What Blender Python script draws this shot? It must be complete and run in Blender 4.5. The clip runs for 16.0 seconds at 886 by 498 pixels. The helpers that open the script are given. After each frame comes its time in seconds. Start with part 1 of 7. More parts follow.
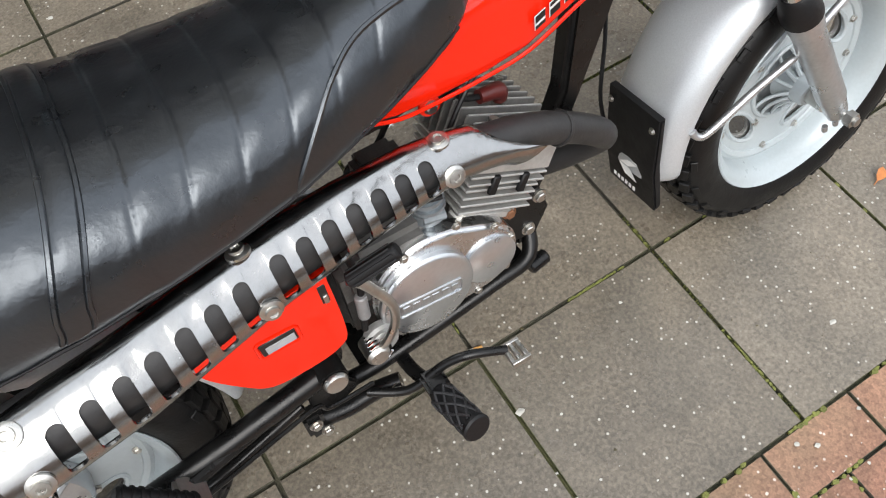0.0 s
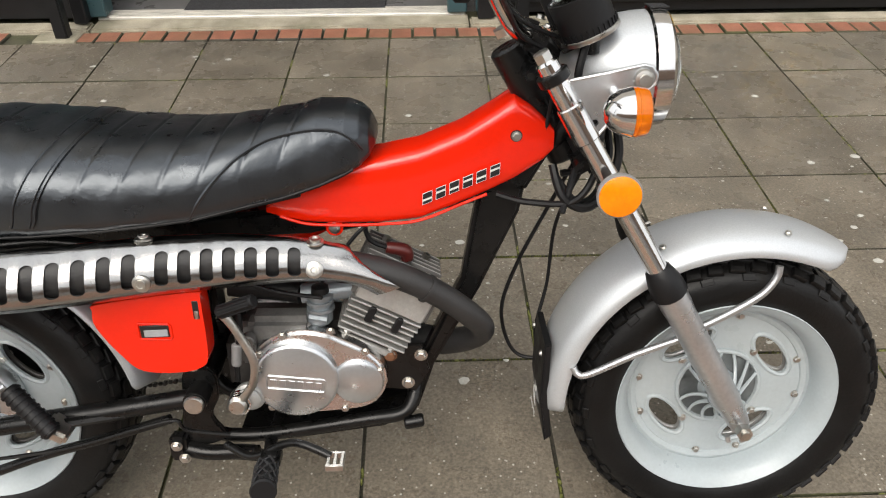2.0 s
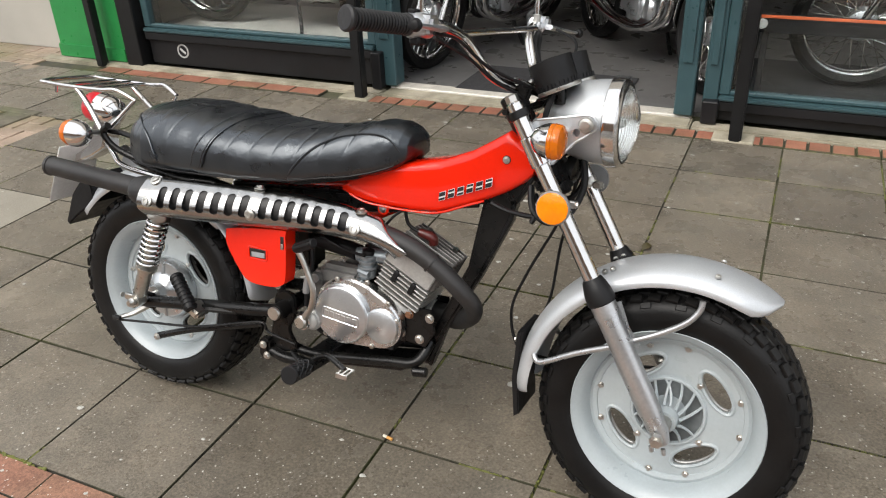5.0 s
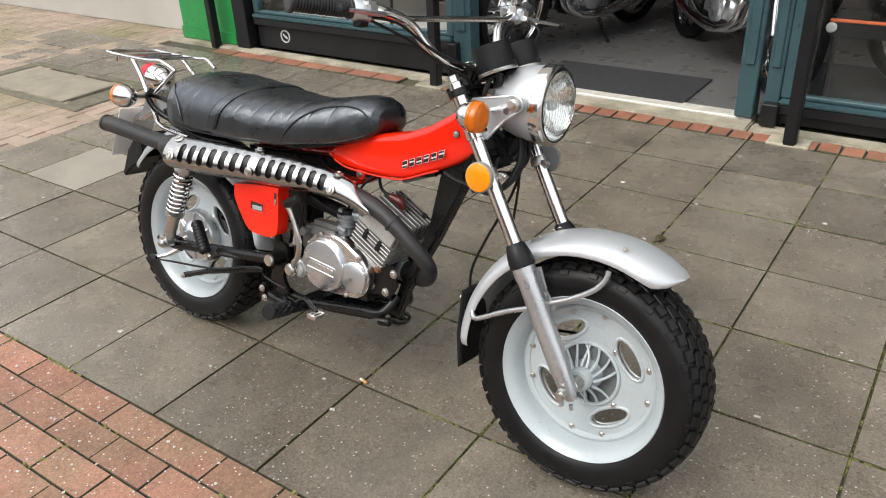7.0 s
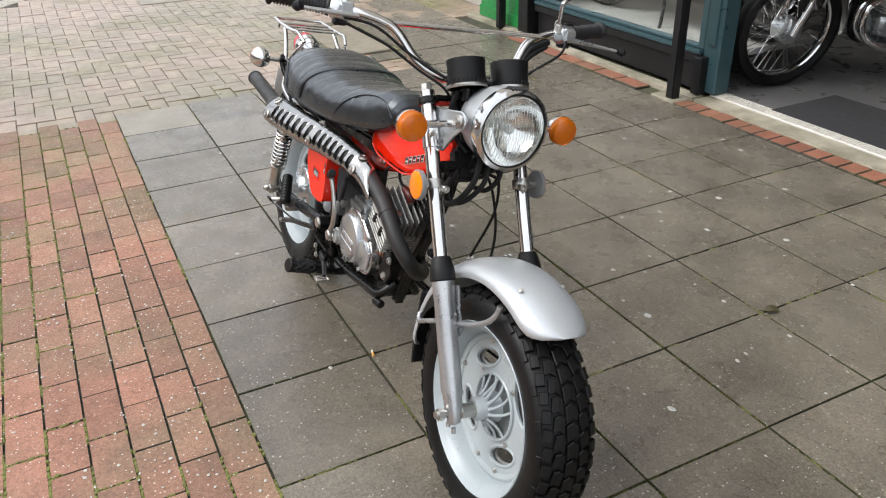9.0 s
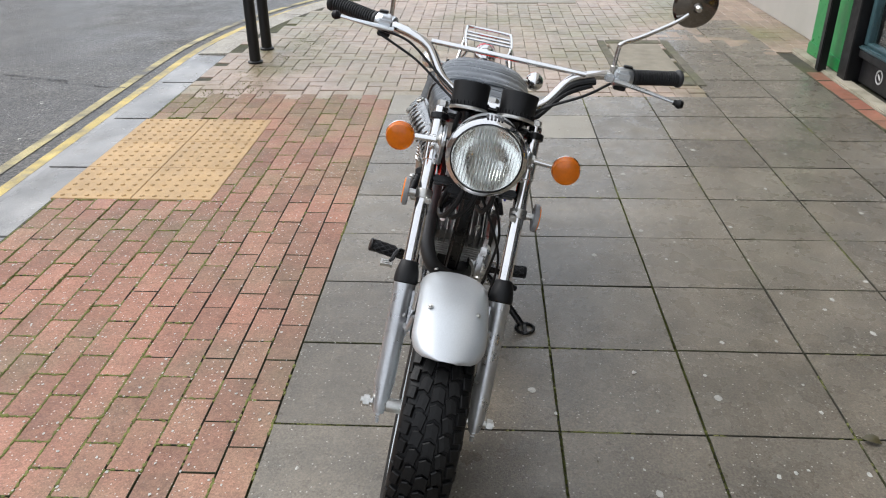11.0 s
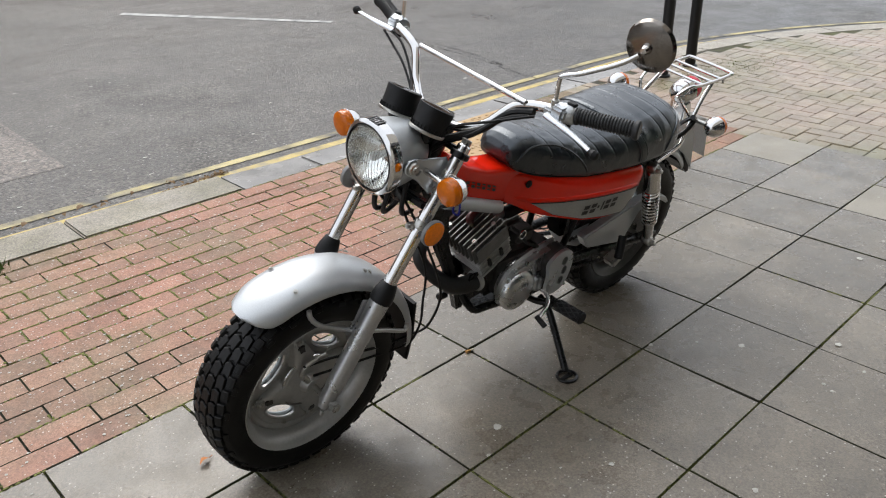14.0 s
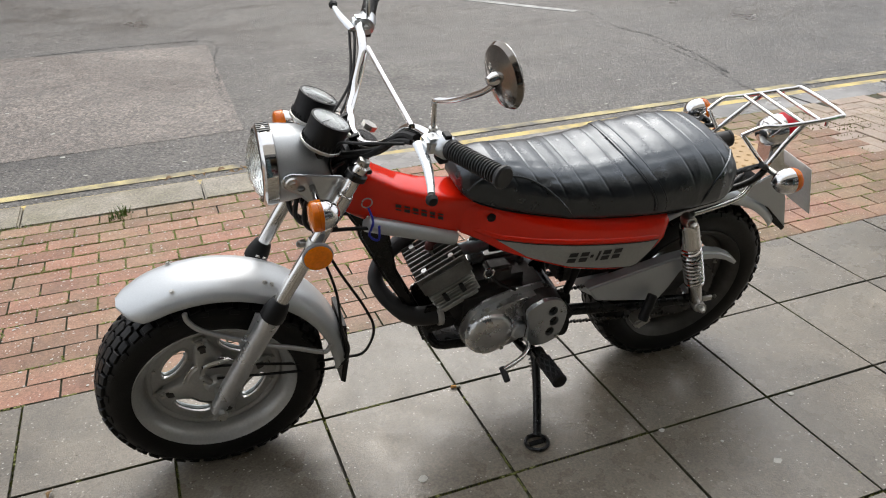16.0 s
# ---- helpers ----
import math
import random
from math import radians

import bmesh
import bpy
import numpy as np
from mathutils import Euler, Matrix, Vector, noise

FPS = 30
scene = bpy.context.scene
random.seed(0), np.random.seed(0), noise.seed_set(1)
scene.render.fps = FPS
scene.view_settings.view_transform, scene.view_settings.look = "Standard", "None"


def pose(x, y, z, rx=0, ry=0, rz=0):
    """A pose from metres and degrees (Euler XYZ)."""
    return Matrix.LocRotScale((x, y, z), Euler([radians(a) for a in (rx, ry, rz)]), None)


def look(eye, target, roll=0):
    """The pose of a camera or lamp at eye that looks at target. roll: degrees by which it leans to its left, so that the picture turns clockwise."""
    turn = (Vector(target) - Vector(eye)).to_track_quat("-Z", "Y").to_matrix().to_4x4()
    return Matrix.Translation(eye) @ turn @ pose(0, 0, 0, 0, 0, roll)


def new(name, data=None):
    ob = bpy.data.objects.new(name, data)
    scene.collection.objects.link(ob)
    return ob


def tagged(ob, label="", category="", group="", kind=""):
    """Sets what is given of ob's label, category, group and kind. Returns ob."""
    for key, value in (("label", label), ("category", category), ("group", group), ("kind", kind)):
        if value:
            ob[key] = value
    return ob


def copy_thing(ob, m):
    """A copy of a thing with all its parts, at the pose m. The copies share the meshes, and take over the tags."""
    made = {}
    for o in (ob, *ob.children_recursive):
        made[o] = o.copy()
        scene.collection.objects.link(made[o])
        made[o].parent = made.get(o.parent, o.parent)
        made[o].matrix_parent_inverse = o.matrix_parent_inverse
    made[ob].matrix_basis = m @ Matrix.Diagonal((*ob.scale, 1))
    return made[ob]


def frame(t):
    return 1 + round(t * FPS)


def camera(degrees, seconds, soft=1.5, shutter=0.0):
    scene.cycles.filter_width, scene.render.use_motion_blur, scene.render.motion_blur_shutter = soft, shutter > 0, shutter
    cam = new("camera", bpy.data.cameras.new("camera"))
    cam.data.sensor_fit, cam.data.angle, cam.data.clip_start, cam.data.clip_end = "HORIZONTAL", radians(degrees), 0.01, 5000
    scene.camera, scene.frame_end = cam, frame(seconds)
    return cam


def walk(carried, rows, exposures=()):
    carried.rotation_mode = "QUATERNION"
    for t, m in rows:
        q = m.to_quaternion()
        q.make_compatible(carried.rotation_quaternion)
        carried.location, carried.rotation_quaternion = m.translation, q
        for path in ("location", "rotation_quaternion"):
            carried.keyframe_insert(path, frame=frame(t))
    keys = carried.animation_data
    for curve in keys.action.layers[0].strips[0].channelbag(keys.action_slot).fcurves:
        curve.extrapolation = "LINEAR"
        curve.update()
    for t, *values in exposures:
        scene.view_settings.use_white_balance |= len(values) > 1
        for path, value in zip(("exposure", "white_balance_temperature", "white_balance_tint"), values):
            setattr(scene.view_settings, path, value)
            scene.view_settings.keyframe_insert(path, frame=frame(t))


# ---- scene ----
cam = camera(59.1, 16.0, soft=1.1)

PATH = [
    (0, (-0.286, -0.414, 1.319), (0.185, 0.427, -0.433), -3.7),
    (0.5, (-0.234, -0.598, 1.366), (0.073, 0.501, -0.277), -5.7),
    (1, (-0.109, -0.751, 1.379), (0.081, 0.549, -0.129), -3.1),
    (1.5, (0.008, -0.853, 1.336), (0.134, 0.639, 0.01), -0.7),
    (2, (0.138, -0.928, 1.326), (0.184, 0.672, 0.127), -0.2),
    (2.5, (0.296, -0.961, 1.338), (0.199, 0.682, 0.203), 0.0),
    (3, (0.414, -1.024, 1.341), (0.122, 0.626, 0.249), -0.9),
    (3.5, (0.506, -1.139, 1.363), (0.063, 0.506, 0.316), -1.4),
    (6, (0.978, -1.336, 1.363), (0.111, 0.205, 0.429), -2.4),
    (6.5, (1.085, -1.371, 1.373), (0.159, 0.131, 0.431), -2.5),
    (7, (1.233, -1.288, 1.377), (0.209, 0.142, 0.424), -2.7),
    (7.5, (1.371, -1.126, 1.385), (0.224, 0.199, 0.422), -2.8),
    (8, (1.470, -0.953, 1.368), (0.169, 0.213, 0.395), -2.3),
    (8.5, (1.659, -0.802, 1.402), (0.219, 0.187, 0.429), -1.3),
    (9, (1.829, -0.648, 1.406), (0.255, 0.133, 0.450), -1.4),
    (11.5, (2.095, 0.447, 1.448), (0.354, 0.112, 0.523), -0.0),
    (12, (2.076, 0.736, 1.444), (0.399, 0.154, 0.522), 0.3),
    (12.5, (1.966, 0.957, 1.418), (0.371, 0.165, 0.507), -0.0),
    (13, (1.827, 1.141, 1.44), (0.323, 0.174, 0.545), -0.5),
    (13.5, (1.694, 1.364, 1.427), (0.321, 0.207, 0.545), -0.8),
    (14, (1.534, 1.503, 1.42), (0.296, 0.202, 0.54), -1.1),
    (14.5, (1.316, 1.576, 1.42), (0.213, 0.161, 0.537), -1.7),
    (15, (1.11, 1.673, 1.412), (0.178, 0.144, 0.52), -1.8),
    (15.5, (0.907, 1.774, 1.406), (0.134, 0.157, 0.518), -1.7),
    (16, (0.686, 1.763, 1.403), (0.061, 0.088, 0.505), -1.5),
]
walk(cam, [(t, look(eye, target, roll)) for t, eye, target, roll in PATH],
     [(0, 0.75, 6350, 10), (2.0, 0.55, 6750, 10), (3.5, 0.52, 6750, 10), (6.0, 0.59, 6500, 10), (7.0, 0.69, 6500, 10), (9.0, 0.55, 6350, 10), (11.5, 0.4, 6150, 10), (13.5, 0.38, 6250, 10), (16.0, 0.48, 6450, 10)])


# ---- light and world ----
world = bpy.data.worlds.new("overcast")
scene.world = world
world.use_nodes = True
wn = world.node_tree.nodes
wl = world.node_tree.links
sky = wn.new("ShaderNodeTexSky")
sky.sky_type = "NISHITA"
sky.sun_disc = False
sky.sun_elevation, sky.sun_rotation = radians(52), radians(200)
sky.air_density, sky.dust_density, sky.ozone_density = 1.0, 6.0, 1.0
soft_sky = wn.new("ShaderNodeMix")
soft_sky.data_type = "RGBA"
soft_sky.inputs["Factor"].default_value = 0.8
soft_sky.inputs[7].default_value = (9.2, 9.5, 9.9, 1)
wl.new(sky.outputs["Color"], soft_sky.inputs[6])
# an overcast sky is brighter overhead than at the horizon
where = wn.new("ShaderNodeTexCoord")
split = wn.new("ShaderNodeSeparateXYZ")
wl.new(where.outputs["Generated"], split.inputs["Vector"])
lift = wn.new("ShaderNodeMapRange")
for key, value in (("From Min", 0.0), ("From Max", 1.0), ("To Min", 0.115), ("To Max", 0.135)):
    lift.inputs[key].default_value = value
wl.new(split.outputs["Z"], lift.inputs["Value"])
wl.new(lift.outputs["Result"], wn["Background"].inputs["Strength"])
wl.new(soft_sky.outputs[2], wn["Background"].inputs["Color"])

sun = new("sun", bpy.data.lights.new("sun", "SUN"))
sun.data.energy, sun.data.angle, sun.data.color = 1.5, radians(40), (1.0, 0.97, 0.92)
sun.matrix_basis = look((-1.0, -2.6, 3.4), (0, 0, 0))


# ---- materials ----
def socket(node, name, value):
    node.inputs[name].default_value = value


def material(name, color, rough=0.5, metal=0.0, vary=0.12, scale=12.0, grain=0.06, grain_scale=160.0, bump=0.15, bump_scale=120.0,
             rough_vary=0.1, spread=0.0, tint=None, tint_amount=0.0, tint_scale=2.5, world_space=False, speck=None, speck_scale=60.0,
             speck_size=0.12, coat=0.0, bump_distance=0.002, spec=0.5, island=False, wet=0.0, wet_scale=0.9, stones=0.0, stone_size=80.0):
    """Colour with large and small variation, specks, per-piece spread, wet patches and fine relief."""
    m = bpy.data.materials.new(name)
    m.use_nodes = True
    n, l = m.node_tree.nodes, m.node_tree.links
    b = n["Principled BSDF"]
    socket(b, "Metallic", metal)
    socket(b, "Coat Weight", coat)
    socket(b, "Coat Roughness", 0.06)
    socket(b, "Specular IOR Level", spec)
    if world_space:
        place = n.new("ShaderNodeNewGeometry").outputs["Position"]
    else:
        place = n.new("ShaderNodeTexCoord").outputs["Object"]

    def noise_of(size, detail=4.0, roughness=0.55):
        t = n.new("ShaderNodeTexNoise")
        socket(t, "Scale", size), socket(t, "Detail", detail), socket(t, "Roughness", roughness)
        l.new(place, t.inputs["Vector"])
        return t.outputs["Fac"]

    def ramp_of(value, lo, hi, a, c):
        r = n.new("ShaderNodeMapRange")
        l.new(value, r.inputs["Value"])
        socket(r, "From Min", lo), socket(r, "From Max", hi), socket(r, "To Min", a), socket(r, "To Max", c)
        return r.outputs["Result"]

    def math_of(op, a, c):
        t = n.new("ShaderNodeMath")
        t.operation = op
        for i, v in enumerate((a, c)):
            if isinstance(v, (int, float)):
                t.inputs[i].default_value = v
            else:
                l.new(v, t.inputs[i])
        return t.outputs[0]

    def mix_of(factor, a, c):
        t = n.new("ShaderNodeMix")
        t.data_type = "RGBA"
        for i, v in ((0, factor), (6, a), (7, c)):
            if isinstance(v, tuple):
                t.inputs[i].default_value = (*v, 1)
            elif isinstance(v, (int, float)):
                t.inputs[i].default_value = v
            else:
                l.new(v, t.inputs[i])
        return t.outputs[2]

    big = noise_of(scale)
    col = color
    if tint is not None:
        col = mix_of(ramp_of(noise_of(tint_scale, 5.0), 0.42, 0.66, 0.0, tint_amount), col, tint)
    bright = math_of("ADD", ramp_of(big, 0.3, 0.7, 1 - vary, 1 + vary), ramp_of(noise_of(grain_scale, 2.0), 0.3, 0.7, -grain, grain))
    if spread:
        if island:
            pick = n.new("ShaderNodeNewGeometry").outputs["Random Per Island"]
        else:
            pick = n.new("ShaderNodeObjectInfo").outputs["Random"]
        bright = math_of("MULTIPLY", bright, ramp_of(pick, 0, 1, 1 - spread, 1 + spread))
    if stones:
        # single grains of aggregate, each of its own lightness
        v = n.new("ShaderNodeTexVoronoi")
        socket(v, "Scale", stone_size)
        l.new(place, v.inputs["Vector"])
        one = n.new("ShaderNodeSeparateColor")
        l.new(v.outputs["Color"], one.inputs["Color"])
        bright = math_of("MULTIPLY", bright, ramp_of(one.outputs["Green"], 0, 1, 1 - stones, 1 + stones))
    wet_mask = None
    if wet:
        wet_mask = ramp_of(noise_of(wet_scale, 4.0, 0.55), 0.3, 0.68, 0.0, 1.0)
        bright = math_of("MULTIPLY", bright, ramp_of(wet_mask, 0, 1, 1.0, 1 - 0.3 * wet))
    hsv = n.new("ShaderNodeHueSaturation")
    if isinstance(col, tuple):
        hsv.inputs["Color"].default_value = (*col, 1)
    else:
        l.new(col, hsv.inputs["Color"])
    l.new(bright, hsv.inputs["Value"])
    out = hsv.outputs["Color"]
    if speck is not None:
        v = n.new("ShaderNodeTexVoronoi")
        socket(v, "Scale", speck_scale)
        l.new(place, v.inputs["Vector"])
        keep = ramp_of(v.outputs["Distance"], speck_size, speck_size * 0.6, 0.0, 1.0)
        few = n.new("ShaderNodeSeparateColor")
        l.new(v.outputs["Color"], few.inputs["Color"])
        keep = math_of("MULTIPLY", keep, ramp_of(few.outputs["Red"], 0.62, 0.66, 0.0, 1.0))
        out = mix_of(keep, out, speck)
    l.new(out, b.inputs["Base Color"])
    r = ramp_of(noise_of(scale * 2.3, 5.0), 0.3, 0.7, max(rough - rough_vary, 0.02), min(rough + rough_vary, 1.0))
    if wet:
        r = math_of("MULTIPLY", r, ramp_of(wet_mask, 0, 1, 1.0, 1 - 0.62 * wet))
    l.new(r, b.inputs["Roughness"])
    if bump:
        h = n.new("ShaderNodeBump")
        socket(h, "Strength", bump), socket(h, "Distance", bump_distance)
        l.new(noise_of(bump_scale, 3.0), h.inputs["Height"])
        l.new(h.outputs["Normal"], b.inputs["Normal"])
    return m


M = {}
M["slab"] = material("wet concrete slab", (0.166, 0.142, 0.109), 0.36, spec=0.46, vary=0.22, scale=4.0, grain=0.27, grain_scale=150, bump=0.4, bump_scale=230,
                     spread=0.16, world_space=True, tint=(0.12, 0.108, 0.087), tint_amount=0.5, tint_scale=5.0, speck=(0.46, 0.44, 0.39), speck_scale=70,
                     speck_size=0.2, wet=0.6, wet_scale=1.1, rough_vary=0.17, stones=0.15, stone_size=160)
M["slab_pale"] = material("pale concrete slab", (0.27, 0.245, 0.2), 0.6, vary=0.15, scale=4, grain=0.15, world_space=True, bump=0.3, bump_scale=260, wet=0.3)
M["joint"] = material("dark mossy joint", (0.055, 0.05, 0.037), 0.95, vary=0.35, scale=12, world_space=True, tint=(0.07, 0.076, 0.02), tint_amount=0.8, tint_scale=1.9, grain=0.3, bump=0.6, bump_distance=0.004)
M["brick"] = material("wet red paving brick", (0.29, 0.142, 0.094), 0.64, spec=0.35, vary=0.16, scale=9, grain=0.2, grain_scale=240, bump=0.4, bump_scale=220, spread=0.2,
                      world_space=True, tint=(0.21, 0.155, 0.095), tint_amount=0.85, tint_scale=1.5, speck=(0.55, 0.48, 0.42), speck_scale=75, speck_size=0.22, wet=0.4, wet_scale=1.1, stones=0.2, stone_size=160)
M["brick_rest"] = material("wet red brown paving brick", (0.265, 0.136, 0.09), 0.64, spec=0.35, vary=0.16, scale=9, grain=0.2, grain_scale=240, bump=0.4, bump_scale=220, spread=0.2, island=True,
                           world_space=True, tint=(0.19, 0.16, 0.085), tint_amount=0.9, tint_scale=1.5, speck=(0.55, 0.48, 0.42), speck_scale=75, speck_size=0.2, wet=0.4, wet_scale=1.1, stones=0.2, stone_size=160)
M["brick_far"] = material("pinkish brown paving brick", (0.335, 0.25, 0.19), 0.46, vary=0.2, scale=7, grain=0.2, bump=0.4, bump_scale=200, spread=0.1, island=True,
                          world_space=True, tint=(0.16, 0.155, 0.065), tint_amount=0.9, tint_scale=0.9, wet=0.5, wet_scale=0.8)
M["tactile"] = material("buff tactile paving", (0.42, 0.27, 0.12), 0.6, vary=0.14, scale=6, grain=0.12, spread=0.08, world_space=True, bump=0.3, wet=0.4)
M["kerb"] = material("grey granite kerb", (0.32, 0.29, 0.24), 0.65, stones=0.35, stone_size=140, vary=0.15, scale=5, grain=0.3, grain_scale=180, world_space=True, bump=0.4, bump_scale=200, wet=0.4)
M["kerb_stained"] = material("stained brown-grey kerb", (0.26, 0.23, 0.18), 0.55, stones=0.3, stone_size=140, vary=0.2, scale=4, grain=0.3, grain_scale=180, world_space=True, bump=0.4, bump_scale=200, wet=0.6, tint=(0.12, 0.11, 0.055), tint_amount=0.7, tint_scale=3)
M["wet_gutter"] = material("gutter under a film of water", (0.25, 0.24, 0.225), 0.24, vary=0.25, scale=3, grain=0.15, world_space=True, bump=0.1, bump_scale=30, rough_vary=0.1, spec=0.6, tint=(0.07, 0.066, 0.06), tint_amount=0.7, tint_scale=2.0)
M["asphalt"] = material("wet asphalt", (0.064, 0.058, 0.05), 0.58, vary=0.25, scale=1.6, grain=0.75, grain_scale=52, bump=0.9, bump_scale=60, bump_distance=0.009,
                        world_space=True, speck=(0.34, 0.33, 0.32), speck_scale=32, speck_size=0.2, wet=0.8, wet_scale=0.55, rough_vary=0.12, stones=0.8, spec=0.55, stone_size=65, tint=(0.036, 0.033, 0.029), tint_amount=0.7, tint_scale=2.2)
M["asphalt_patch"] = material("repair asphalt", (0.125, 0.104, 0.088), 0.55, vary=0.2, scale=2.2, grain=0.6, grain_scale=55, bump=0.8, bump_scale=60, bump_distance=0.008, stones=0.75, spec=0.6, stone_size=65, world_space=True, wet=0.7)
M["crack"] = material("tarred crack", (0.02, 0.02, 0.021), 0.5, world_space=True, bump=0.5)
M["yellow_line"] = material("worn yellow road paint", (0.5, 0.38, 0.12), 0.6, vary=0.2, scale=6, grain=0.2, world_space=True, tint=(0.2, 0.18, 0.13), tint_amount=0.8, tint_scale=9, bump=0.5, bump_scale=110)
M["yellow_worn"] = material("broken yellow road paint", (0.42, 0.35, 0.16), 0.6, vary=0.25, scale=6, grain=0.3, world_space=True, tint=(0.09, 0.085, 0.075), tint_amount=1.0, tint_scale=5, bump=0.5, bump_scale=110)
M["white_line"] = material("worn white road paint", (0.4, 0.4, 0.38), 0.6, vary=0.2, scale=6, world_space=True, tint=(0.15, 0.15, 0.15), tint_amount=0.8, tint_scale=9, bump=0.5)
M["concrete"] = material("weathered concrete sill", (0.38, 0.34, 0.26), 0.8, vary=0.2, scale=7, grain=0.15, world_space=True, tint=(0.16, 0.15, 0.1), tint_amount=0.8, tint_scale=4, bump=0.5)
M["brick_red"] = material("bright red clay brick", (0.28, 0.11, 0.07), 0.55, vary=0.18, scale=11, spread=0.15, world_space=True, grain=0.15, bump=0.4, tint=(0.2, 0.12, 0.07), tint_amount=0.6)
M["moss"] = material("green moss", (0.135, 0.145, 0.035), 0.9, vary=0.4, scale=30, world_space=True, bump=0.8, bump_distance=0.006)


# ---- building tools ----
def part(name, bm, mat, parent=None, label="", smooth=False, angle=40):
    """Links a bmesh as one mesh object under a thing or a part."""
    me = bpy.data.meshes.new(name)
    bmesh.ops.recalc_face_normals(bm, faces=bm.faces[:])
    if smooth:
        for f in bm.faces:
            f.smooth = True
        for e in bm.edges:
            if len(e.link_faces) == 2 and e.calc_face_angle(0) > radians(angle):
                e.smooth = False
    bm.to_mesh(me)
    bm.free()
    me.materials.append(mat)
    ob = new(name, me)
    # thing > part > sub-part, no deeper
    while parent and parent.parent and parent.parent.parent:
        parent = parent.parent
    ob.parent = parent
    return tagged(ob, label) if label else ob


def joined(name, verts, faces, mat, parent=None, label=""):
    me = bpy.data.meshes.new(name)
    me.from_pydata(verts, [], faces)
    me.materials.append(mat)
    ob = new(name, me)
    ob.parent = parent
    return tagged(ob, label) if label else ob


def empty(name, m=None):
    ob = new(name)
    ob.empty_display_size = 0.1
    if m is not None:
        ob.matrix_basis = m
    return ob


def box(bm, centre, size, bevel=0.0, turn=None, segments=1):
    m = Matrix.Translation(centre) @ (turn.to_4x4() if turn else Matrix()) @ Matrix.Diagonal((*size, 1))
    made = bmesh.ops.create_cube(bm, size=1, matrix=m)
    if bevel:
        edges = list({e for v in made["verts"] for e in v.link_edges})
        bmesh.ops.bevel(bm, geom=edges, offset=bevel, segments=segments, affect="EDGES", clamp_overlap=True)
    return bm


def boxed(centre, size, bevel=0.0, turn=None, segments=1):
    return box(bmesh.new(), centre, size, bevel, turn, segments)


def curve_points(points, steps=6, closed=False):
    """A Catmull-Rom line through the points."""
    p = [Vector(q) for q in points]
    if len(p) < 3:
        return p
    out, n = [], len(p)
    for i in range(n if closed else n - 1):
        a, b, c, d = (p[(i + k) % n] for k in (-1, 0, 1, 2)) if closed else (p[max(i - 1, 0)], p[i], p[i + 1], p[min(i + 2, n - 1)])
        for s in range(steps):
            t = s / steps
            out.append(0.5 * ((2 * b) + (c - a) * t + (2 * a - 5 * b + 4 * c - d) * t * t + (3 * b - a - 3 * c + d) * t**3))
    if not closed:
        out.append(p[-1])
    return out


def tube(bm, points, radius, sides=10, closed=False, steps=6, smooth=True, flat=1.0, up=None):
    """A round bar along the points. radius: one number, or one for each given point. flat squashes it across."""
    given = [Vector(q) for q in points]
    line = curve_points(points, steps, closed) if smooth and len(given) > 2 else given
    if isinstance(radius, (int, float)):
        radii = [radius] * len(line)
    else:
        at = np.linspace(0, len(line) - 1, len(radius))
        radii = [float(v) for v in np.interp(range(len(line)), at, radius)]
    rings, side = [], None
    for i, q in enumerate(line):
        a = line[(i - 1) % len(line)] if closed or i else q
        b = line[(i + 1) % len(line)] if closed or i < len(line) - 1 else q
        ahead = (b - a).normalized()
        if side is None:
            side = ahead.cross(Vector(up) if up else (Vector((0, 0, 1)) if abs(ahead.z) < 0.9 else Vector((1, 0, 0)))).normalized()
        else:
            side = (side - ahead * side.dot(ahead)).normalized()
        top = side.cross(ahead)
        rings.append([bm.verts.new(q + radii[i] * (math.cos(w) * side + flat * math.sin(w) * top)) for w in (2 * math.pi * k / sides for k in range(sides))])
    for i in range(len(rings) if closed else len(rings) - 1):
        a, b = rings[i], rings[(i + 1) % len(rings)]
        for k in range(sides):
            bm.faces.new((a[k], a[(k + 1) % sides], b[(k + 1) % sides], b[k]))
    if not closed:
        bm.faces.new(rings[0]), bm.faces.new(rings[-1])
    return bm


def tubed(points, radius, sides=10, **kw):
    return tube(bmesh.new(), points, radius, sides, **kw)


def lathe(bm, profile, m, sides=24, closed=False, caps=True):
    """A turned form: profile of (radius, height) round the z axis of the pose m."""
    rings = []
    for r, h in profile:
        if r < 1e-6:
            rings.append([bm.verts.new(m @ Vector((0, 0, h)))])
        else:
            rings.append([bm.verts.new(m @ Vector((r * math.cos(w), r * math.sin(w), h))) for w in (2 * math.pi * k / sides for k in range(sides))])
    for a, b in zip(rings, rings[1:] + ([rings[0]] if closed else [])):
        for k in range(sides):
            f = [a[k % len(a)], a[(k + 1) % len(a)], b[(k + 1) % len(b)], b[k % len(b)]]
            f = [v for i, v in enumerate(f) if v not in f[:i]]
            if len(f) > 2:
                bm.faces.new(f)
    if caps and not closed:
        for ring in (rings[0], rings[-1]):
            if len(ring) > 2:
                bm.faces.new(ring)
    return bm


def axis_pose(place, way):
    """A pose at place whose z axis runs along way."""
    return Matrix.Translation(place) @ Vector(way).to_track_quat("Z", "Y").to_matrix().to_4x4()


def turned(profile, place, way=(0, 1, 0), sides=24, closed=False, caps=True):
    return lathe(bmesh.new(), profile, axis_pose(place, way), sides, closed, caps)


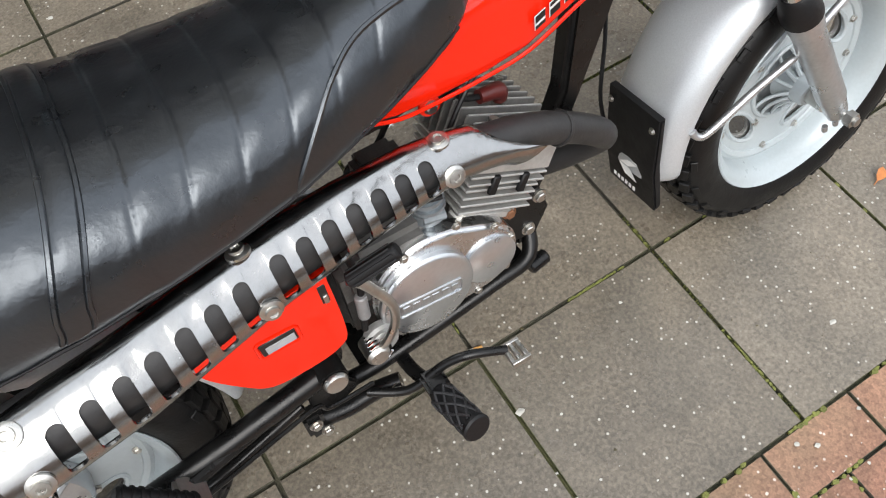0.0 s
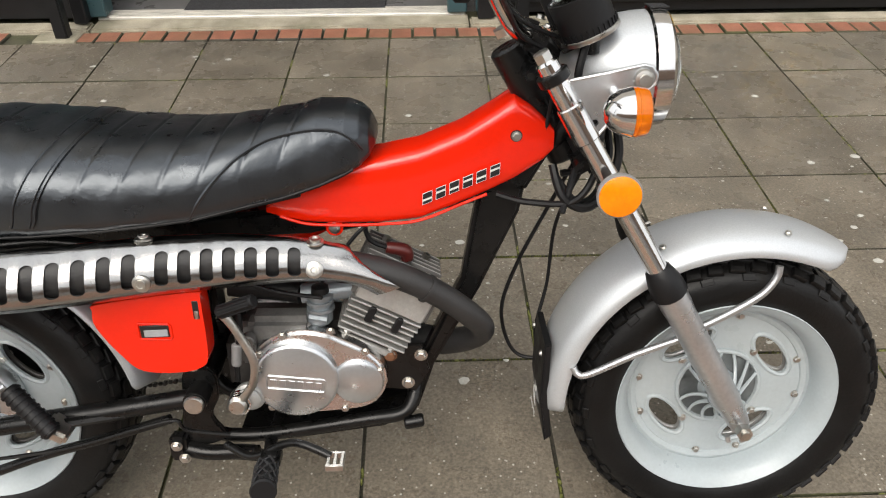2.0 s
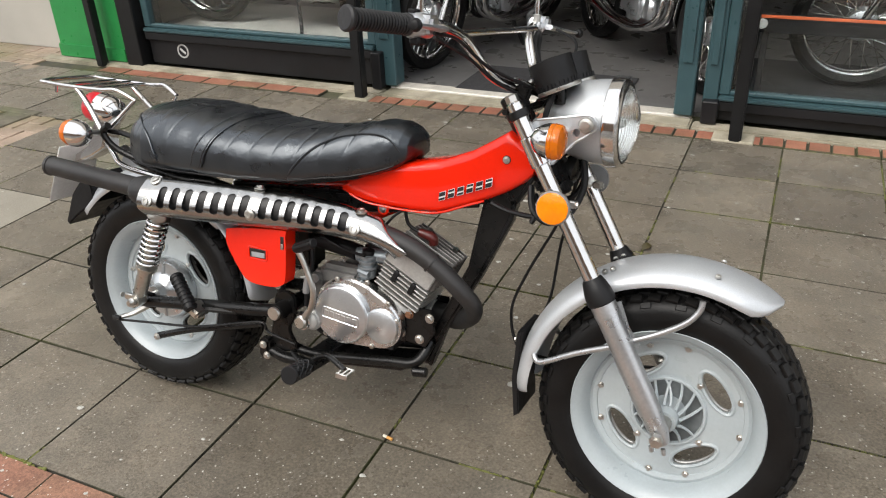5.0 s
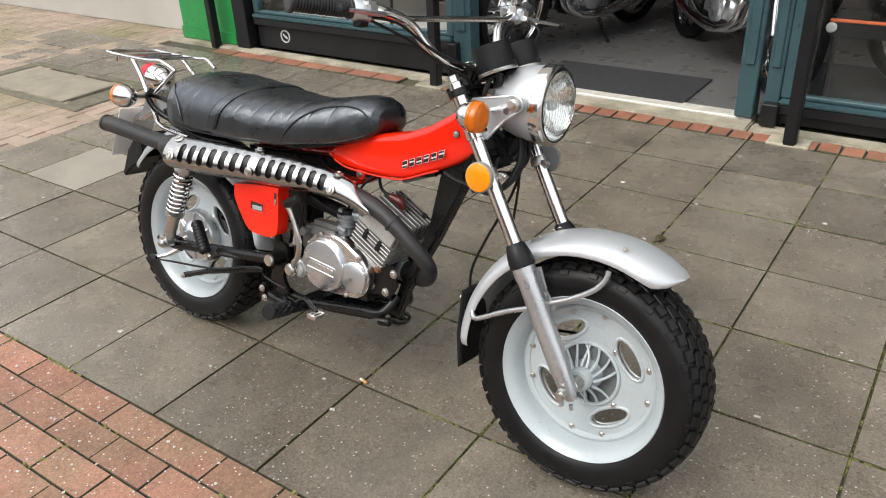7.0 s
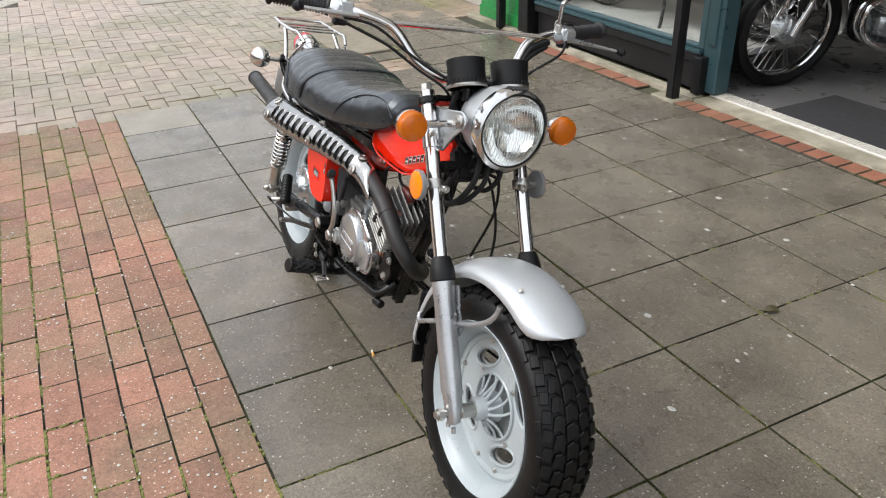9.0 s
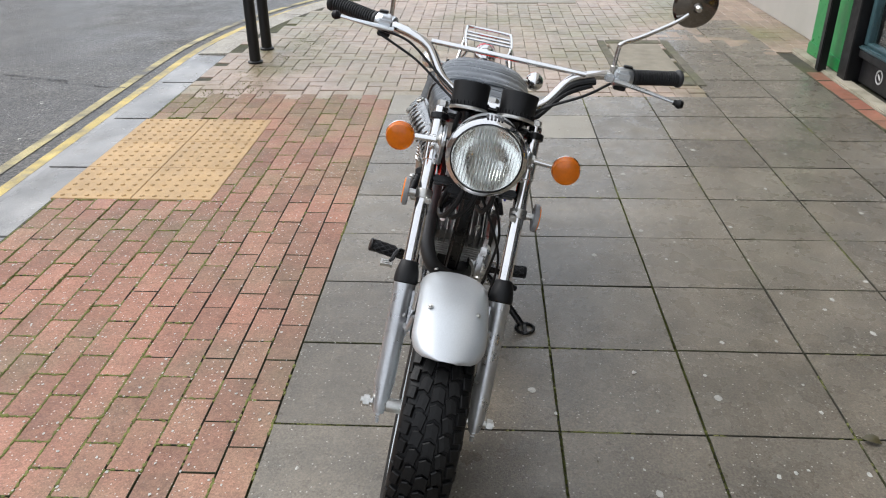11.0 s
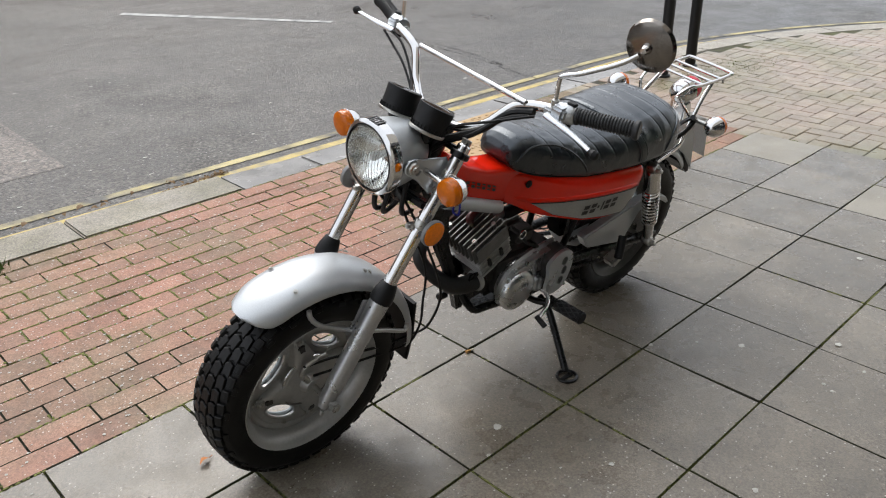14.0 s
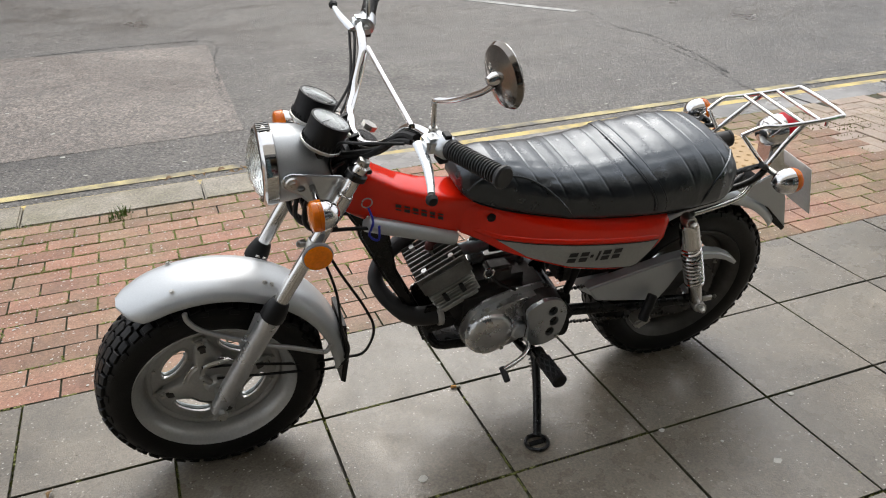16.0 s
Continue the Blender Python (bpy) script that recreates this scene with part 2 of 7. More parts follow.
def rod(a, b, radius, sides=12, bevel=0.0):
    a, b = Vector(a), Vector(b)
    d = (b - a).length
    e = min(bevel, radius * 0.6)
    prof = [(radius - e, 0), (radius, e), (radius, d - e), (radius - e, d)] if bevel else [(radius, 0), (radius, d)]
    return lathe(bmesh.new(), prof, axis_pose(a, b - a), sides)


def loft(bm, loops, closed=True, cap=True):
    """A skin over loops of equally many points."""
    rings = [[bm.verts.new(q) for q in loop] for loop in loops]
    for a, b in zip(rings, rings[1:]):
        n = len(a)
        for k in range(n if closed else n - 1):
            bm.faces.new((a[k], a[(k + 1) % n], b[(k + 1) % n], b[k]))
    if cap and closed:
        bm.faces.new(rings[0]), bm.faces.new(rings[-1])
    return bm


def plate(outline, y0, y1, bevel=0.0, segments=2):
    """A plate whose outline lies in x and z, from y0 to y1, with softened edges."""
    bm = bmesh.new()
    face = bm.faces.new([bm.verts.new((x, y0, z)) for x, z in outline])
    out = bmesh.ops.extrude_face_region(bm, geom=[face])
    bmesh.ops.translate(bm, verts=[g for g in out["geom"] if isinstance(g, bmesh.types.BMVert)], vec=(0, y1 - y0, 0))
    if bevel:
        edges = [e for e in bm.edges if abs(e.verts[0].co.y - e.verts[1].co.y) < 1e-6]
        bmesh.ops.bevel(bm, geom=edges, offset=bevel, segments=segments, affect="EDGES", clamp_overlap=True)
    return bm


def rounded(points, steps=6):
    return [(q.x, q.y) for q in curve_points([(x, z, 0) for x, z in points], steps, closed=True)]


def bolt(place, way, size=0.007, mat=None, parent=None, name="bolt"):
    """A hexagon bolt head on a washer."""
    bm = bmesh.new()
    m = axis_pose(place, way)
    lathe(bm, [(size * 1.35, 0), (size * 1.35, size * 0.25)], m, 14)
    lathe(bm, [(size, size * 0.25), (size, size * 0.8), (size * 0.8, size * 0.95)], m, 6)
    return part(name, bm, mat, parent)


# ---- ground ----
ROAD_Z = -0.055
ARC = Vector((-3.8, 3.39))


def ground_sheet():
    far = 900.0
    bm = bmesh.new()
    bmesh.ops.create_grid(bm, x_segments=2, y_segments=2, size=far, matrix=Matrix.Translation((0, 0, ROAD_Z)))
    ob = part("road", bm, M["asphalt"])
    tagged(ob, "wet grey asphalt road with worn repairs", "road", kind="structure")
    return ob


road = ground_sheet()


def edge_line(offset, x_from=9.0, steps=40):
    """The pavement's edge: straight along the kerb, then round the corner. offset: metres out from the pavement."""
    r = 5.2 + offset
    pts = [Vector((x, -1.81 - offset)) for x in np.linspace(x_from, -3.8, 36)]
    pts += [ARC + r * Vector((-math.sin(w), -math.cos(w))) for w in np.linspace(0, 1.5, steps)[1:]]
    return pts


def strip_mesh(name, inner, outer, z, mat, parent=None, thick=0.0):
    bm = bmesh.new()
    a, b = edge_line(inner), edge_line(outer)
    rows = [[bm.verts.new((*p, z)) for p in a], [bm.verts.new((*p, z)) for p in b]]
    if thick:
        rows.append([bm.verts.new((*p, z - thick)) for p in b])
    for lo, hi in zip(rows, rows[1:]):
        for k in range(len(a) - 1):
            bm.faces.new((lo[k], lo[k + 1], hi[k + 1], hi[k]))
    return part(name, bm, mat, parent)


# bed of the pavement, under slabs and bricks, closed against the road
bed_edge = edge_line(0.0)
bm = bmesh.new()
top = [bm.verts.new((*p, -0.0095)) for p in bed_edge] + [bm.verts.new((-9.2, 9.0, -0.0095)), bm.verts.new((9.0, 9.0, -0.0095))]
low = [bm.verts.new((v.co.x, v.co.y, -0.12)) for v in top]
bm.faces.new(top)
for k in range(len(top)):
    bm.faces.new((top[k], top[(k + 1) % len(top)], low[(k + 1) % len(top)], low[k]))
pavement = part("pavement", bm, M["joint"])
tagged(pavement, "dark mossy mortar bed under wet paving", "pavement", kind="structure")


# yellow lines, gutter and marks on the road
yellow = empty("double_yellow_lines")
tagged(yellow, "worn double yellow lines along the kerb", "road marking", kind="structure")
strip_mesh("line", 0.32, 0.385, ROAD_Z + 0.004, M["yellow_line"], yellow)
strip_mesh("line", 0.475, 0.54, ROAD_Z + 0.004, M["yellow_worn"], yellow)
gutter = strip_mesh("gutter", 0.2, 0.33, ROAD_Z + 0.003, M["wet_gutter"])
tagged(gutter, "pale wet gutter strip beside the kerb", "gutter", kind="structure")


def crack_mesh(points, width, seed):
    rnd = random.Random(seed)
    line = curve_points([(*p, 0) for p in points], 30)
    verts, faces = [], []
    for i, q in enumerate(line):
        w = width * (0.15 + rnd.random())
        dx, dy = rnd.uniform(-1, 1) * width * 1.2, rnd.uniform(-1, 1) * width * 1.2
        verts += [(q.x + dx, q.y + dy - w, ROAD_Z + 0.0045), (q.x + dx, q.y + dy + w, ROAD_Z + 0.0045)]
        if i:
            faces.append((2 * i - 2, 2 * i - 1, 2 * i + 1, 2 * i))
    return verts, faces


marks = empty("road_repairs")
tagged(marks, "tarred cracks and a patched repair in asphalt", "road repair", kind="structure")
for seed, (pts, w) in enumerate((
        (((-3.44, -3.98), (-3.37, -3.56), (-3.29, -3.03), (-3.17, -2.63), (-3.1, -2.3)), 0.012),
        (((-3.65, -5.44), (-3.48, -4.53), (-3.53, -4.16), (-3.43, -3.4), (-3.26, -2.77)), 0.014),
        (((1.57, -5.81), (0.93, -5.86), (0.11, -5.75), (0.16, -4.88), (0.22, -3.95)), 0.014),
        (((0.2, -3.3), (0.24, -4.3), (0.14, -5.6)), 0.008))):
    joined("crack", *crack_mesh(pts, w, seed), M["crack"], marks)
bm = bmesh.new()
bm.faces.new([bm.verts.new((x, y, ROAD_Z + 0.002)) for x, y in ((0.2, -2.95), (0.14, -5.6), (2.4, -5.9), (2.7, -2.9))])
part("patch", bm, M["asphalt_patch"], marks)
centre_line = empty("white_road_line")
tagged(centre_line, "worn white line painted across the road", "road marking", kind="structure")
bm = bmesh.new()
bm.faces.new([bm.verts.new((x, y, ROAD_Z + 0.004)) for x, y in ((-2.2, -7.75), (-3.5, -5.45), (-3.58, -5.5), (-2.3, -7.85))])
part("line", bm, M["white_line"], centre_line)


# kerb stones
def kerb_stone(x0, x1, height, drop, name="kerb_stone"):
    bm = bmesh.new()
    box(bm, ((x0 + x1) / 2, -1.918, height - 0.1), (abs(x1 - x0) - 0.006, 0.26, 0.2), 0.008, segments=2)
    for v in bm.verts:
        if v.co.z > height - 0.05:
            v.co.z -= drop * (1 - (v.co.x - x1) / (x0 - x1))
    return part(name, bm, M["kerb_stained"] if x1 > -0.3 else M["wet_gutter"], kerb)


kerb = empty("kerb")
tagged(kerb, "grey granite kerb with a dropped crossing", "kerb", kind="structure")
for k in range(-6, 5):
    kerb_stone(3.7 - 0.79 * k, 3.7 - 0.79 * (k + 1), 0.005, 0.0)
kerb_stone(-0.25, -0.75, -0.004, 0.015)
for k in range(4):
    kerb_stone(-0.75 - 0.79 * k, -0.75 - 0.79 * (k + 1), -0.018, 0.0)
for k in range(9):
    w0, w1 = 0.02 + 0.15 * k, 0.02 + 0.15 * (k + 1) - 0.003
    loops = []
    for w in np.linspace(w0, w1, 4):
        d = Vector((-math.sin(w), -math.cos(w)))
        loops.append([(*(ARC + r * d), z) for r, z in ((5.2, -0.1), (5.2, -0.006), (5.43, -0.01), (5.44, -0.02), (5.44, -0.1))])
    part("kerb_stone", loft(bmesh.new(), loops), M["kerb"], kerb)


# concrete slabs
S = 0.4


def chamfered(sx, sy, depth, chamfer):
    """A slab's faces, top at zero, without its underside."""
    out = []
    for z, e in ((-depth, 0), (-chamfer, 0), (0, chamfer)):
        a, b = sx / 2 - e, sy / 2 - e
        out += [(-a, -b, z), (a, -b, z), (a, b, z), (-a, b, z)]
    faces = [(8, 9, 10, 11)]
    for r in (0, 4):
        faces += [(r + k, r + (k + 1) % 4, r + 4 + (k + 1) % 4, r + 4 + k) for k in range(4)]
    return out, faces


def shared_mesh(name, sx, sy, mat, depth=0.03, chamfer=0.0035):
    me = bpy.data.meshes.new(name)
    me.from_pydata(*[chamfered(sx, sy, depth, chamfer)[0], [], chamfered(sx, sy, depth, chamfer)[1]])
    me.materials.append(mat)
    me.materials.append(M["joint"])
    for q in me.polygons[1:]:
        q.material_index = 1
    return me


slab_mesh = shared_mesh("slab", S - 0.0065, S - 0.0065, M["slab"], 0.03, 0.001)
pale_mesh = shared_mesh("pale_slab", S - 0.0065, S - 0.0065, M["slab_pale"], 0.03, 0.001)
rnd = random.Random(4)
pale = {(-7, -1), (-6, 1)}


def lay(name, me, x, y, z=0.0, turn=0.0, tilt=0.003):
    ob = new(name, me)
    ob.parent = pavement
    ob.matrix_basis = pose(x, y, z + rnd.uniform(-0.0015, 0.001), rnd.uniform(-tilt, tilt) * 57, rnd.uniform(-tilt, tilt) * 57, turn + rnd.uniform(-0.25, 0.25))
    return ob


for i in range(-7, 22):
    for j in range(-1, 6):
        lay("slab", pale_mesh if (i, j) in pale else slab_mesh, S * (i + 0.5), S * (j + 0.5))
for i in range(-13, -7):
    for j in (4, 5):
        lay("slab", slab_mesh, S * (i + 0.5), S * (j + 0.5))

# brick strip between slabs and kerb, laid along the kerb
BR = 1.385 / 14
brick_mesh = shared_mesh("brick", 0.1955, BR - 0.0045, M["brick"], 0.03, 0.0012)
rest_v, rest_f = [], []


def pile(verts, faces, shape, x, y, z=0.0, turn=False):
    k = len(verts)
    dz = rnd.uniform(-0.002, 0.001)
    tx, ty = rnd.uniform(-0.01, 0.01), rnd.uniform(-0.01, 0.01)
    for a, b, c in shape[0]:
        if turn:
            a, b = b, -a
        verts.append((x + a, y + b, z + c + dz + a * tx + b * ty))
    faces += [tuple(q + k for q in f) for f in shape[1]]


one_brick = chamfered(0.1955, BR - 0.0045, 0.03, 0.002)


def on_tactile(x, y):
    return -2.25 < x < -1.15 and y < -1.08


for row in range(14):
    y = -0.4 - BR * (row + 0.5)
    for k in range(-14, 44):
        x = 0.2 * k + (0.1 if row % 2 else 0.0)
        if x < -2.72 or on_tactile(x, y):
            continue
        if -1.4 < x < 1.75 and row < 14 and (row < 13 or x < 1.6):
            lay("brick", brick_mesh, x, y, tilt=0.006)
        else:
            pile(rest_v, rest_f, one_brick, x, y)
ob = joined("brick_rows", rest_v, rest_f, M["brick_rest"], pavement, "further rows of red paving bricks")
tagged(ob, kind="stuff")

# moss growing in the joints
moss_v, moss_f = [], []


def tuft(x, y, along, across, turn, top):
    k = len(moss_v)
    for ring, z in ((1.0, -0.006), (0.75, top * 0.7)):
        for q in range(6):
            w = q * math.pi / 3
            a, b = along * ring * math.cos(w) * rnd.uniform(0.7, 1.2), across * ring * math.sin(w) * rnd.uniform(0.7, 1.2)
            moss_v.append((x + (b if turn else a), y + (a if turn else b), z))
    moss_v.append((x, y, top))
    moss_f.extend((k + q, k + (q + 1) % 6, k + 6 + (q + 1) % 6, k + 6 + q) for q in range(6))
    moss_f.extend((k + 6 + q, k + 6 + (q + 1) % 6, k + 12) for q in range(6))


def mossy(x, y, limit):
    n = 0.6 * noise.noise(Vector((x * 1.3, y * 1.3, 3.0))) + 0.55 * noise.noise(Vector((x * 9, y * 9, 7.0))) + rnd.uniform(-0.18, 0.18)
    return n > limit


def brick_moss(x, y, turn):
    if on_tactile(x, y) or x < -2.7:
        return
    if mossy(x, y, 0.2 - 0.32 * min(1.0, (-0.4 - y) / 0.9)):
        tuft(x + rnd.uniform(-0.004, 0.004), y + rnd.uniform(-0.002, 0.002), rnd.uniform(0.005, 0.011), rnd.uniform(0.004, 0.0075), turn, rnd.uniform(-0.001, 0.003))


for row in range(15):
    y = -0.4 - BR * row
    for x in np.arange(-2.7, 2.4, 0.009):
        brick_moss(float(x), y, False)
    if row < 14:
        for k in range(-14, 12):
            for e in np.arange(0.006, BR, 0.009):
                brick_moss(0.2 * k + (0.0 if row % 2 else 0.1), y - float(e), True)
for line in range(-1, 7):
    for x in np.arange(-2.8, 3.2, 0.008):
        if mossy(float(x), S * line, 0.29):
            tuft(float(x), S * line + rnd.uniform(-0.001, 0.001), rnd.uniform(0.004, 0.01), rnd.uniform(0.0025, 0.005), False, rnd.uniform(-0.003, 0.0012))
for line in range(-7, 9):
    for y in np.arange(-0.4, 2.4, 0.008):
        if mossy(S * line, float(y), 0.29):
            tuft(S * line + rnd.uniform(-0.001, 0.001), float(y), rnd.uniform(0.004, 0.01), rnd.uniform(0.0025, 0.005), True, rnd.uniform(-0.003, 0.0012))
ob = joined("joint_moss", moss_v, moss_f, M["moss"], pavement, "olive green moss in the paving joints")
tagged(ob, kind="stuff")

# herringbone bricks behind the slabs
far_v, far_f = [], []
small = chamfered(0.1962, 0.0962, 0.03, 0.003)


def in_far(x, y):
    if x > -2.62 or y > 4.5 or (y > 1.6 and x > -4.0 and y < 2.4) or (y > 2.36 and x > -4.0):
        return False
    if -4.22 < x < -3.18 and 1.18 < y < 1.56:
        return False
    if -7.15 < x < -6.15 and 0.32 < y < 0.98:
        return False
    if y < -1.76:
        return False
    if x < -3.8 and (Vector((x, y)) - ARC).length > 5.12:
        return False
    return True


for c in range(-100, -27):
    for r in range(-18, 46):
        d = (c - r) % 4
        if d == 0:
            x, y, turn = 0.1 * (c + 1), 0.1 * (r + 0.5), False
        elif d == 3:
            x, y, turn = 0.1 * (c + 0.5), 0.1 * (r + 1), True
        else:
            continue
        if in_far(x, y):
            pile(far_v, far_f, small, x, y, -0.004 if x > -2.95 else 0.0, turn)
ob = joined("herringbone_bricks", far_v, far_f, M["brick_far"], pavement, "pinkish brown bricks laid in herringbone")
tagged(ob, kind="stuff")
bm = boxed((-6.65, 0.65, -0.004), (1.28, 0.88, 0.02), 0.004)
part("concrete_patch", bm, M["slab_pale"], pavement, "pale concrete patch in brick paving")

# tactile crossing: square flags with rows of studs
tact = chamfered(S - 0.006, S - 0.006, 0.03, 0.003)
for i in range(3):
    for j in range(2):
        cx, cy = -1.11 - 0.385 * (i + 0.5), -1.808 + 0.376 * (j + 0.5)
        v, f = [(a * 0.972, b * 0.948, c) for a, b, c in tact[0]], list(tact[1])
        for p in range(6):
            for q in range(6):
                px, py = -0.16 + 0.064 * p, -0.145 + 0.058 * q
                k = len(v)
                v += [(px + 0.012 * math.cos(w), py + 0.012 * math.sin(w), 0) for w in np.arange(6) * math.pi / 3]
                v += [(px + 0.008 * math.cos(w), py + 0.008 * math.sin(w), 0.005) for w in np.arange(6) * math.pi / 3]
                f += [tuple(k + 6 + s for s in range(6))] + [(k + s, k + (s + 1) % 6, k + 6 + (s + 1) % 6, k + 6 + s) for s in range(6)]
        ob = joined("tactile_flag", v, f, M["tactile"], pavement, "buff studded tactile flag")
        ob.location = (cx, cy, 0.004)

# inspection cover
M["cover"] = material("stained concrete cover", (0.24, 0.21, 0.16), 0.75, vary=0.2, scale=6, world_space=True, bump=0.5)
M["cover_frame"] = material("mossy iron frame", (0.13, 0.115, 0.085), 0.8, vary=0.3, scale=14, world_space=True, tint=(0.08, 0.09, 0.03), tint_amount=0.5, tint_scale=6, bump=0.6)
cover = empty("inspection_cover")
tagged(cover, "concrete-filled inspection cover in a mossy iron frame", "manhole cover", kind="structure")
part("lid", boxed((-3.77, 1.36, -0.002), (0.93, 0.39, 0.02), 0.004), M["cover"], cover)
for cx, cy, sx, sy in ((-3.7, 1.115, 1.3, 0.06), (-3.7, 1.62, 1.3, 0.06), (-4.31, 1.368, 0.1, 0.43), (-3.15, 1.368, 0.18, 0.43)):
    part("frame_bar", boxed((cx, cy, -0.003), (sx, sy, 0.022), 0.004), M["cover_frame"], cover)

# posts at the kerb
M["black_paint"] = material("black painted steel", (0.008, 0.008, 0.0085), 0.4, spec=0.35, vary=0.2, scale=9, bump=0.1)
for x, y in ((-3.6, -1.51), (-4.02, -1.53)):
    bm = turned([(0.04, 0), (0.04, 2.6), (0.03, 2.62)], (x, y, -0.01), (0, 0, 1), 20)
    lathe(bm, [(0.055, 0), (0.055, 0.012), (0.042, 0.02)], Matrix.Translation((x, y, 0)), 20)
    ob = part("signpost", bm, M["black_paint"], smooth=True)
    tagged(ob, "slim black steel signpost standing near the kerb", "post", "posts by the road")

# ---- motorcycle ----
M["red"] = material("orange-red gloss paint", (0.74, 0.016, 0.0025), 0.1, vary=0.03, scale=4, grain=0.02, bump=0.02, coat=0.0, spec=0.52, rough_vary=0.03)
M["leather"] = material("black grained seat vinyl", (0.0055, 0.006, 0.007), 0.33, vary=0.15, scale=9, grain=0.2, grain_scale=300, bump=0.35, bump_scale=80, bump_distance=0.0022, rough_vary=0.1, coat=0.25, spec=0.9)
socket(M["leather"].node_tree.nodes["Principled BSDF"], "Coat Roughness", 0.3)
# bluish tint paints the cool sky sheen into the black vinyl
socket(M["leather"].node_tree.nodes["Principled BSDF"], "Specular Tint", (0.82, 0.91, 1.0, 1))
M["chrome"] = material("polished chrome", (0.66, 0.65, 0.64), 0.1, metal=1.0, vary=0.05, scale=14, grain=0.02, bump=0.03, bump_scale=40, rough_vary=0.05)
M["steel"] = material("brushed steel fork slider", (0.47, 0.475, 0.48), 0.32, metal=0.8, vary=0.08, scale=12, bump=0.08, rough_vary=0.08)
M["alloy"] = material("polished engine alloy", (0.58, 0.6, 0.615), 0.31, metal=0.92, vary=0.05, scale=7, grain=0.03, bump=0.05, bump_scale=60, rough_vary=0.08)
M["cast"] = material("cast grey cylinder alloy", (0.42, 0.42, 0.405), 0.5, metal=0.6, vary=0.15, scale=20, bump=0.4, bump_scale=260, tint=(0.3, 0.28, 0.25), tint_amount=0.4, tint_scale=16)
M["alloy_case"] = material("bright reflective engine case", (0.62, 0.625, 0.63), 0.28, metal=1.0, vary=0.08, scale=12, grain=0.03, bump=0.1, bump_scale=45, rough_vary=0.08)
M["cast_dark"] = material("oily cast crankcase", (0.05, 0.047, 0.045), 0.5, metal=0.5, vary=0.3, scale=22, bump=0.4, bump_scale=200)
M["silver"] = material("metallic silver paint", (0.5, 0.52, 0.535), 0.4, metal=0.5, vary=0.04, scale=5, grain=0.06, grain_scale=420, bump=0.03, coat=0.12, rough_vary=0.06)
M["wheel_paint"] = material("pale grey-blue wheel enamel", (0.37, 0.415, 0.432), 0.36, vary=0.06, scale=8, grain=0.03, bump=0.06, coat=0.2, tint=(0.36, 0.38, 0.37), tint_amount=0.3, tint_scale=6)
M["wheel_dark"] = material("dusty silver wheel face", (0.42, 0.42, 0.41), 0.38, metal=0.5, vary=0.12, scale=8, bump=0.1)
M["rubber"] = material("black tyre rubber", (0.0042, 0.0042, 0.0043), 0.45, spec=0.24, vary=0.25, scale=10, grain=0.15, bump=0.25, bump_scale=200, tint=(0.01, 0.0095, 0.009), tint_amount=0.5, tint_scale=7)
M["soft_rubber"] = material("black rubber", (0.006, 0.006, 0.0065), 0.5, spec=0.28, vary=0.2, scale=14, bump=0.2)
# lighter rubber for grips and peg ribs, so their pattern reads
M["pale_rubber"] = material("lighter grey-black rubber", (0.02, 0.02, 0.021), 0.5, spec=0.4, vary=0.25, scale=20, bump=0.25)
M["exhaust"] = material("matt black exhaust paint", (0.017, 0.0168, 0.0172), 0.5, spec=0.4, vary=0.15, scale=10, bump=0.2, bump_scale=180, tint=(0.04, 0.036, 0.033), tint_amount=0.3, tint_scale=5)
M["frame_paint"] = material("black gloss frame paint", (0.0045, 0.0045, 0.0045), 0.3, vary=0.2, scale=14, bump=0.1, coat=0.05, spec=0.28, tint=(0.014, 0.013, 0.012), tint_amount=0.35, tint_scale=16)
M["panel_grey"] = material("satin grey side panel", (0.34, 0.34, 0.32), 0.4, metal=0.2, vary=0.06, scale=6, bump=0.05)
M["black_mark"] = material("black lettering", (0.01, 0.01, 0.01), 0.4, bump=0.0)
M["white_mark"] = material("white lettering", (0.75, 0.75, 0.73), 0.5, vary=0.04, bump=0.0)
M["grey_plastic"] = material("mid grey plastic", (0.2, 0.2, 0.2), 0.4, bump=0.05)
M["rust"] = material("rusty bolt", (0.2, 0.09, 0.045), 0.7, metal=0.4, vary=0.3, scale=40, bump=0.3)
M["zinc"] = material("dull zinc fastener", (0.5, 0.49, 0.46), 0.35, metal=1.0, vary=0.12, scale=30, bump=0.1)
M["plug_red"] = material("dark red plug cap", (0.08, 0.012, 0.01), 0.35, bump=0.1)
M["mirror_bowl"] = material("bright lamp reflector", (0.92, 0.92, 0.9), 0.14, metal=1.0, vary=0.06, scale=30, bump=0.1)
M["dial"] = material("pale grey dial face", (0.3, 0.31, 0.32), 0.4, vary=0.08, scale=30, bump=0.02)
M["blue_tag"] = material("blue nylon strap", (0.01, 0.02, 0.35), 0.5, bump=0.1)


def lens_plastic(name, color, through_it=0.08, rough=0.15, facets=150):
    m = material(name, color, rough, vary=0.1, scale=40, bump=0.3, bump_scale=facets, bump_distance=0.002, coat=0.15)
    b = m.node_tree.nodes["Principled BSDF"]
    socket(b, "Transmission Weight", through_it), socket(b, "IOR", 1.49), socket(b, "Specular IOR Level", 0.3)
    return m


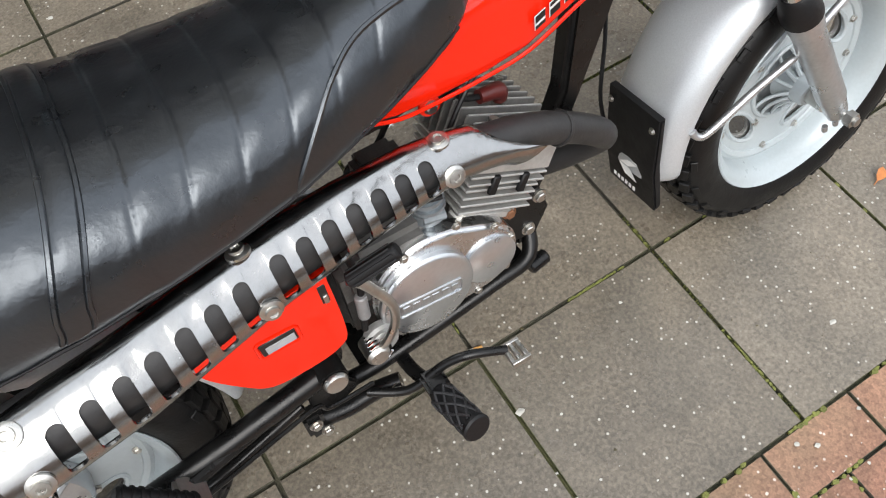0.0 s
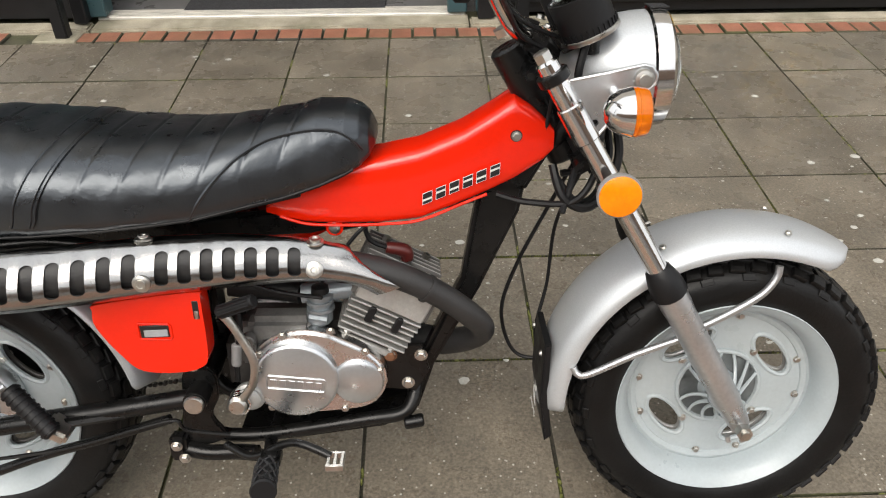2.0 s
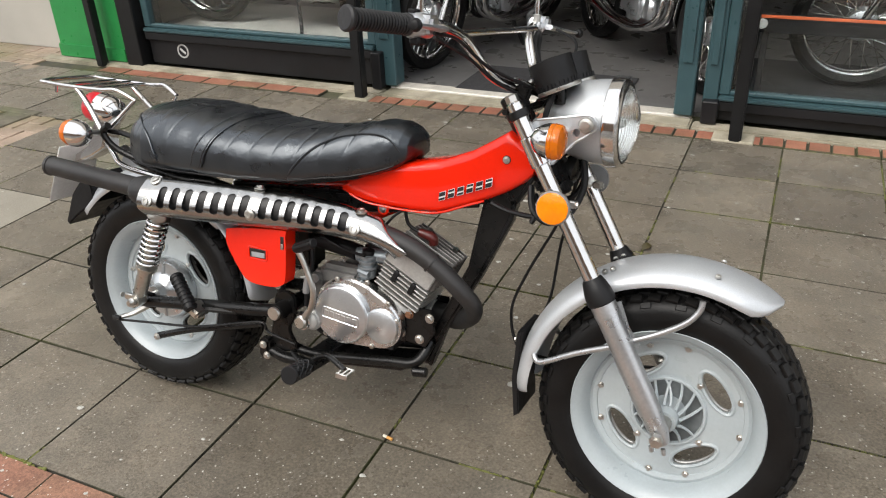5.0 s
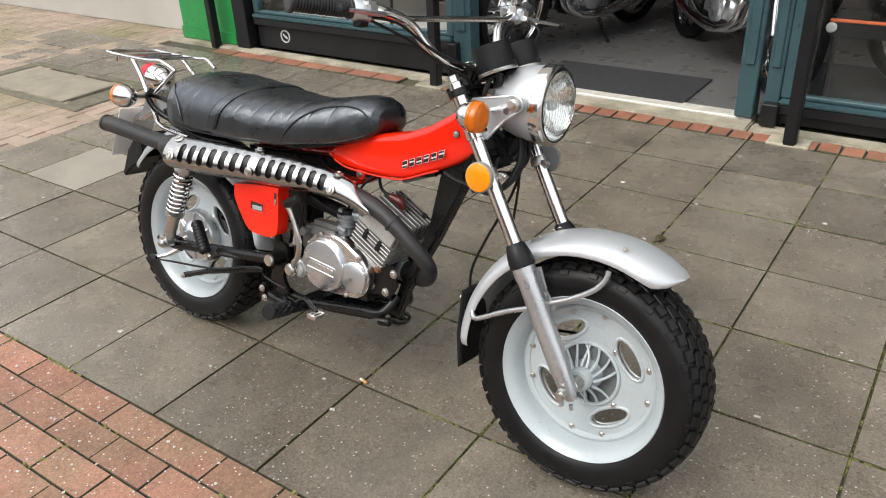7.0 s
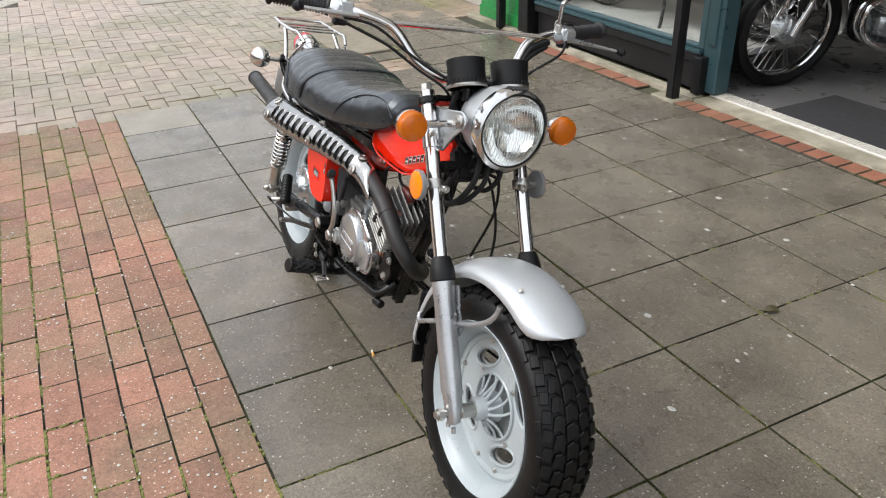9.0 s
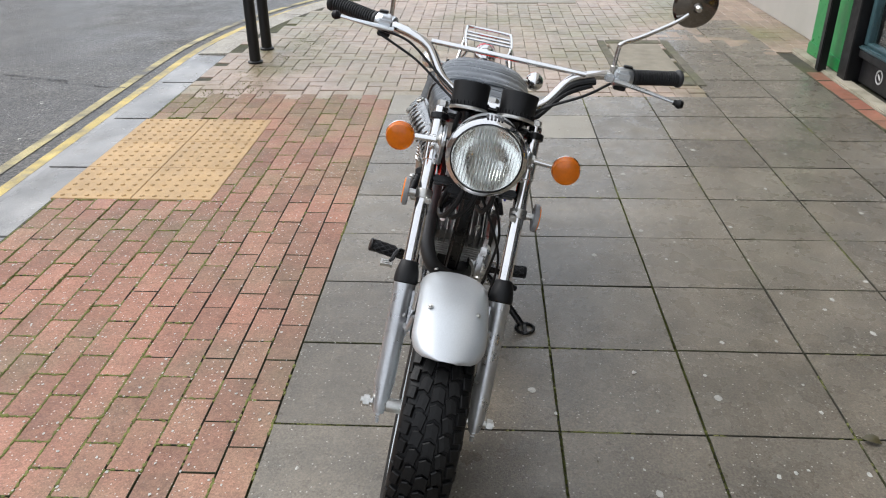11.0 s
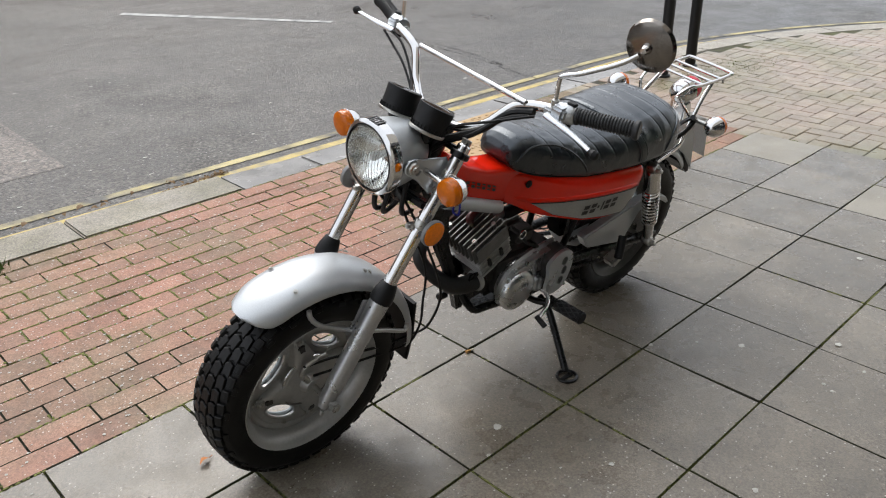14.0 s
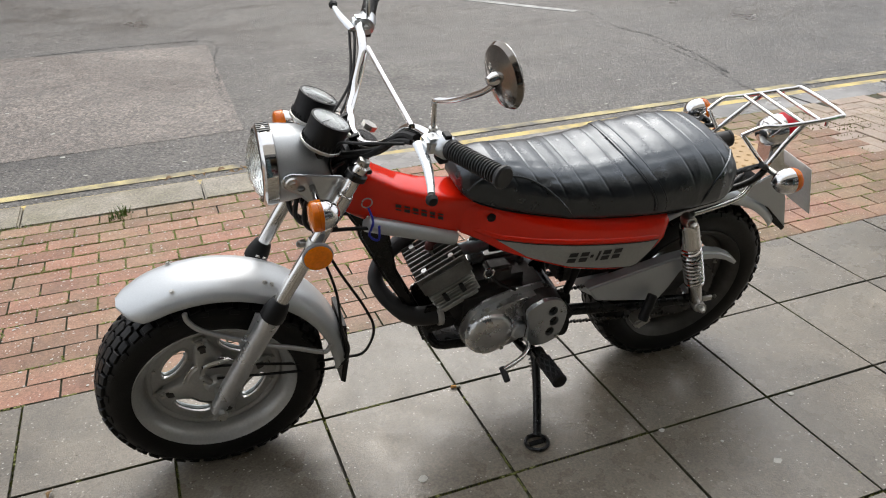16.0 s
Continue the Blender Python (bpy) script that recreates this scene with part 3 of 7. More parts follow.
M["amber"] = lens_plastic("amber indicator lens", (0.9, 0.22, 0.003), 0.5, 0.06, 70)
M["amber_reflector"] = lens_plastic("amber reflector", (0.95, 0.24, 0.004), 0.0, 0.08, 220)
M["red_lens"] = lens_plastic("red tail lens", (0.6, 0.012, 0.025))
M["lamp_glass"] = bpy.data.materials.new("ribbed lamp glass")
M["lamp_glass"].use_nodes = True
b = M["lamp_glass"].node_tree.nodes["Principled BSDF"]
socket(b, "Base Color", (0.95, 0.97, 0.96, 1)), socket(b, "Transmission Weight", 1.0), socket(b, "Roughness", 0.03), socket(b, "IOR", 1.4)

BIKE = pose(0, 0.0127, 0.004, -11.8, 0, -1.0)
bike = empty("motorcycle", BIKE)
tagged(bike, "small orange-red motorcycle with fat tyres leaning on its side stand", "motorcycle")
FA, RA = Vector((0.664, 0, 0.272)), Vector((-0.668, 0, 0.274))
SIDE = (-1, 1)


def P(name, bm, mat, parent=None, label="", smooth=True, angle=38):
    return part(name, bm, M[mat], parent or bike, label, smooth, angle)


def merge(*parts):
    """One bmesh out of several."""
    out = bmesh.new()
    for b in parts:
        me = bpy.data.meshes.new("joint")
        b.to_mesh(me)
        b.free()
        out.from_mesh(me)
        bpy.data.meshes.remove(me)
    return out


def holed(outer, holes, y0, y1):
    """A plate in x and z with holes right through it."""
    bm = bmesh.new()
    edges = []
    for loop in [outer] + holes:
        vs = [bm.verts.new((x, y0, z)) for x, z in loop]
        edges += [bm.edges.new((vs[k], vs[(k + 1) % len(vs)])) for k in range(len(vs))]
    bmesh.ops.triangle_fill(bm, use_beauty=True, use_dissolve=False, edges=edges, normal=(0, -1, 0))
    out = bmesh.ops.extrude_face_region(bm, geom=bm.faces[:])
    bmesh.ops.translate(bm, verts=[g for g in out["geom"] if isinstance(g, bmesh.types.BMVert)], vec=(0, y1 - y0, 0))
    return bm


def ring_loop(cx, cz, rx, rz, n=32, tilt=0.0):
    out = []
    for k in range(n):
        w = 2 * math.pi * k / n
        a, b = rx * math.cos(w), rz * math.sin(w)
        out.append((cx + a * math.cos(tilt) - b * math.sin(tilt), cz + a * math.sin(tilt) + b * math.cos(tilt)))
    return out


# -- wheels --
def tyre_mesh(centre, R, seed):
    """Carcass with rows of raised blocks."""
    rows = [(0.186, 0.05), (0.195, 0.06), (0.214, 0.0665), (0.232, 0.068), (0.2445, 0.0655), (0.2535, 0.058), (0.2605, 0.045), (0.2655, 0.022), (0.2665, 0.008)]
    k = R / 0.272
    prof = [(r * k, -y) for r, y in rows] + [(r * k, y) for r, y in reversed(rows)]
    verts, faces = [], []
    n = 96
    for r, y in prof:
        verts += [(r * math.cos(w), y, r * math.sin(w)) for w in (2 * math.pi * q / n for q in range(n))]
    for a in range(len(prof) - 1):
        faces += [(a * n + q, a * n + (q + 1) % n, (a + 1) * n + (q + 1) % n, (a + 1) * n + q) for q in range(n)]

    def block(w, y, length, width, lift, twist=0.0, point=0.0):
        """A raised block at angle w and offset y from the middle, its ends bent into an arrow."""
        base = np.interp(abs(y), [0, 0.022, 0.045, 0.058, 0.0655], [0.2667, 0.2655, 0.2605, 0.2535, 0.2445]) * k
        slope = np.interp(abs(y), [0, 0.03, 0.05, 0.06, 0.066], [0, 0.16, 0.5, 0.9, 1.2]) * (1 if y >= 0 else -1)
        out, up = Vector((math.cos(w), 0, math.sin(w))), Vector((0, 1, 0))
        nrm = (out * math.cos(slope) + up * math.sin(slope)).normalized()
        along = Vector((-math.sin(w), 0, math.cos(w)))
        across = nrm.cross(along)
        along, across = along * math.cos(twist) + across * math.sin(twist), across * math.cos(twist) - along * math.sin(twist)
        c = out * base + up * y
        s = len(verts)
        for h, e in ((-0.006, 1.0), (lift * 0.7, 0.97), (lift, 0.86)):
            for a, b in ((-1, -1), (1, -1), (1, 0), (1, 1), (-1, 1), (-1, 0)):
                verts.append(tuple(c + nrm * (h - (0 if b == 0 else 0.0006)) + along * (a * length / 2 * e + (point if b == 0 else 0)) + across * (b * width / 2 * e)))
        faces.extend(((s + 12, s + 13, s + 14, s + 17), (s + 17, s + 14, s + 15, s + 16)))
        for z in (0, 6):
            faces.extend((s + z + q, s + z + (q + 1) % 6, s + z + 6 + (q + 1) % 6, s + z + 6 + q) for q in range(6))

    N = 46
    for q in range(N):
        w = 2 * math.pi * q / N
        st = 2 * math.pi / N
        block(w, 0, 0.032, 0.028, 0.0064, 0.0, 0.0065)
        for s in SIDE:
            block(w + 0.5 * st, s * 0.0285, 0.0315, 0.024, 0.0066, s * 0.2, 0.005)
            block(w + 0.02 * st, s * 0.0505, 0.026, 0.0185, 0.0088, s * 0.15)
            if q % 2:
                block(w + 0.52 * st, s * 0.0625, 0.022, 0.012, 0.0035, 0.0)
    out = []
    nv, nf = n * len(prof), n * (len(prof) - 1)
    for name, v, f in (("tyre", verts[:nv], faces[:nf]), ("tread", verts[nv:], [tuple(q - nv for q in g) for g in faces[nf:]])):
        me = bpy.data.meshes.new(name)
        me.from_pydata([(x + centre.x, y, z + centre.z) for x, y, z in v], [], f)
        for g in me.polygons:
            g.use_smooth = name == "tyre"
        me.materials.append(M["rubber"])
        out.append(me)
    return out


# darker wheel blue that paints the shade inside the hub dish
M["wheel_shade"] = material("blue-grey wheel dish with painted shade", (0.2, 0.22, 0.225), 0.5, vary=0.25, scale=12, bump=0.15)
# near-black mottled colour for the left face of the rear wheel
M["wheel_blackish"] = material("mottled brown-black wheel face", (0.06, 0.056, 0.05), 0.5, metal=0.3, vary=0.3, scale=8, bump=0.2, tint=(0.12, 0.115, 0.11), tint_amount=0.6, tint_scale=9)


def wheel(name, centre, R, face_y, label, back="wheel_dark"):
    """Pressed two-piece rim with oval holes, fins round the hub, bolts and the tyre."""
    # the rim barrel with its rolled lips
    prof = []
    for s in (-1, 1):
        one = [(0.165, s * 0.012), (0.168, s * 0.03), (0.176, s * 0.047), (0.184, s * 0.054), (0.19, s * 0.0585), (0.1935, s * 0.062), (0.1955, s * 0.0595), (0.194, s * 0.055), (0.188, s * 0.05), (0.185, s * 0.03)]
        prof += one if s < 0 else one[::-1]
    rim = turned(prof[:10], centre, (0, 1, 0), 72, closed=True)
    w = P(name, rim, "wheel_paint", label=label)
    P("brake_side_rim", turned(prof[10:], centre, (0, 1, 0), 72, closed=True), back, w, "dusty grey rim half")
    holes = [ring_loop(centre.x + 0.109 * math.cos(a), centre.z + 0.109 * math.sin(a), 0.0205, 0.047, 28, a) for a in (math.radians(36 + 90 * k) for k in range(4))]
    for s, mat in ((-1, "wheel_paint"), (1, back)):
        y0 = face_y + s * 0.006
        bm = holed(ring_loop(centre.x, centre.z, 0.168, 0.168, 72), holes, y0 - 0.003 * s, y0 + 0.003 * s)
        P("disc", bm, mat, w, smooth=False)
        bm = bmesh.new()
        for h in holes:
            cx, cz = sum(p[0] for p in h) / len(h), sum(p[1] for p in h) / len(h)
            ring = [(cx + (x - cx) * 1.14, y0 + s * 0.002, cz + (z - cz) * 1.07) for x, z in h]
            tube(bm, ring, 0.0045, 6, closed=True, smooth=False)
        lathe(bm, [(0.166, 0), (0.166, 0.004), (0.158, 0.007), (0.15, 0.004), (0.148, 0)], axis_pose(centre + Vector((0, y0 + s * 0.002, 0)), (0, s, 0)), 64, caps=False)
        P("pressed_rib", bm, mat, w)
    for s in SIDE:
        for k in range(12):
            a = 2 * math.pi * (k + 0.5) / 12 + 0.12
            r = 0.09 if k % 3 == 1 else 0.147
            bolt(centre + Vector((r * math.cos(a), face_y + s * 0.0095, r * math.sin(a))), (0, s, 0), 0.0055, M["zinc"], w)
    carcass, tread = tyre_mesh(centre, R, 1)
    tagged(new("tyre", carcass), "black knobbly balloon tyre").parent = w
    tagged(new("tread", tread), "raised black rubber tread blocks", kind="stuff").parent = w
    return w


def finned_hub(w, centre, y, s, mat, reach=0.052):
    """A tubular hub in a dished recess, with curved vanes running out to the disc."""
    bm = turned([(0.078, 0.0), (0.078, 0.005), (0.0755, 0.0075), (0.0715, 0.007), (0.0695, 0.003), (0.0695, 0.0)], centre + Vector((0, y, 0)), (0, s, 0), 48)
    lathe(bm, [(0.036, 0.0), (0.031, 0.012), (0.0265, 0.026), (0.0255, reach), (0.0225, reach + 0.004), (0.0165, reach + 0.004), (0.016, reach - 0.004), (0, reach - 0.004)], axis_pose(centre + Vector((0, y, 0)), (0, s, 0)), 40)
    hub = P("hub", bm, mat, w, "finned hub")
    P("hub_recess", turned([(0.07, 0.0012), (0.034, 0.0012)], centre + Vector((0, y, 0)), (0, s, 0), 40), "wheel_shade", w, "dish behind the vanes, painted darker as shade")
    for k in range(14):
        a = 2 * math.pi * k / 14
        pts = []
        for r, h in ((0.026, 0.033), (0.036, 0.024), (0.049, 0.014), (0.062, 0.0075), (0.071, 0.005)):
            b = a + (r - 0.026) * (9 if k % 7 < 4 else -4)
            pts.append(centre + Vector((r * math.cos(b), y + s * h, r * math.sin(b))))
        P("vane", tubed(pts, [0.0044, 0.0036, 0.0032, 0.003, 0.003], 6, steps=3), mat, w)
    return hub


front = wheel("front_wheel", FA, 0.272, 0.0, "pale grey-blue pressed steel wheel with oval holes")
finned_hub(front, FA, -0.008, -1, "wheel_paint")
bm = turned([(0.072, 0), (0.072, 0.02), (0.066, 0.026), (0.03, 0.03), (0.02, 0.05), (0, 0.05)], FA + Vector((0, 0.008, 0)), (0, 1, 0), 40)
P("brake_drum", bm, "wheel_dark", front, "dull grey brake plate")
for k in range(4):
    # cast arms between the holes on the brake side
    a = math.radians(81 + 90 * k)
    out, across = Vector((math.cos(a), 0, math.sin(a))), Vector((-math.sin(a), 0, math.cos(a)))
    loops = []
    for r, wide, h in ((0.05, 0.034, 0.03), (0.075, 0.03, 0.029), (0.1, 0.023, 0.025), (0.118, 0.019, 0.019), (0.127, 0.013, 0.009)):
        loops.append([FA + out * r + across * (wide * u) + Vector((0, 0.006 + h * v, 0)) for u, v in ((-1.15, 0), (-0.95, 0.75), (-0.7, 1), (0.7, 1), (0.95, 0.75), (1.15, 0))])
    arm = P("cast_arm", loft(bmesh.new(), loops), "wheel_dark", front, angle=50)
    # dark box on the arm paints the shade of a hollow
    P("arm_pocket", boxed(FA + out * 0.11 + Vector((0, 0.0265, 0)), (0.022, 0.008, 0.02), 0.003, Matrix.Rotation(-a, 3, "Y") @ Matrix.Rotation(radians(-14), 3, "Z"), 2), "cast_dark", arm)
bm = tubed([FA + Vector((0.03, 0.045, 0.04)), FA + Vector((0.015, 0.05, 0.075)), FA + Vector((-0.04, 0.05, 0.08))], 0.006, 8)
tube(bm, [FA + Vector((0.0, 0.048, 0.0)), FA + Vector((0.03, 0.05, 0.045))], 0.008, 8)
P("brake_arm", bm, "zinc", front)
P("axle", rod(FA + Vector((0, -0.158, 0)), FA + Vector((0, 0.155, 0)), 0.008, 12), "zinc", front)
for s in SIDE:
    P("axle_nut", rod(FA + Vector((0, s * 0.138, 0)), FA + Vector((0, s * 0.152, 0)), 0.0135, 6), "zinc", front)
P("axle_spacer", rod(FA + Vector((0, -0.1, 0)), FA + Vector((0, -0.055, 0)), 0.0165, 20, 0.003), "zinc", front)

rear = wheel("rear_wheel", RA, 0.276, 0.0, "pale grey-blue pressed steel wheel with oval holes", "wheel_blackish")
bm = turned([(0.082, 0), (0.082, 0.022), (0.076, 0.03), (0.05, 0.033), (0.046, 0.04), (0.024, 0.05), (0.02, 0.07), (0, 0.07)], RA + Vector((0, -0.012, 0)), (0, -1, 0), 44)
drum = P("brake_drum", bm, "alloy", rear, "ribbed alloy brake plate")
for k in range(6):
    a = math.radians(30 + 60 * k)
    bm = tubed([RA + Vector((0.03 * math.cos(a), -0.05, 0.03 * math.sin(a))), RA + Vector((0.076 * math.cos(a), -0.042, 0.076 * math.sin(a)))], 0.005, 6)
    P("rib", bm, "alloy", rear)
bm = tubed([RA + Vector((0.0, -0.07, -0.02)), RA + Vector((-0.055, -0.1, -0.06)), RA + Vector((-0.09, -0.13, -0.072))], [0.011, 0.008, 0.006], 8)
P("brake_arm", bm, "zinc", rear)
bm = holed(ring_loop(RA.x, RA.z, 0.09, 0.09, 40), [ring_loop(RA.x, RA.z, 0.03, 0.03, 20)], 0.07, 0.076)
for k in range(40):
    a = 2 * math.pi * k / 40
    box(bm, RA + Vector((0.092 * math.cos(a), 0.073, 0.092 * math.sin(a))), (0.007, 0.005, 0.006), 0, Matrix.Rotation(-a, 3, "Y"))
P("sprocket", bm, "cast_dark", rear, smooth=False)
P("axle", rod(RA + Vector((0, -0.17, 0)), RA + Vector((0, 0.17, 0)), 0.008, 12), "zinc", rear)
for s in SIDE:
    P("axle_nut", rod(RA + Vector((0, s * 0.145, 0)), RA + Vector((0, s * 0.162, 0)), 0.014, 6), "zinc", rear)

for k in range(4):
    a = math.radians(81 + 90 * k)
    c = FA + Vector((0.112 * math.cos(a), 0.016, 0.112 * math.sin(a)))
    bm = boxed(c, (0.062, 0.016, 0.034), 0.007, Matrix.Rotation(-a, 3, "Y"), 3)
    boss = P("boss", bm, "wheel_dark", front)
    for e in (-0.018, 0.018):
        bolt(c + Vector((e * math.cos(a), 0.008, e * math.sin(a))), (0, 1, 0), 0.0055, M["zinc"], front)
P("brake_ring", turned([(0.0745, 0.026), (0.0765, 0.027), (0.0765, 0.031), (0.0745, 0.032)], FA, (0, 1, 0), 48, closed=True), "chrome", front)

# -- front fork --
FORK_TOP, FORK_BOOT, FORK_END = Vector((0.312, 0, 0.872)), Vector((0.497, 0, 0.56)), Vector((0.668, 0, 0.262))
FORK_WAY = (FORK_END - FORK_TOP).normalized()
for s in SIDE:
    y = Vector((0, s * 0.113, 0))
    leg = P("fork_leg", rod(FORK_TOP + y - FORK_WAY * 0.012, FORK_BOOT + y + FORK_WAY * 0.03, 0.0165, 20, 0.004), "chrome", label="chrome fork tube with a grey slider")
    a = FORK_BOOT + y
    P("dust_boot", lathe(bmesh.new(), [(0.018, -0.004), (0.021, 0.0), (0.0265, 0.02), (0.0285, 0.035), (0.0285, 0.047), (0.026, 0.05)], axis_pose(a, FORK_WAY), 20), "soft_rubber", leg, "black rubber boot")
    d = (FORK_END + y - a).length
    P("slider", lathe(bmesh.new(), [(0.0255, 0.044), (0.0255, 0.07), (0.0235, 0.09), (0.0235, d - 0.06), (0.021, d - 0.045), (0.019, d - 0.01), (0.012, d + 0.012)], axis_pose(a, FORK_WAY), 20), "steel", leg, "brushed grey fork slider")
    bm = boxed(FA + y + Vector((0, 0, -0.002)), (0.03, 0.026, 0.05), 0.009, Matrix.Rotation(radians(-30), 3, "Y"), 3)
    for dx in (-0.012, 0.012):
        lathe(bm, [(0.005, 0), (0.005, 0.012)], axis_pose(FA + y + Vector((dx, 0, -0.032)), (0.3, 0, -1)), 8)
    P("axle_clamp", bm, "steel", leg)
    bolt(FA + y + Vector((-0.022, s * 0.012, 0.03)), (0, s, 0), 0.005, M["zinc"], leg)
    # cap bolt on top
    P("cap_bolt", lathe(bmesh.new(), [(0.013, 0), (0.013, 0.012), (0.01, 0.014)], axis_pose(FORK_TOP + y - FORK_WAY * 0.012, -FORK_WAY), 6), "zinc", leg)
for h, name in ((0.014, "upper_yoke"), (0.165, "lower_yoke")):
    c = FORK_TOP + FORK_WAY * h
    turn = Matrix.Rotation(radians(-30), 3, "Y")
    bm = boxed(c + Vector((-0.012, 0, 0)), (0.05, 0.2, 0.014 if h < 0.1 else 0.02), 0.005, turn, 2)
    for s in SIDE:
        m = axis_pose(c + Vector((0, s * 0.113, 0)) - FORK_WAY * (0.008 if h < 0.1 else 0.012), FORK_WAY)
        w = 0.016 if h < 0.1 else 0.024
        if h < 0.1:
            lathe(bm, [(0.021, 0), (0.0235, 0.002), (0.0235, w - 0.002), (0.021, w)], m, 20)
        lathe(bm, [(0.006, 0), (0.006, 0.02)], axis_pose(c + Vector((-0.03, s * 0.09, 0.0)), (0, s, 0)), 6)
    P(name, bm, "frame_paint", label="black fork yoke")
P("steering_head", rod(FORK_TOP + Vector((-0.05, 0, 0.01)), FORK_TOP + Vector((-0.05, 0, 0.01)) + FORK_WAY * 0.2, 0.028, 20, 0.004), "frame_paint")
P("steering_nut", rod(FORK_TOP + Vector((-0.05, 0, 0.028)) - FORK_WAY * 0.012, FORK_TOP + Vector((-0.05, 0, 0.028)), 0.017, 6), "zinc")

# -- front mudguard --
def fender_loops(centre, r, half, a0, a1, n=40, drop=0.045, lip=0.004):
    """Loops across a mudguard between two angles, thin and crowned, with rounded ends."""
    loops = []
    for k in range(n + 1):
        t = k / n
        a = a0 + (a1 - a0) * t
        end = ((1 - (1 - min(1, t / 0.05)) ** 2) ** 0.5 * 0.35 + 0.65) * ((1 - (1 - min(1, (1 - t) / 0.11)) ** 2) ** 0.5 * 0.75 + 0.25)
        section = []
        m = 12
        for q in range(m + 1):
            u = -1 + 2 * q / m
            y = half * end * math.sin(u * math.pi / 2 * 0.98)
            rr = r - drop * min(1.0, end * 1.15) ** 2 * (1 - math.cos(u * math.pi / 2 * 0.92)) ** 1.15
            section.append((y, rr))
        out = [(y, rr) for y, rr in section] + [(y * 0.97, rr - 0.003) for y, rr in reversed(section)]
        loops.append([Vector((centre.x + rr * math.cos(a), y, centre.z + rr * math.sin(a))) for y, rr in out])
    return loops


fender = P("front_mudguard", loft(bmesh.new(), fender_loops(FA, 0.33, 0.078, radians(184), radians(57.5), 56)), "silver", label="crowned silver front mudguard", angle=60)
for x, z in ((0.718, 0.585), (0.507, 0.557), (0.522, 0.566)):
    for s in SIDE:
        n = Vector((x - FA.x, s * 0.15, z - FA.z)).normalized()
        bolt(Vector((x, s * 0.047, z)) + n * (0.0085 if x > 0.6 else 0.003), n, 0.0045, M["zinc"], fender)
for s in SIDE:
    bm = tubed([(0.702, s * 0.079, 0.548), (0.699, s * 0.082, 0.528), (0.678, s * 0.086, 0.5), (0.63, s * 0.088, 0.467), (0.575, s * 0.094, 0.44)], 0.0062, 10)
    P("stay", bm, "steel", fender, "grey tubular stay")
    bm = tubed([(0.385, s * 0.078, 0.36), (0.392, s * 0.083, 0.35), (0.41, s * 0.088, 0.352), (0.48, s * 0.093, 0.392), (0.55, s * 0.098, 0.425)], 0.0062, 10)
    P("stay", bm, "steel", fender)
    bm = plate([(0.535, 0.512), (0.553, 0.52), (0.575, 0.47), (0.6, 0.438), (0.594, 0.418), (0.565, 0.415), (0.55, 0.45)], s * 0.086, s * 0.092, 0.002)
    lathe(bm, [(0.009, 0), (0.009, 0.012)], axis_pose((0.58, s * 0.086, 0.437), (0, s, 0)), 14)
    P("bracket", bm, "steel", fender)
    bolt((0.574, s * 0.099, 0.463), (0, s, 0), 0.005, M["zinc"], fender)
bm = plate([(0.338, 0.392), (0.349, 0.392), (0.348, 0.3), (0.358, 0.2), (0.346, 0.19), (0.334, 0.28)], -0.06, 0.06, 0.003)
flap = P("mud_flap", bm, "soft_rubber", label="black rubber mud flap with a white emblem")
for s in SIDE:
    bolt((0.334, s * 0.048, 0.37), (-1, 0, 0.05), 0.0045, M["zinc"], flap)
FLAP = Matrix.Translation((0.3335, 0, 0.262)) @ Matrix.Rotation(radians(4), 4, "Y")
bm = bmesh.new()
for pts in (((-0.022, 0.012), (-0.004, 0.028), (0.026, 0.028), (0.006, 0.012)), ((0.022, -0.006), (0.004, -0.022), (-0.026, -0.022), (-0.006, -0.006)), ((-0.02, 0.01), (0.0, 0.01), (0.02, -0.004), (0.0, -0.004))):
    bm.faces.new([bm.verts.new(FLAP @ Vector((0, y, z))) for y, z in pts])
for k in range(6):
    y = -0.024 + 0.0095 * k
    bm.faces.new([bm.verts.new(FLAP @ Vector((0, a, c))) for a, c in ((y, -0.034), (y + 0.0065, -0.034), (y + 0.0065, -0.042), (y, -0.042))])
P("emblem", bm, "white_mark", flap, "white emblem over a row of bars", smooth=False)

# -- headlamp, indicators, reflectors, clocks --
HL = Vector((0.47, 0.004, 0.849))
shell = P("headlamp", turned([(0.0, -0.125), (0.02, -0.124), (0.045, -0.115), (0.066, -0.09), (0.078, -0.055), (0.083, -0.02), (0.084, 0.008), (0.08, 0.012)], HL, (1, 0, 0.03), 48, caps=False), "silver", label="round headlamp with a silver shell and chrome rim")
P("rim", turned([(0.0845, 0.0), (0.0885, 0.003), (0.0895, 0.015), (0.0885, 0.026), (0.083, 0.031), (0.079, 0.0325), (0.0775, 0.03), (0.079, 0.022)], HL, (1, 0, 0.03), 56, caps=False), "chrome", shell)
P("bezel_seal", turned([(0.0775, 0.029), (0.0775, 0.0335), (0.0758, 0.034), (0.0758, 0.029)], HL, (1, 0, 0.03), 56, closed=True), "black_mark", shell)
P("bowl", turned([(0.0, -0.03), (0.02, -0.028), (0.045, -0.012), (0.065, 0.008), (0.076, 0.024)], HL, (1, 0, 0.03), 48, caps=False), "mirror_bowl", shell, "polished reflector bowl")
bm = turned([(0.0, 0.056), (0.03, 0.0525), (0.055, 0.044), (0.071, 0.034), (0.0765, 0.027)], HL, (1, 0, 0.03), 48, caps=False)
P("lens", bm, "lamp_glass", shell, "fluted glass lens").visible_shadow = False
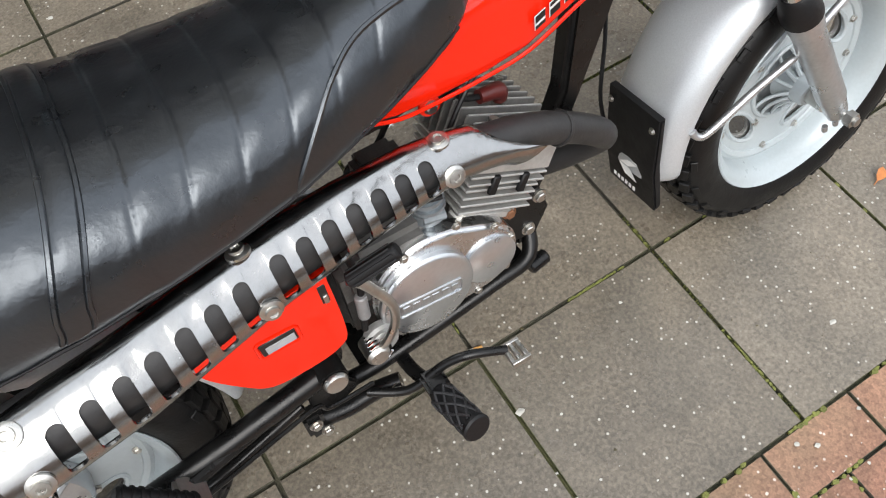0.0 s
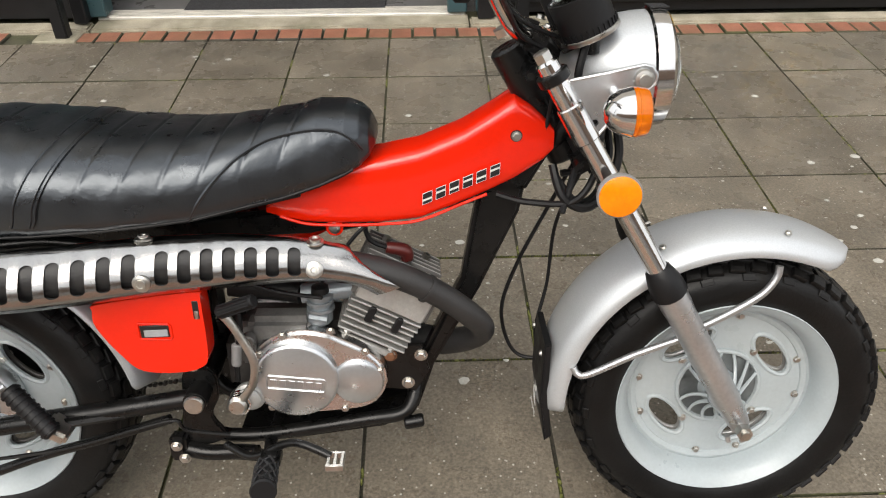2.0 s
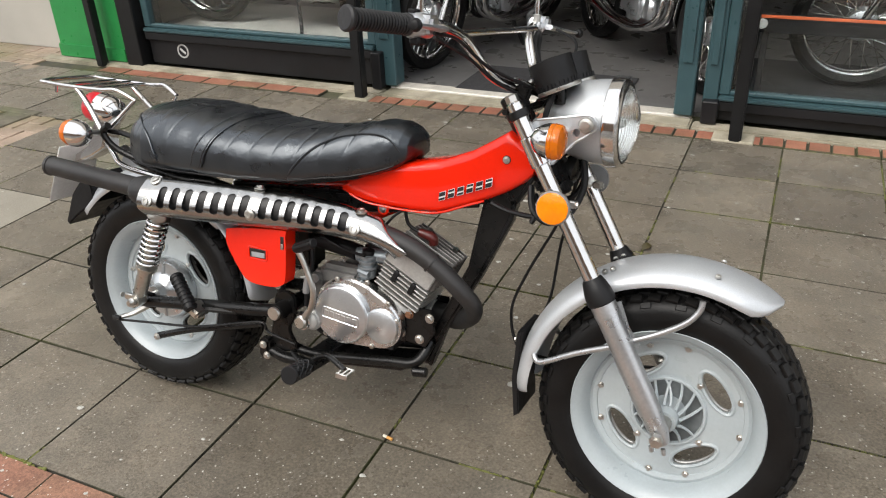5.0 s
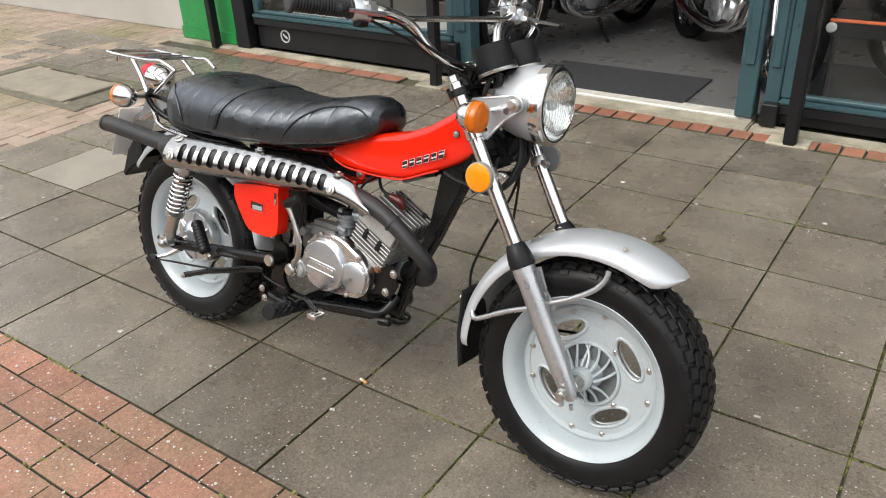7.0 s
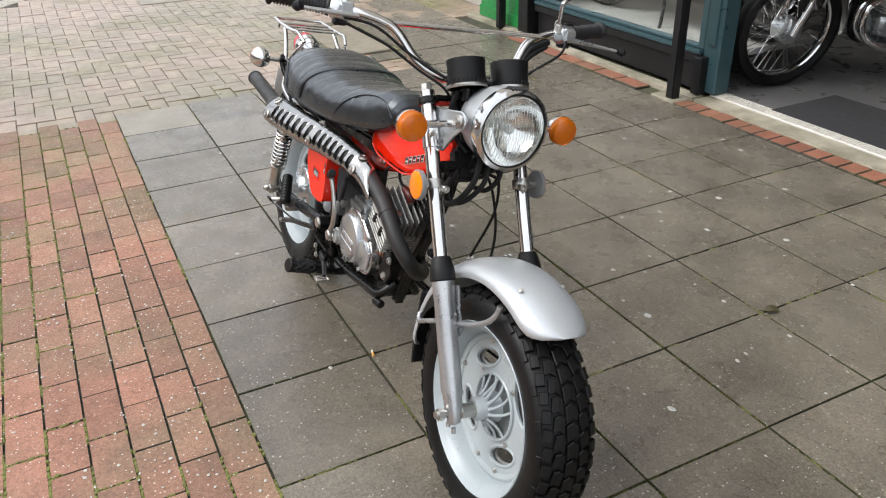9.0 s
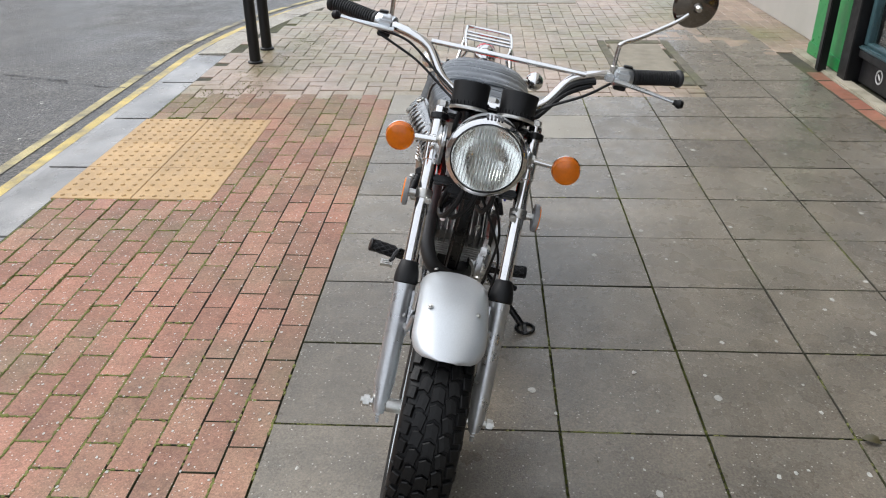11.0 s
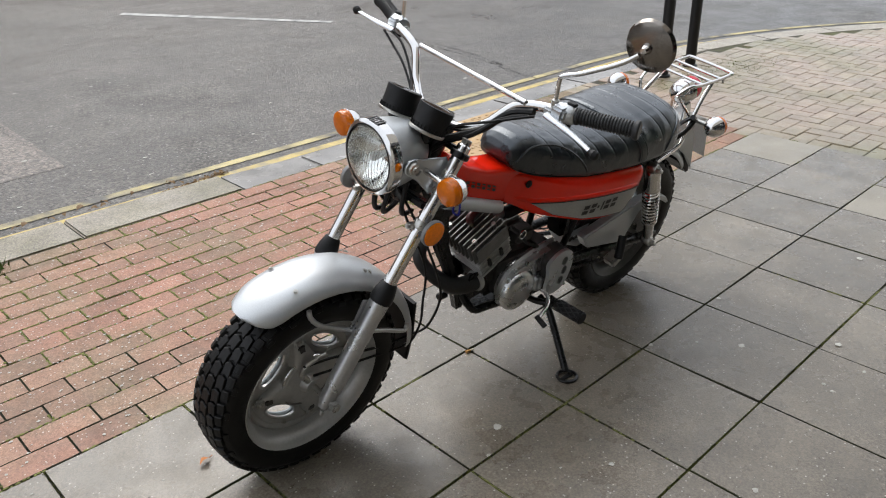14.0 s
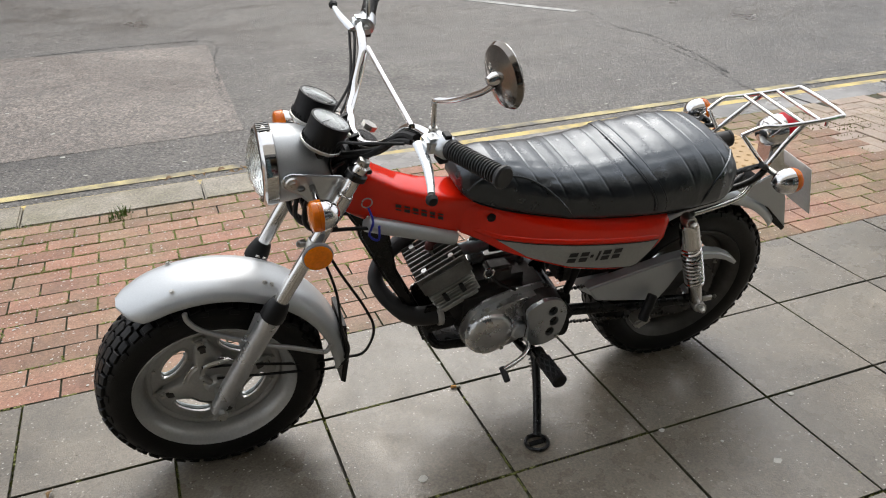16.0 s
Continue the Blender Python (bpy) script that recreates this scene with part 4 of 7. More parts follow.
P("bulb", turned([(0.006, -0.03), (0.006, -0.012), (0.009, -0.008), (0.0095, 0.002), (0.006, 0.009), (0, 0.011)], HL, (1, 0, 0.03), 16), "white_mark", shell, "frosted lamp bulb")
bm = bmesh.new()
for k in range(-9, 10):
    y = 0.0072 * k
    z = math.sqrt(max(0.07**2 - y * y, 0))
    pts = []
    for q in range(5):
        h = -z + 2 * z * q / 4
        d = math.hypot(y, h)
        pts.append(HL + Vector((np.interp(d, [0, 0.03, 0.055, 0.071, 0.0765], [0.0545, 0.051, 0.0425, 0.0325, 0.0255]), y, h)))
    tube(bm, pts, 0.0011, 5, steps=2)
P("flute", bm, "lamp_glass", shell).visible_shadow = False
bm = bmesh.new()
for k in range(5):
    box(bm, HL + Vector((0.014, -0.016 + 0.008 * k, 0.0895)), (0.028, 0.005, 0.002), 0.0006)
P("rim_mark", bm, "black_mark", shell, smooth=False)

for s in SIDE:
    line = [(0.335, 0.836), (0.346, 0.851), (0.402, 0.862), (0.448, 0.872), (0.459, 0.869), (0.467, 0.858), (0.466, 0.846), (0.455, 0.836), (0.43, 0.818), (0.402, 0.786), (0.39, 0.771), (0.378, 0.769)]
    ear = holed(line, [ring_loop(0.43, 0.836, 0.0078, 0.0078, 18), ring_loop(0.385, 0.79, 0.005, 0.005, 14)], s * 0.09, s * 0.097)
    tube(ear, [(x, s * 0.096, z) for x, z in line], 0.0028, 8, closed=True, smooth=False)
    holder = P("lamp_bracket", ear, "alloy", label="chrome headlamp ear")
    P("clamp", rod(FORK_TOP + FORK_WAY * 0.06 + Vector((0, s * 0.113, 0)), FORK_TOP + FORK_WAY * 0.12 + Vector((0, s * 0.113, 0)), 0.0195, 20, 0.002), "chrome", holder)
    P("lamp_bolt", lathe(bmesh.new(), [(0.013, 0), (0.015, 0.004), (0.013, 0.008), (0.008, 0.009), (0.008, 0.014), (0, 0.014)], axis_pose((0.448, s * 0.097, 0.853), (0, s, 0)), 18), "zinc", holder)
    stem = P("front_indicator", rod((0.408, s * 0.095, 0.836), (0.408, s * 0.185, 0.831), 0.0075, 14), "chrome", label="round amber indicator with a chrome cup")
    c = Vector((0.402, s * 0.192, 0.831))
    P("cup", turned([(0.0, -0.028), (0.012, -0.026), (0.022, -0.019), (0.029, -0.007), (0.032, 0.004), (0.0335, 0.008), (0.031, 0.01)], c, (1, 0, 0), 28), "chrome", stem)
    bm = turned([(0.0325, 0.007), (0.0322, 0.014), (0.033, 0.0145), (0.033, 0.016), (0.032, 0.0165), (0.0318, 0.024), (0.03, 0.029), (0.024, 0.0325), (0.012, 0.0345), (0, 0.035)], c, (1, 0, 0), 28)
    P("lens", bm, "amber", stem)
    r = Vector((0.416, s * 0.152, 0.7))
    refl = P("side_reflector", turned([(0.028, -0.004), (0.0325, -0.003), (0.0335, 0.004), (0.0325, 0.007), (0.03, 0.008)], r, (0, s, 0), 32), "grey_plastic", label="round amber side reflector")
    P("lens", turned([(0.0305, 0.006), (0.0305, 0.009), (0.028, 0.0105), (0, 0.0115)], r, (0, s, 0), 32), "amber_reflector", refl)
    bm = rod(r + Vector((0, -s * 0.02, 0)), r, 0.008, 10)
    lathe(bm, [(0.0195, -0.011), (0.0205, -0.009), (0.0205, 0.009), (0.0195, 0.011)], axis_pose(FORK_TOP + FORK_WAY * 0.2 + Vector((0, s * 0.113, 0)), FORK_WAY), 20)
    box(bm, FORK_TOP + FORK_WAY * 0.2 + Vector((0.024, s * 0.1, 0)), (0.016, 0.014, 0.014), 0.002)
    P("clamp", bm, "zinc", refl)
    bolt(FORK_TOP + FORK_WAY * 0.2 + Vector((0.032, s * 0.1, 0)), (1, 0, 0), 0.006, M["zinc"], refl)
    # clocks
    base, way = Vector((0.378, s * 0.054, 0.908)), Vector((-0.42, s * 0.03, 0.9)).normalized()
    bm = turned([(0.036, 0), (0.041, 0.006), (0.0415, 0.04), (0.0425, 0.055), (0.0425, 0.06), (0.038, 0.061)], base, way, 36, caps=False)
    for k in range(30):
        a = 2 * math.pi * k / 30
        side = way.orthogonal().normalized()
        rad = Matrix.Rotation(a, 3, way) @ side
        tube(bm, [base + way * 0.006 + rad * 0.0415, base + way * 0.016 + rad * 0.0425], 0.0016, 4)
    clock = P("instrument", bm, "soft_rubber", label="black round instrument with a glass face")
    P("ring", turned([(0.0425, -0.002), (0.044, 0.0), (0.044, 0.005), (0.0425, 0.006)], base, way, 36, closed=True), "zinc", clock)
    # pale grey face carries the sky's reflection in its colour
    P("face", turned([(0.0385, 0.0595), (0, 0.0595)], base, way, 36, caps=False), "dial", clock)
    P("glass", turned([(0.038, 0.0605), (0.02, 0.0625), (0, 0.063)], base, way, 36), "lamp_glass", clock).visible_shadow = False
    bm = bmesh.new()
    side = way.orthogonal().normalized()
    for k in range(21):
        rad = Matrix.Rotation(2 * math.pi * k / 26, 3, way) @ side
        tube(bm, [base + way * 0.0603 + rad * 0.029, base + way * 0.0603 + rad * 0.034], 0.0007, 4)
    tube(bm, [base + way * 0.0604, base + way * 0.0604 + side * 0.026], 0.0009, 4)
    P("dial_marks", bm, "black_mark", clock)
    P("mount", rod(base - way * 0.03 + Vector((-0.01, 0, 0)), base, 0.012, 12), "frame_paint", clock)
P("instrument_plate", boxed((0.36, 0, 0.895), (0.05, 0.14, 0.006), 0.002, Matrix.Rotation(radians(-25), 3, "Y")), "frame_paint")

# -- handlebar --
GL, GR = [Vector(q) for q in ((0.196, 0.318, 1.018), (0.149, 0.444, 1.028))], [Vector(q) for q in ((0.175, -0.31, 1.018), (0.128, -0.432, 1.026))]
half = [(0.296, 0.035, 0.903), (0.288, 0.075, 0.905), (0.262, 0.125, 0.93), (0.232, 0.17, 0.985), (0.222, 0.21, 1.004), (0.212, 0.26, 1.014)]
pts = [GR[1]] + [GR[0]] + [(x - 0.006, -y - 0.0, z + 0.004) for x, y, z in reversed(half)] + [(0.297, 0, 0.903)] + half + [GL[0], GL[1]]
bar = P("handlebar", tubed(pts, 0.0112, 12, steps=8), "chrome", label="chrome handlebar with a cross brace")
P("brace", rod((0.232, 0.205, 1.009), (0.212, -0.17, 1.004), 0.0065, 12), "chrome", bar)
for s in SIDE:
    P("riser_clamp", boxed((0.3, s * 0.045, 0.898), (0.036, 0.022, 0.034), 0.006, Matrix.Rotation(radians(20), 3, "Y"), 2), "frame_paint", bar)
    bolt((0.318, s * 0.045, 0.915), (0.3, 0, 0.95), 0.006, M["zinc"], bar)
for g, s in ((GL, 1), (GR, -1)):
    way, d = (g[1] - g[0]).normalized(), (g[1] - g[0]).length
    prof = [(0.019, 0.0), (0.0195, 0.004)]
    for k in range(18):
        h = 0.006 + (d - 0.016) * k / 18
        prof += [(0.0182, h), (0.0182, h + 0.002), (0.0148, h + 0.003), (0.0148, h + 0.0055)]
    prof += [(0.02, d - 0.008), (0.0215, d - 0.005), (0.0215, d), (0.018, d + 0.003), (0.006, d + 0.003)]
    P("grip", lathe(bmesh.new(), prof, axis_pose(g[0], way), 20), "pale_rubber", bar, "ribbed black rubber grip")
    p = g[0] - way * 0.028
    bm = lathe(bmesh.new(), [(0.014, -0.024), (0.021, -0.02), (0.0225, 0.0), (0.0225, 0.02), (0.019, 0.026)], axis_pose(p, way), 20)
    box(bm, p + Vector((0.016, 0, 0.004)), (0.03, 0.034, 0.03), 0.006, None, 2)
    box(bm, p + Vector((0.012, -s * 0.028, -0.004)), (0.026, 0.026, 0.02), 0.005, None, 2)
    P("switch_housing", bm, "alloy", bar, "silver switch housing")
    P("switch", boxed(p + Vector((-0.006, s * 0.012, 0.024)), (0.014, 0.022, 0.008), 0.002), "soft_rubber", bar)
    P("switch", boxed(p + Vector((0.0, s * 0.004, -0.025)), (0.02, 0.03, 0.014), 0.003), "soft_rubber", bar)
    root = p + Vector((0.036, -s * 0.02, -0.004))
    tip = Vector((0.271, s * 0.43, 0.997 if s > 0 else 1.02))
    mid = [root.lerp(tip, t) + Vector((-0.006 * math.sin(t * math.pi), 0, 0.0)) for t in (0.25, 0.5, 0.75)]
    if s < 0:
        tip = Vector((0.236, -0.4, 1.022))
        mid = [root.lerp(tip, t) + Vector((0.004 * math.sin(t * math.pi), 0, 0.0)) for t in (0.25, 0.5, 0.75)]
    lever = P("lever", tubed([root, *mid, tip], [0.0115, 0.0105, 0.009, 0.0072, 0.006], 10, flat=0.55), "alloy", bar, "alloy hand lever with a black ball end")
    P("ball_end", lathe(bmesh.new(), [(0.0, -0.011), (0.008, -0.008), (0.0112, 0), (0.008, 0.008), (0, 0.011)], axis_pose(tip, (0, s, 0)), 14), "soft_rubber", lever)
    P("boot", tubed([tip - (tip - mid[2]) * 0.35, tip], 0.0066, 8), "soft_rubber", lever)
# mirror on a cranked stalk
stalk = P("mirror", tubed([(0.213, 0.268, 1.02), (0.212, 0.266, 1.08), (0.211, 0.272, 1.094), (0.196, 0.31, 1.112), (0.176, 0.378, 1.155), (0.168, 0.409, 1.183)], 0.0052, 10, steps=8), "chrome", label="round chrome mirror on a cranked stalk")
P("stalk_base", rod((0.213, 0.268, 1.005), (0.213, 0.268, 1.04), 0.009, 12, 0.002), "zinc", stalk)
way = Vector((-0.93, -0.12, 0.12)).normalized()
MC = Vector((0.156, 0.422, 1.204))
M["dark_chrome"] = material("darkened chrome", (0.22, 0.2, 0.18), 0.16, metal=1.0, vary=0.1, scale=20, bump=0.05)
P("back", turned([(0, 0.016), (0.03, 0.014), (0.05, 0.008), (0.0545, 0.0), (0.053, -0.002), (0, -0.001)], MC, -way, 36), "dark_chrome", stalk)
P("glass", turned([(0.0515, 0.0), (0.0515, 0.002), (0.05, 0.003), (0, 0.003)], MC + way * 0.002, way, 36), "chrome", stalk)
P("ball_joint", turned([(0.012, 0), (0.01, 0.012), (0.006, 0.02), (0, 0.021)], MC - way * 0.012, -way, 16), "chrome", stalk)
P("throttle_stub", tubed([(0.183, -0.276, 1.02), (0.182, -0.278, 1.08)], 0.0052, 8), "chrome", bar)

# -- red body --
def body_loop(x, yr, yl, z0, z1, crown=None):
    """A rounded closed section at x between right and left sides and heights z0 and z1."""
    out = []
    cy, cz, hy, hz = (yl - yr) / 2, (z0 + z1) / 2, (yl + yr) / 2, (z1 - z0) / 2
    for k in range(28):
        w = 2 * math.pi * k / 28
        c, s_ = math.cos(w), math.sin(w)
        e = crown if crown and s_ > 0 else 0.32
        out.append((x, cy + hy * math.copysign(abs(c) ** e, c), cz + hz * math.copysign(abs(s_) ** e, s_)))
    return out


def stations(rows, n):
    rows = sorted(rows)
    at = np.linspace(rows[0][0], rows[-1][0], n)
    cols = np.array(rows).T
    return [(x, *[float(np.interp(x, cols[0], c)) for c in cols[1:]]) for x in at]


tank_rows = [(-0.112, 0.045, 0.06, 0.633, 0.646), (-0.09, 0.052, 0.062, 0.626, 0.668), (-0.05, 0.053, 0.062, 0.616, 0.695), (0.0, 0.052, 0.058, 0.612, 0.712), (0.07, 0.05, 0.054, 0.612, 0.722), (0.13, 0.048, 0.052, 0.618, 0.735),
             (0.197, 0.047, 0.05, 0.645, 0.763), (0.24, 0.046, 0.048, 0.664, 0.79), (0.276, 0.046, 0.048, 0.682, 0.814), (0.3, 0.045, 0.047, 0.698, 0.8), (0.322, 0.044, 0.046, 0.714, 0.78), (0.336, 0.042, 0.044, 0.73, 0.765)]
bm = loft(bmesh.new(), [body_loop(x, a, b, c, d) for x, a, b, c, d in stations(tank_rows, 60)])
body = P("front_cowl", bm, "red", label="orange-red pressed steel cowl along the backbone", angle=50)
# lip along the lower edge on the right, and seam
bm = tubed([(-0.09, -0.05, 0.63), (-0.05, -0.052, 0.618), (0.0, -0.051, 0.6145), (0.07, -0.049, 0.6145), (0.13, -0.047, 0.62), (0.197, -0.046, 0.647), (0.235, -0.0455, 0.6625)], 0.0026, 8)
P("lip", bm, "red", body)
P("rubber_washer", turned([(0.006, 0.0), (0.0095, 0.0005), (0.0088, 0.002), (0.006, 0.0025)], (0.278, -0.0448, 0.756), (0, -1, 0), 24), "soft_rubber", body)
bolt((0.278, -0.0465, 0.756), (0, -1, 0), 0.0058, M["zinc"], body)
bm = turned([(0.014, 0), (0.014, 0.004), (0.011, 0.006)], (-0.007, -0.038, 0.606), (0, -1, 0), 20)
P("lug", bm, "red", body)
bolt((-0.007, -0.043, 0.606), (0, -1, 0), 0.007, M["zinc"], body)


def bars(name, at, along, up, heights, mat, parent, letter=0.018, gap=0.004, lift=0.0006, lean=0.3, label="", slit=0.0):
    """A line of plain slanted bars in place of lettering, each parted by a thin slit."""
    bm = bmesh.new()
    at, along, up = Vector(at), Vector(along).normalized(), Vector(up).normalized()
    nrm = along.cross(up)
    if nrm.y * at.y < 0:
        nrm = -nrm
    x = 0.0
    for k, h in enumerate(heights):
        cut = h * (0.62 if k % 2 else 0.38)
        for lo, hi in ((0, cut - slit / 2), (cut + slit / 2, h)) if slit else ((0, h),):
            q = [at + along * (x + dx + lean * dz) + up * dz + nrm * lift for dx, dz in ((0, lo), (letter, lo), (letter, hi), (0, hi))]
            bm.faces.new([bm.verts.new(v) for v in q])
        x += letter + gap
    return P(name, bm, mat, parent, label, smooth=False)


way = (0.132, 0, 0.055)
bars("lettering_edge", (0.134, -0.0535, 0.648), way, (-0.38, 0, 0.92), [0.0175] * 6, "white_mark", body, 0.0165, 0.0061, lean=0.45)
bars("lettering", (0.1347, -0.0545, 0.6493), way, (-0.38, 0, 0.92), [0.0157] * 6, "black_mark", body, 0.0151, 0.0075, lean=0.45, label="row of black bars edged in white", slit=0.0032)
bars("lettering", (0.214, 0.0535, 0.712), (-0.122, 0.003, -0.051), (-0.38, 0, 0.92), [0.0155] * 6, "black_mark", body, 0.0148, 0.0075, lean=-0.45, label="row of black bars", slit=0.0034)

# left side: tank swelling outward below the seat
left_rows = [(-0.472, 0.06, 0.155, 0.585, 0.63), (-0.46, 0.03, 0.164, 0.555, 0.64), (-0.42, 0.02, 0.168, 0.508, 0.645), (-0.37, 0.02, 0.168, 0.482, 0.65), (-0.3, 0.02, 0.162, 0.488, 0.655),
             (-0.21, 0.02, 0.15, 0.506, 0.665), (-0.116, 0.02, 0.122, 0.536, 0.68), (-0.05, 0.02, 0.093, 0.558, 0.69), (0.0, 0.02, 0.066, 0.585, 0.7), (0.05, 0.02, 0.055, 0.612, 0.7)]
loops = []
for x, a, b, c, d in stations(left_rows, 48):
    loop = body_loop(x, -a, b, c, d, 0.7)
    loops.append(loop)
tank = P("fuel_tank", loft(bmesh.new(), loops), "red", label="orange-red fuel tank swelling out below the seat", angle=50)


def tank_side(x):
    return float(np.interp(x, [r[0] for r in left_rows], [r[2] for r in left_rows]))


edge = [(-0.03, 0.6), (-0.2, 0.592), (-0.448, 0.572), (-0.43, 0.54), (-0.39, 0.497), (-0.3, 0.507), (-0.2, 0.525), (-0.1, 0.556)]
inner = [(-0.238 + (x + 0.238) * 0.975, 0.552 + (z - 0.552) * 0.93) for x, z in edge]
for pts, mat, name, lift in ((edge, "black_mark", "panel_border", 0.0012), (inner, "panel_grey", "side_panel", 0.0024)):
    bm = bmesh.new()
    top = [(pts[0][0] + (pts[2][0] - pts[0][0]) * k / 24, None) for k in range(25)]
    rows = []
    for x, _ in top:
        zs = np.interp(-x, [-p[0] for p in pts[:3]], [p[1] for p in pts[:3]])
        lo = pts[2:] + pts[:1]
        zb = np.interp(x, [p[0] for p in lo], [p[1] for p in lo])
        rows.append([bm.verts.new((x, tank_side(x) + lift, zs + (zb - zs) * q / 3)) for q in range(4)])
    for a, b in zip(rows, rows[1:]):
        for q in range(3):
            bm.faces.new((a[q], a[q + 1], b[q + 1], b[q]))
    P(name, bm, mat, tank, "satin grey side panel with dark bars" if name == "side_panel" else "")
bm = bmesh.new()
x = -0.197
for w_, h in ((0.03, 0.03), (0.03, 0.03), (0.012, 0.009), (0.009, 0.03), (0.03, 0.03), (0.03, 0.03)):
    z0 = 0.538 + (0.011 if h < 0.02 else 0)
    for lo, hi in ((0.0, h),) if w_ < 0.02 else ((0.0, h * 0.43), (h * 0.57, h)):
        bm.faces.new([bm.verts.new((a, tank_side(a) + 0.0042, z0 + z)) for a, z in ((x - lo * 0.25, lo), (x - w_ * 0.7 - lo * 0.25, lo), (x - w_ * 0.7 - hi * 0.25, hi), (x - hi * 0.25, hi))])
    x -= w_ * 0.78 + 0.006
P("lettering", bm, "black_mark", tank, "row of dark bars", smooth=False)
crest = []
for k in range(25):
    x = 0.02 - 0.465 * k / 24
    crest.append((x, tank_side(x) - 0.004, float(np.interp(-x, [-0.02, 0.03, 0.2, 0.445], [0.622, 0.607, 0.6, 0.58]))))
P("shoulder", tubed(crest, [0.004] + [0.0085] * 23 + [0.004], 14, steps=2), "red", tank)
P("cap_bolt", turned([(0.011, 0), (0.011, 0.005), (0.007, 0.008), (0, 0.008)], (-0.018, 0.073, 0.66), (0, 1, 0), 16), "soft_rubber", tank)

# -- seat --
SEAT = [(-0.678, 0.08, 0.656, 0.726), (-0.675, 0.112, 0.646, 0.745), (-0.666, 0.13, 0.638, 0.76), (-0.64, 0.146, 0.632, 0.776), (-0.605, 0.158, 0.63, 0.785), (-0.53, 0.166, 0.63, 0.788), (-0.43, 0.167, 0.634, 0.78), (-0.35, 0.16, 0.638, 0.771),
        (-0.27, 0.149, 0.643, 0.766), (-0.2, 0.137, 0.649, 0.767), (-0.13, 0.121, 0.662, 0.776), (-0.07, 0.102, 0.67, 0.788), (-0.02, 0.089, 0.684, 0.8), (0.02, 0.078, 0.7, 0.799), (0.04, 0.07, 0.712, 0.793), (0.055, 0.058, 0.726, 0.78), (0.063, 0.04, 0.74, 0.762)]
PLEATS = (-0.655, -0.6, -0.545, -0.49, -0.38, -0.325, -0.27, -0.215, -0.16, -0.105, -0.05)


def seat_size(x):
    cols = np.array(sorted(SEAT)).T
    return [float(np.interp(x, cols[0], c)) for c in cols[1:]]


def seat_point(x, w):
    """A point of the seat's skin at angle w (0: left side, quarter turn: top)."""
    half, z0, z1 = seat_size(x)
    c, s_ = math.cos(w), math.sin(w)
    zc = z0 + (z1 - z0) * 0.33
    h = z1 - zc if s_ >= 0 else zc - z0
    e = 0.7 if s_ >= 0 else 0.35
    return Vector((x, half * math.copysign(abs(c) ** e, c), zc + h * math.copysign(abs(s_) ** (0.8 if s_ >= 0 else 0.5), s_)))


loops = []
xs = [*np.linspace(-0.678, -0.64, 30), *np.linspace(-0.637, 0.063, 440)]
for x in xs:
    loop = []
    for k in range(88):
        w = 2 * math.pi * k / 88
        q = seat_point(x + (0.028 * (1 - math.sin(w)) * 0.0), w)
        if math.sin(w) > 0.1:
            lean = 0.035 * (1 - math.sin(w))
            groove = sum(math.exp(-(((x + lean - p) / 0.0024) ** 2)) for p in PLEATS)
            puff = 0.0011 * math.sin((x + lean) / 0.055 * math.pi) ** 2
            inside = min(1.0, (math.sin(w) - 0.1) / 0.4)
            if -0.68 < x < -0.02:
                q -= Vector((0, q.y * 0.8, 0.11)).normalized() * (groove * 0.0018 - puff) * inside
            for y in (0.05, 0.1):
                q.z -= 0.0022 * math.exp(-(((q.y - y) / 0.003) ** 2)) * inside * (1 if x < -0.03 else 0)
        crease = abs(math.cos(w)) * math.exp(-(((math.sin(w) - 0.35) / 0.3) ** 2)) if math.sin(w) > -0.1 else 0.0
        q.y += math.copysign(0.0019 * crease * max(0.0, noise.noise(Vector((x * 34 + w * 3.0, w * 2.0 + x * 8, 9.0)))), q.y)
        q += Vector((0, 0.0011 * noise.noise(Vector((x * 21, w * 2.2, 1.0))), 0.0016 * noise.noise(Vector((x * 26, w * 3, 4.0)))))
        loop.append(q)
    loops.append(loop)
seat = P("seat", loft(bmesh.new(), loops), "leather", label="long black pleated vinyl seat with a strap and piping", angle=70)


def on_seat(x, z, s):
    """The seat's skin at x and height z on one side."""
    best = min((abs(seat_point(x, w).z - z), w) for w in np.linspace(-0.6, math.pi / 2, 120))
    q = seat_point(x, best[1])
    return Vector((q.x, s * q.y, q.z))


for s in SIDE:
    line = [on_seat(x, z, s) + Vector((0, s * 0.001, 0.001)) for x, z in ((-0.205, 0.66), (-0.185, 0.69), (-0.158, 0.722), (-0.125, 0.749), (-0.085, 0.766), (-0.033, 0.775), (0.005, 0.774), (0.028, 0.762), (0.045, 0.74))]
    P("piping", tubed(line, 0.0028, 6), "leather", seat)
    line = [on_seat(x, z, s) + Vector((-0.0005, s * 0.001, 0.001)) for x, z in ((-0.545, 0.63), (-0.554, 0.672), (-0.576, 0.712), (-0.6, 0.734), (-0.635, 0.75), (-0.66, 0.752))]
    P("piping", tubed(line, 0.0028, 6), "leather", seat)
BAND = ((-0.018, 0.0), (-0.017, 0.0032), (-0.0138, 0.0036), (-0.0124, 0.0022), (-0.011, 0.0036), (0.0, 0.0042), (0.011, 0.0036), (0.0124, 0.0022), (0.0138, 0.0036), (0.017, 0.0032), (0.018, 0.0), (0.016, -0.004), (-0.016, -0.004))
loops = []
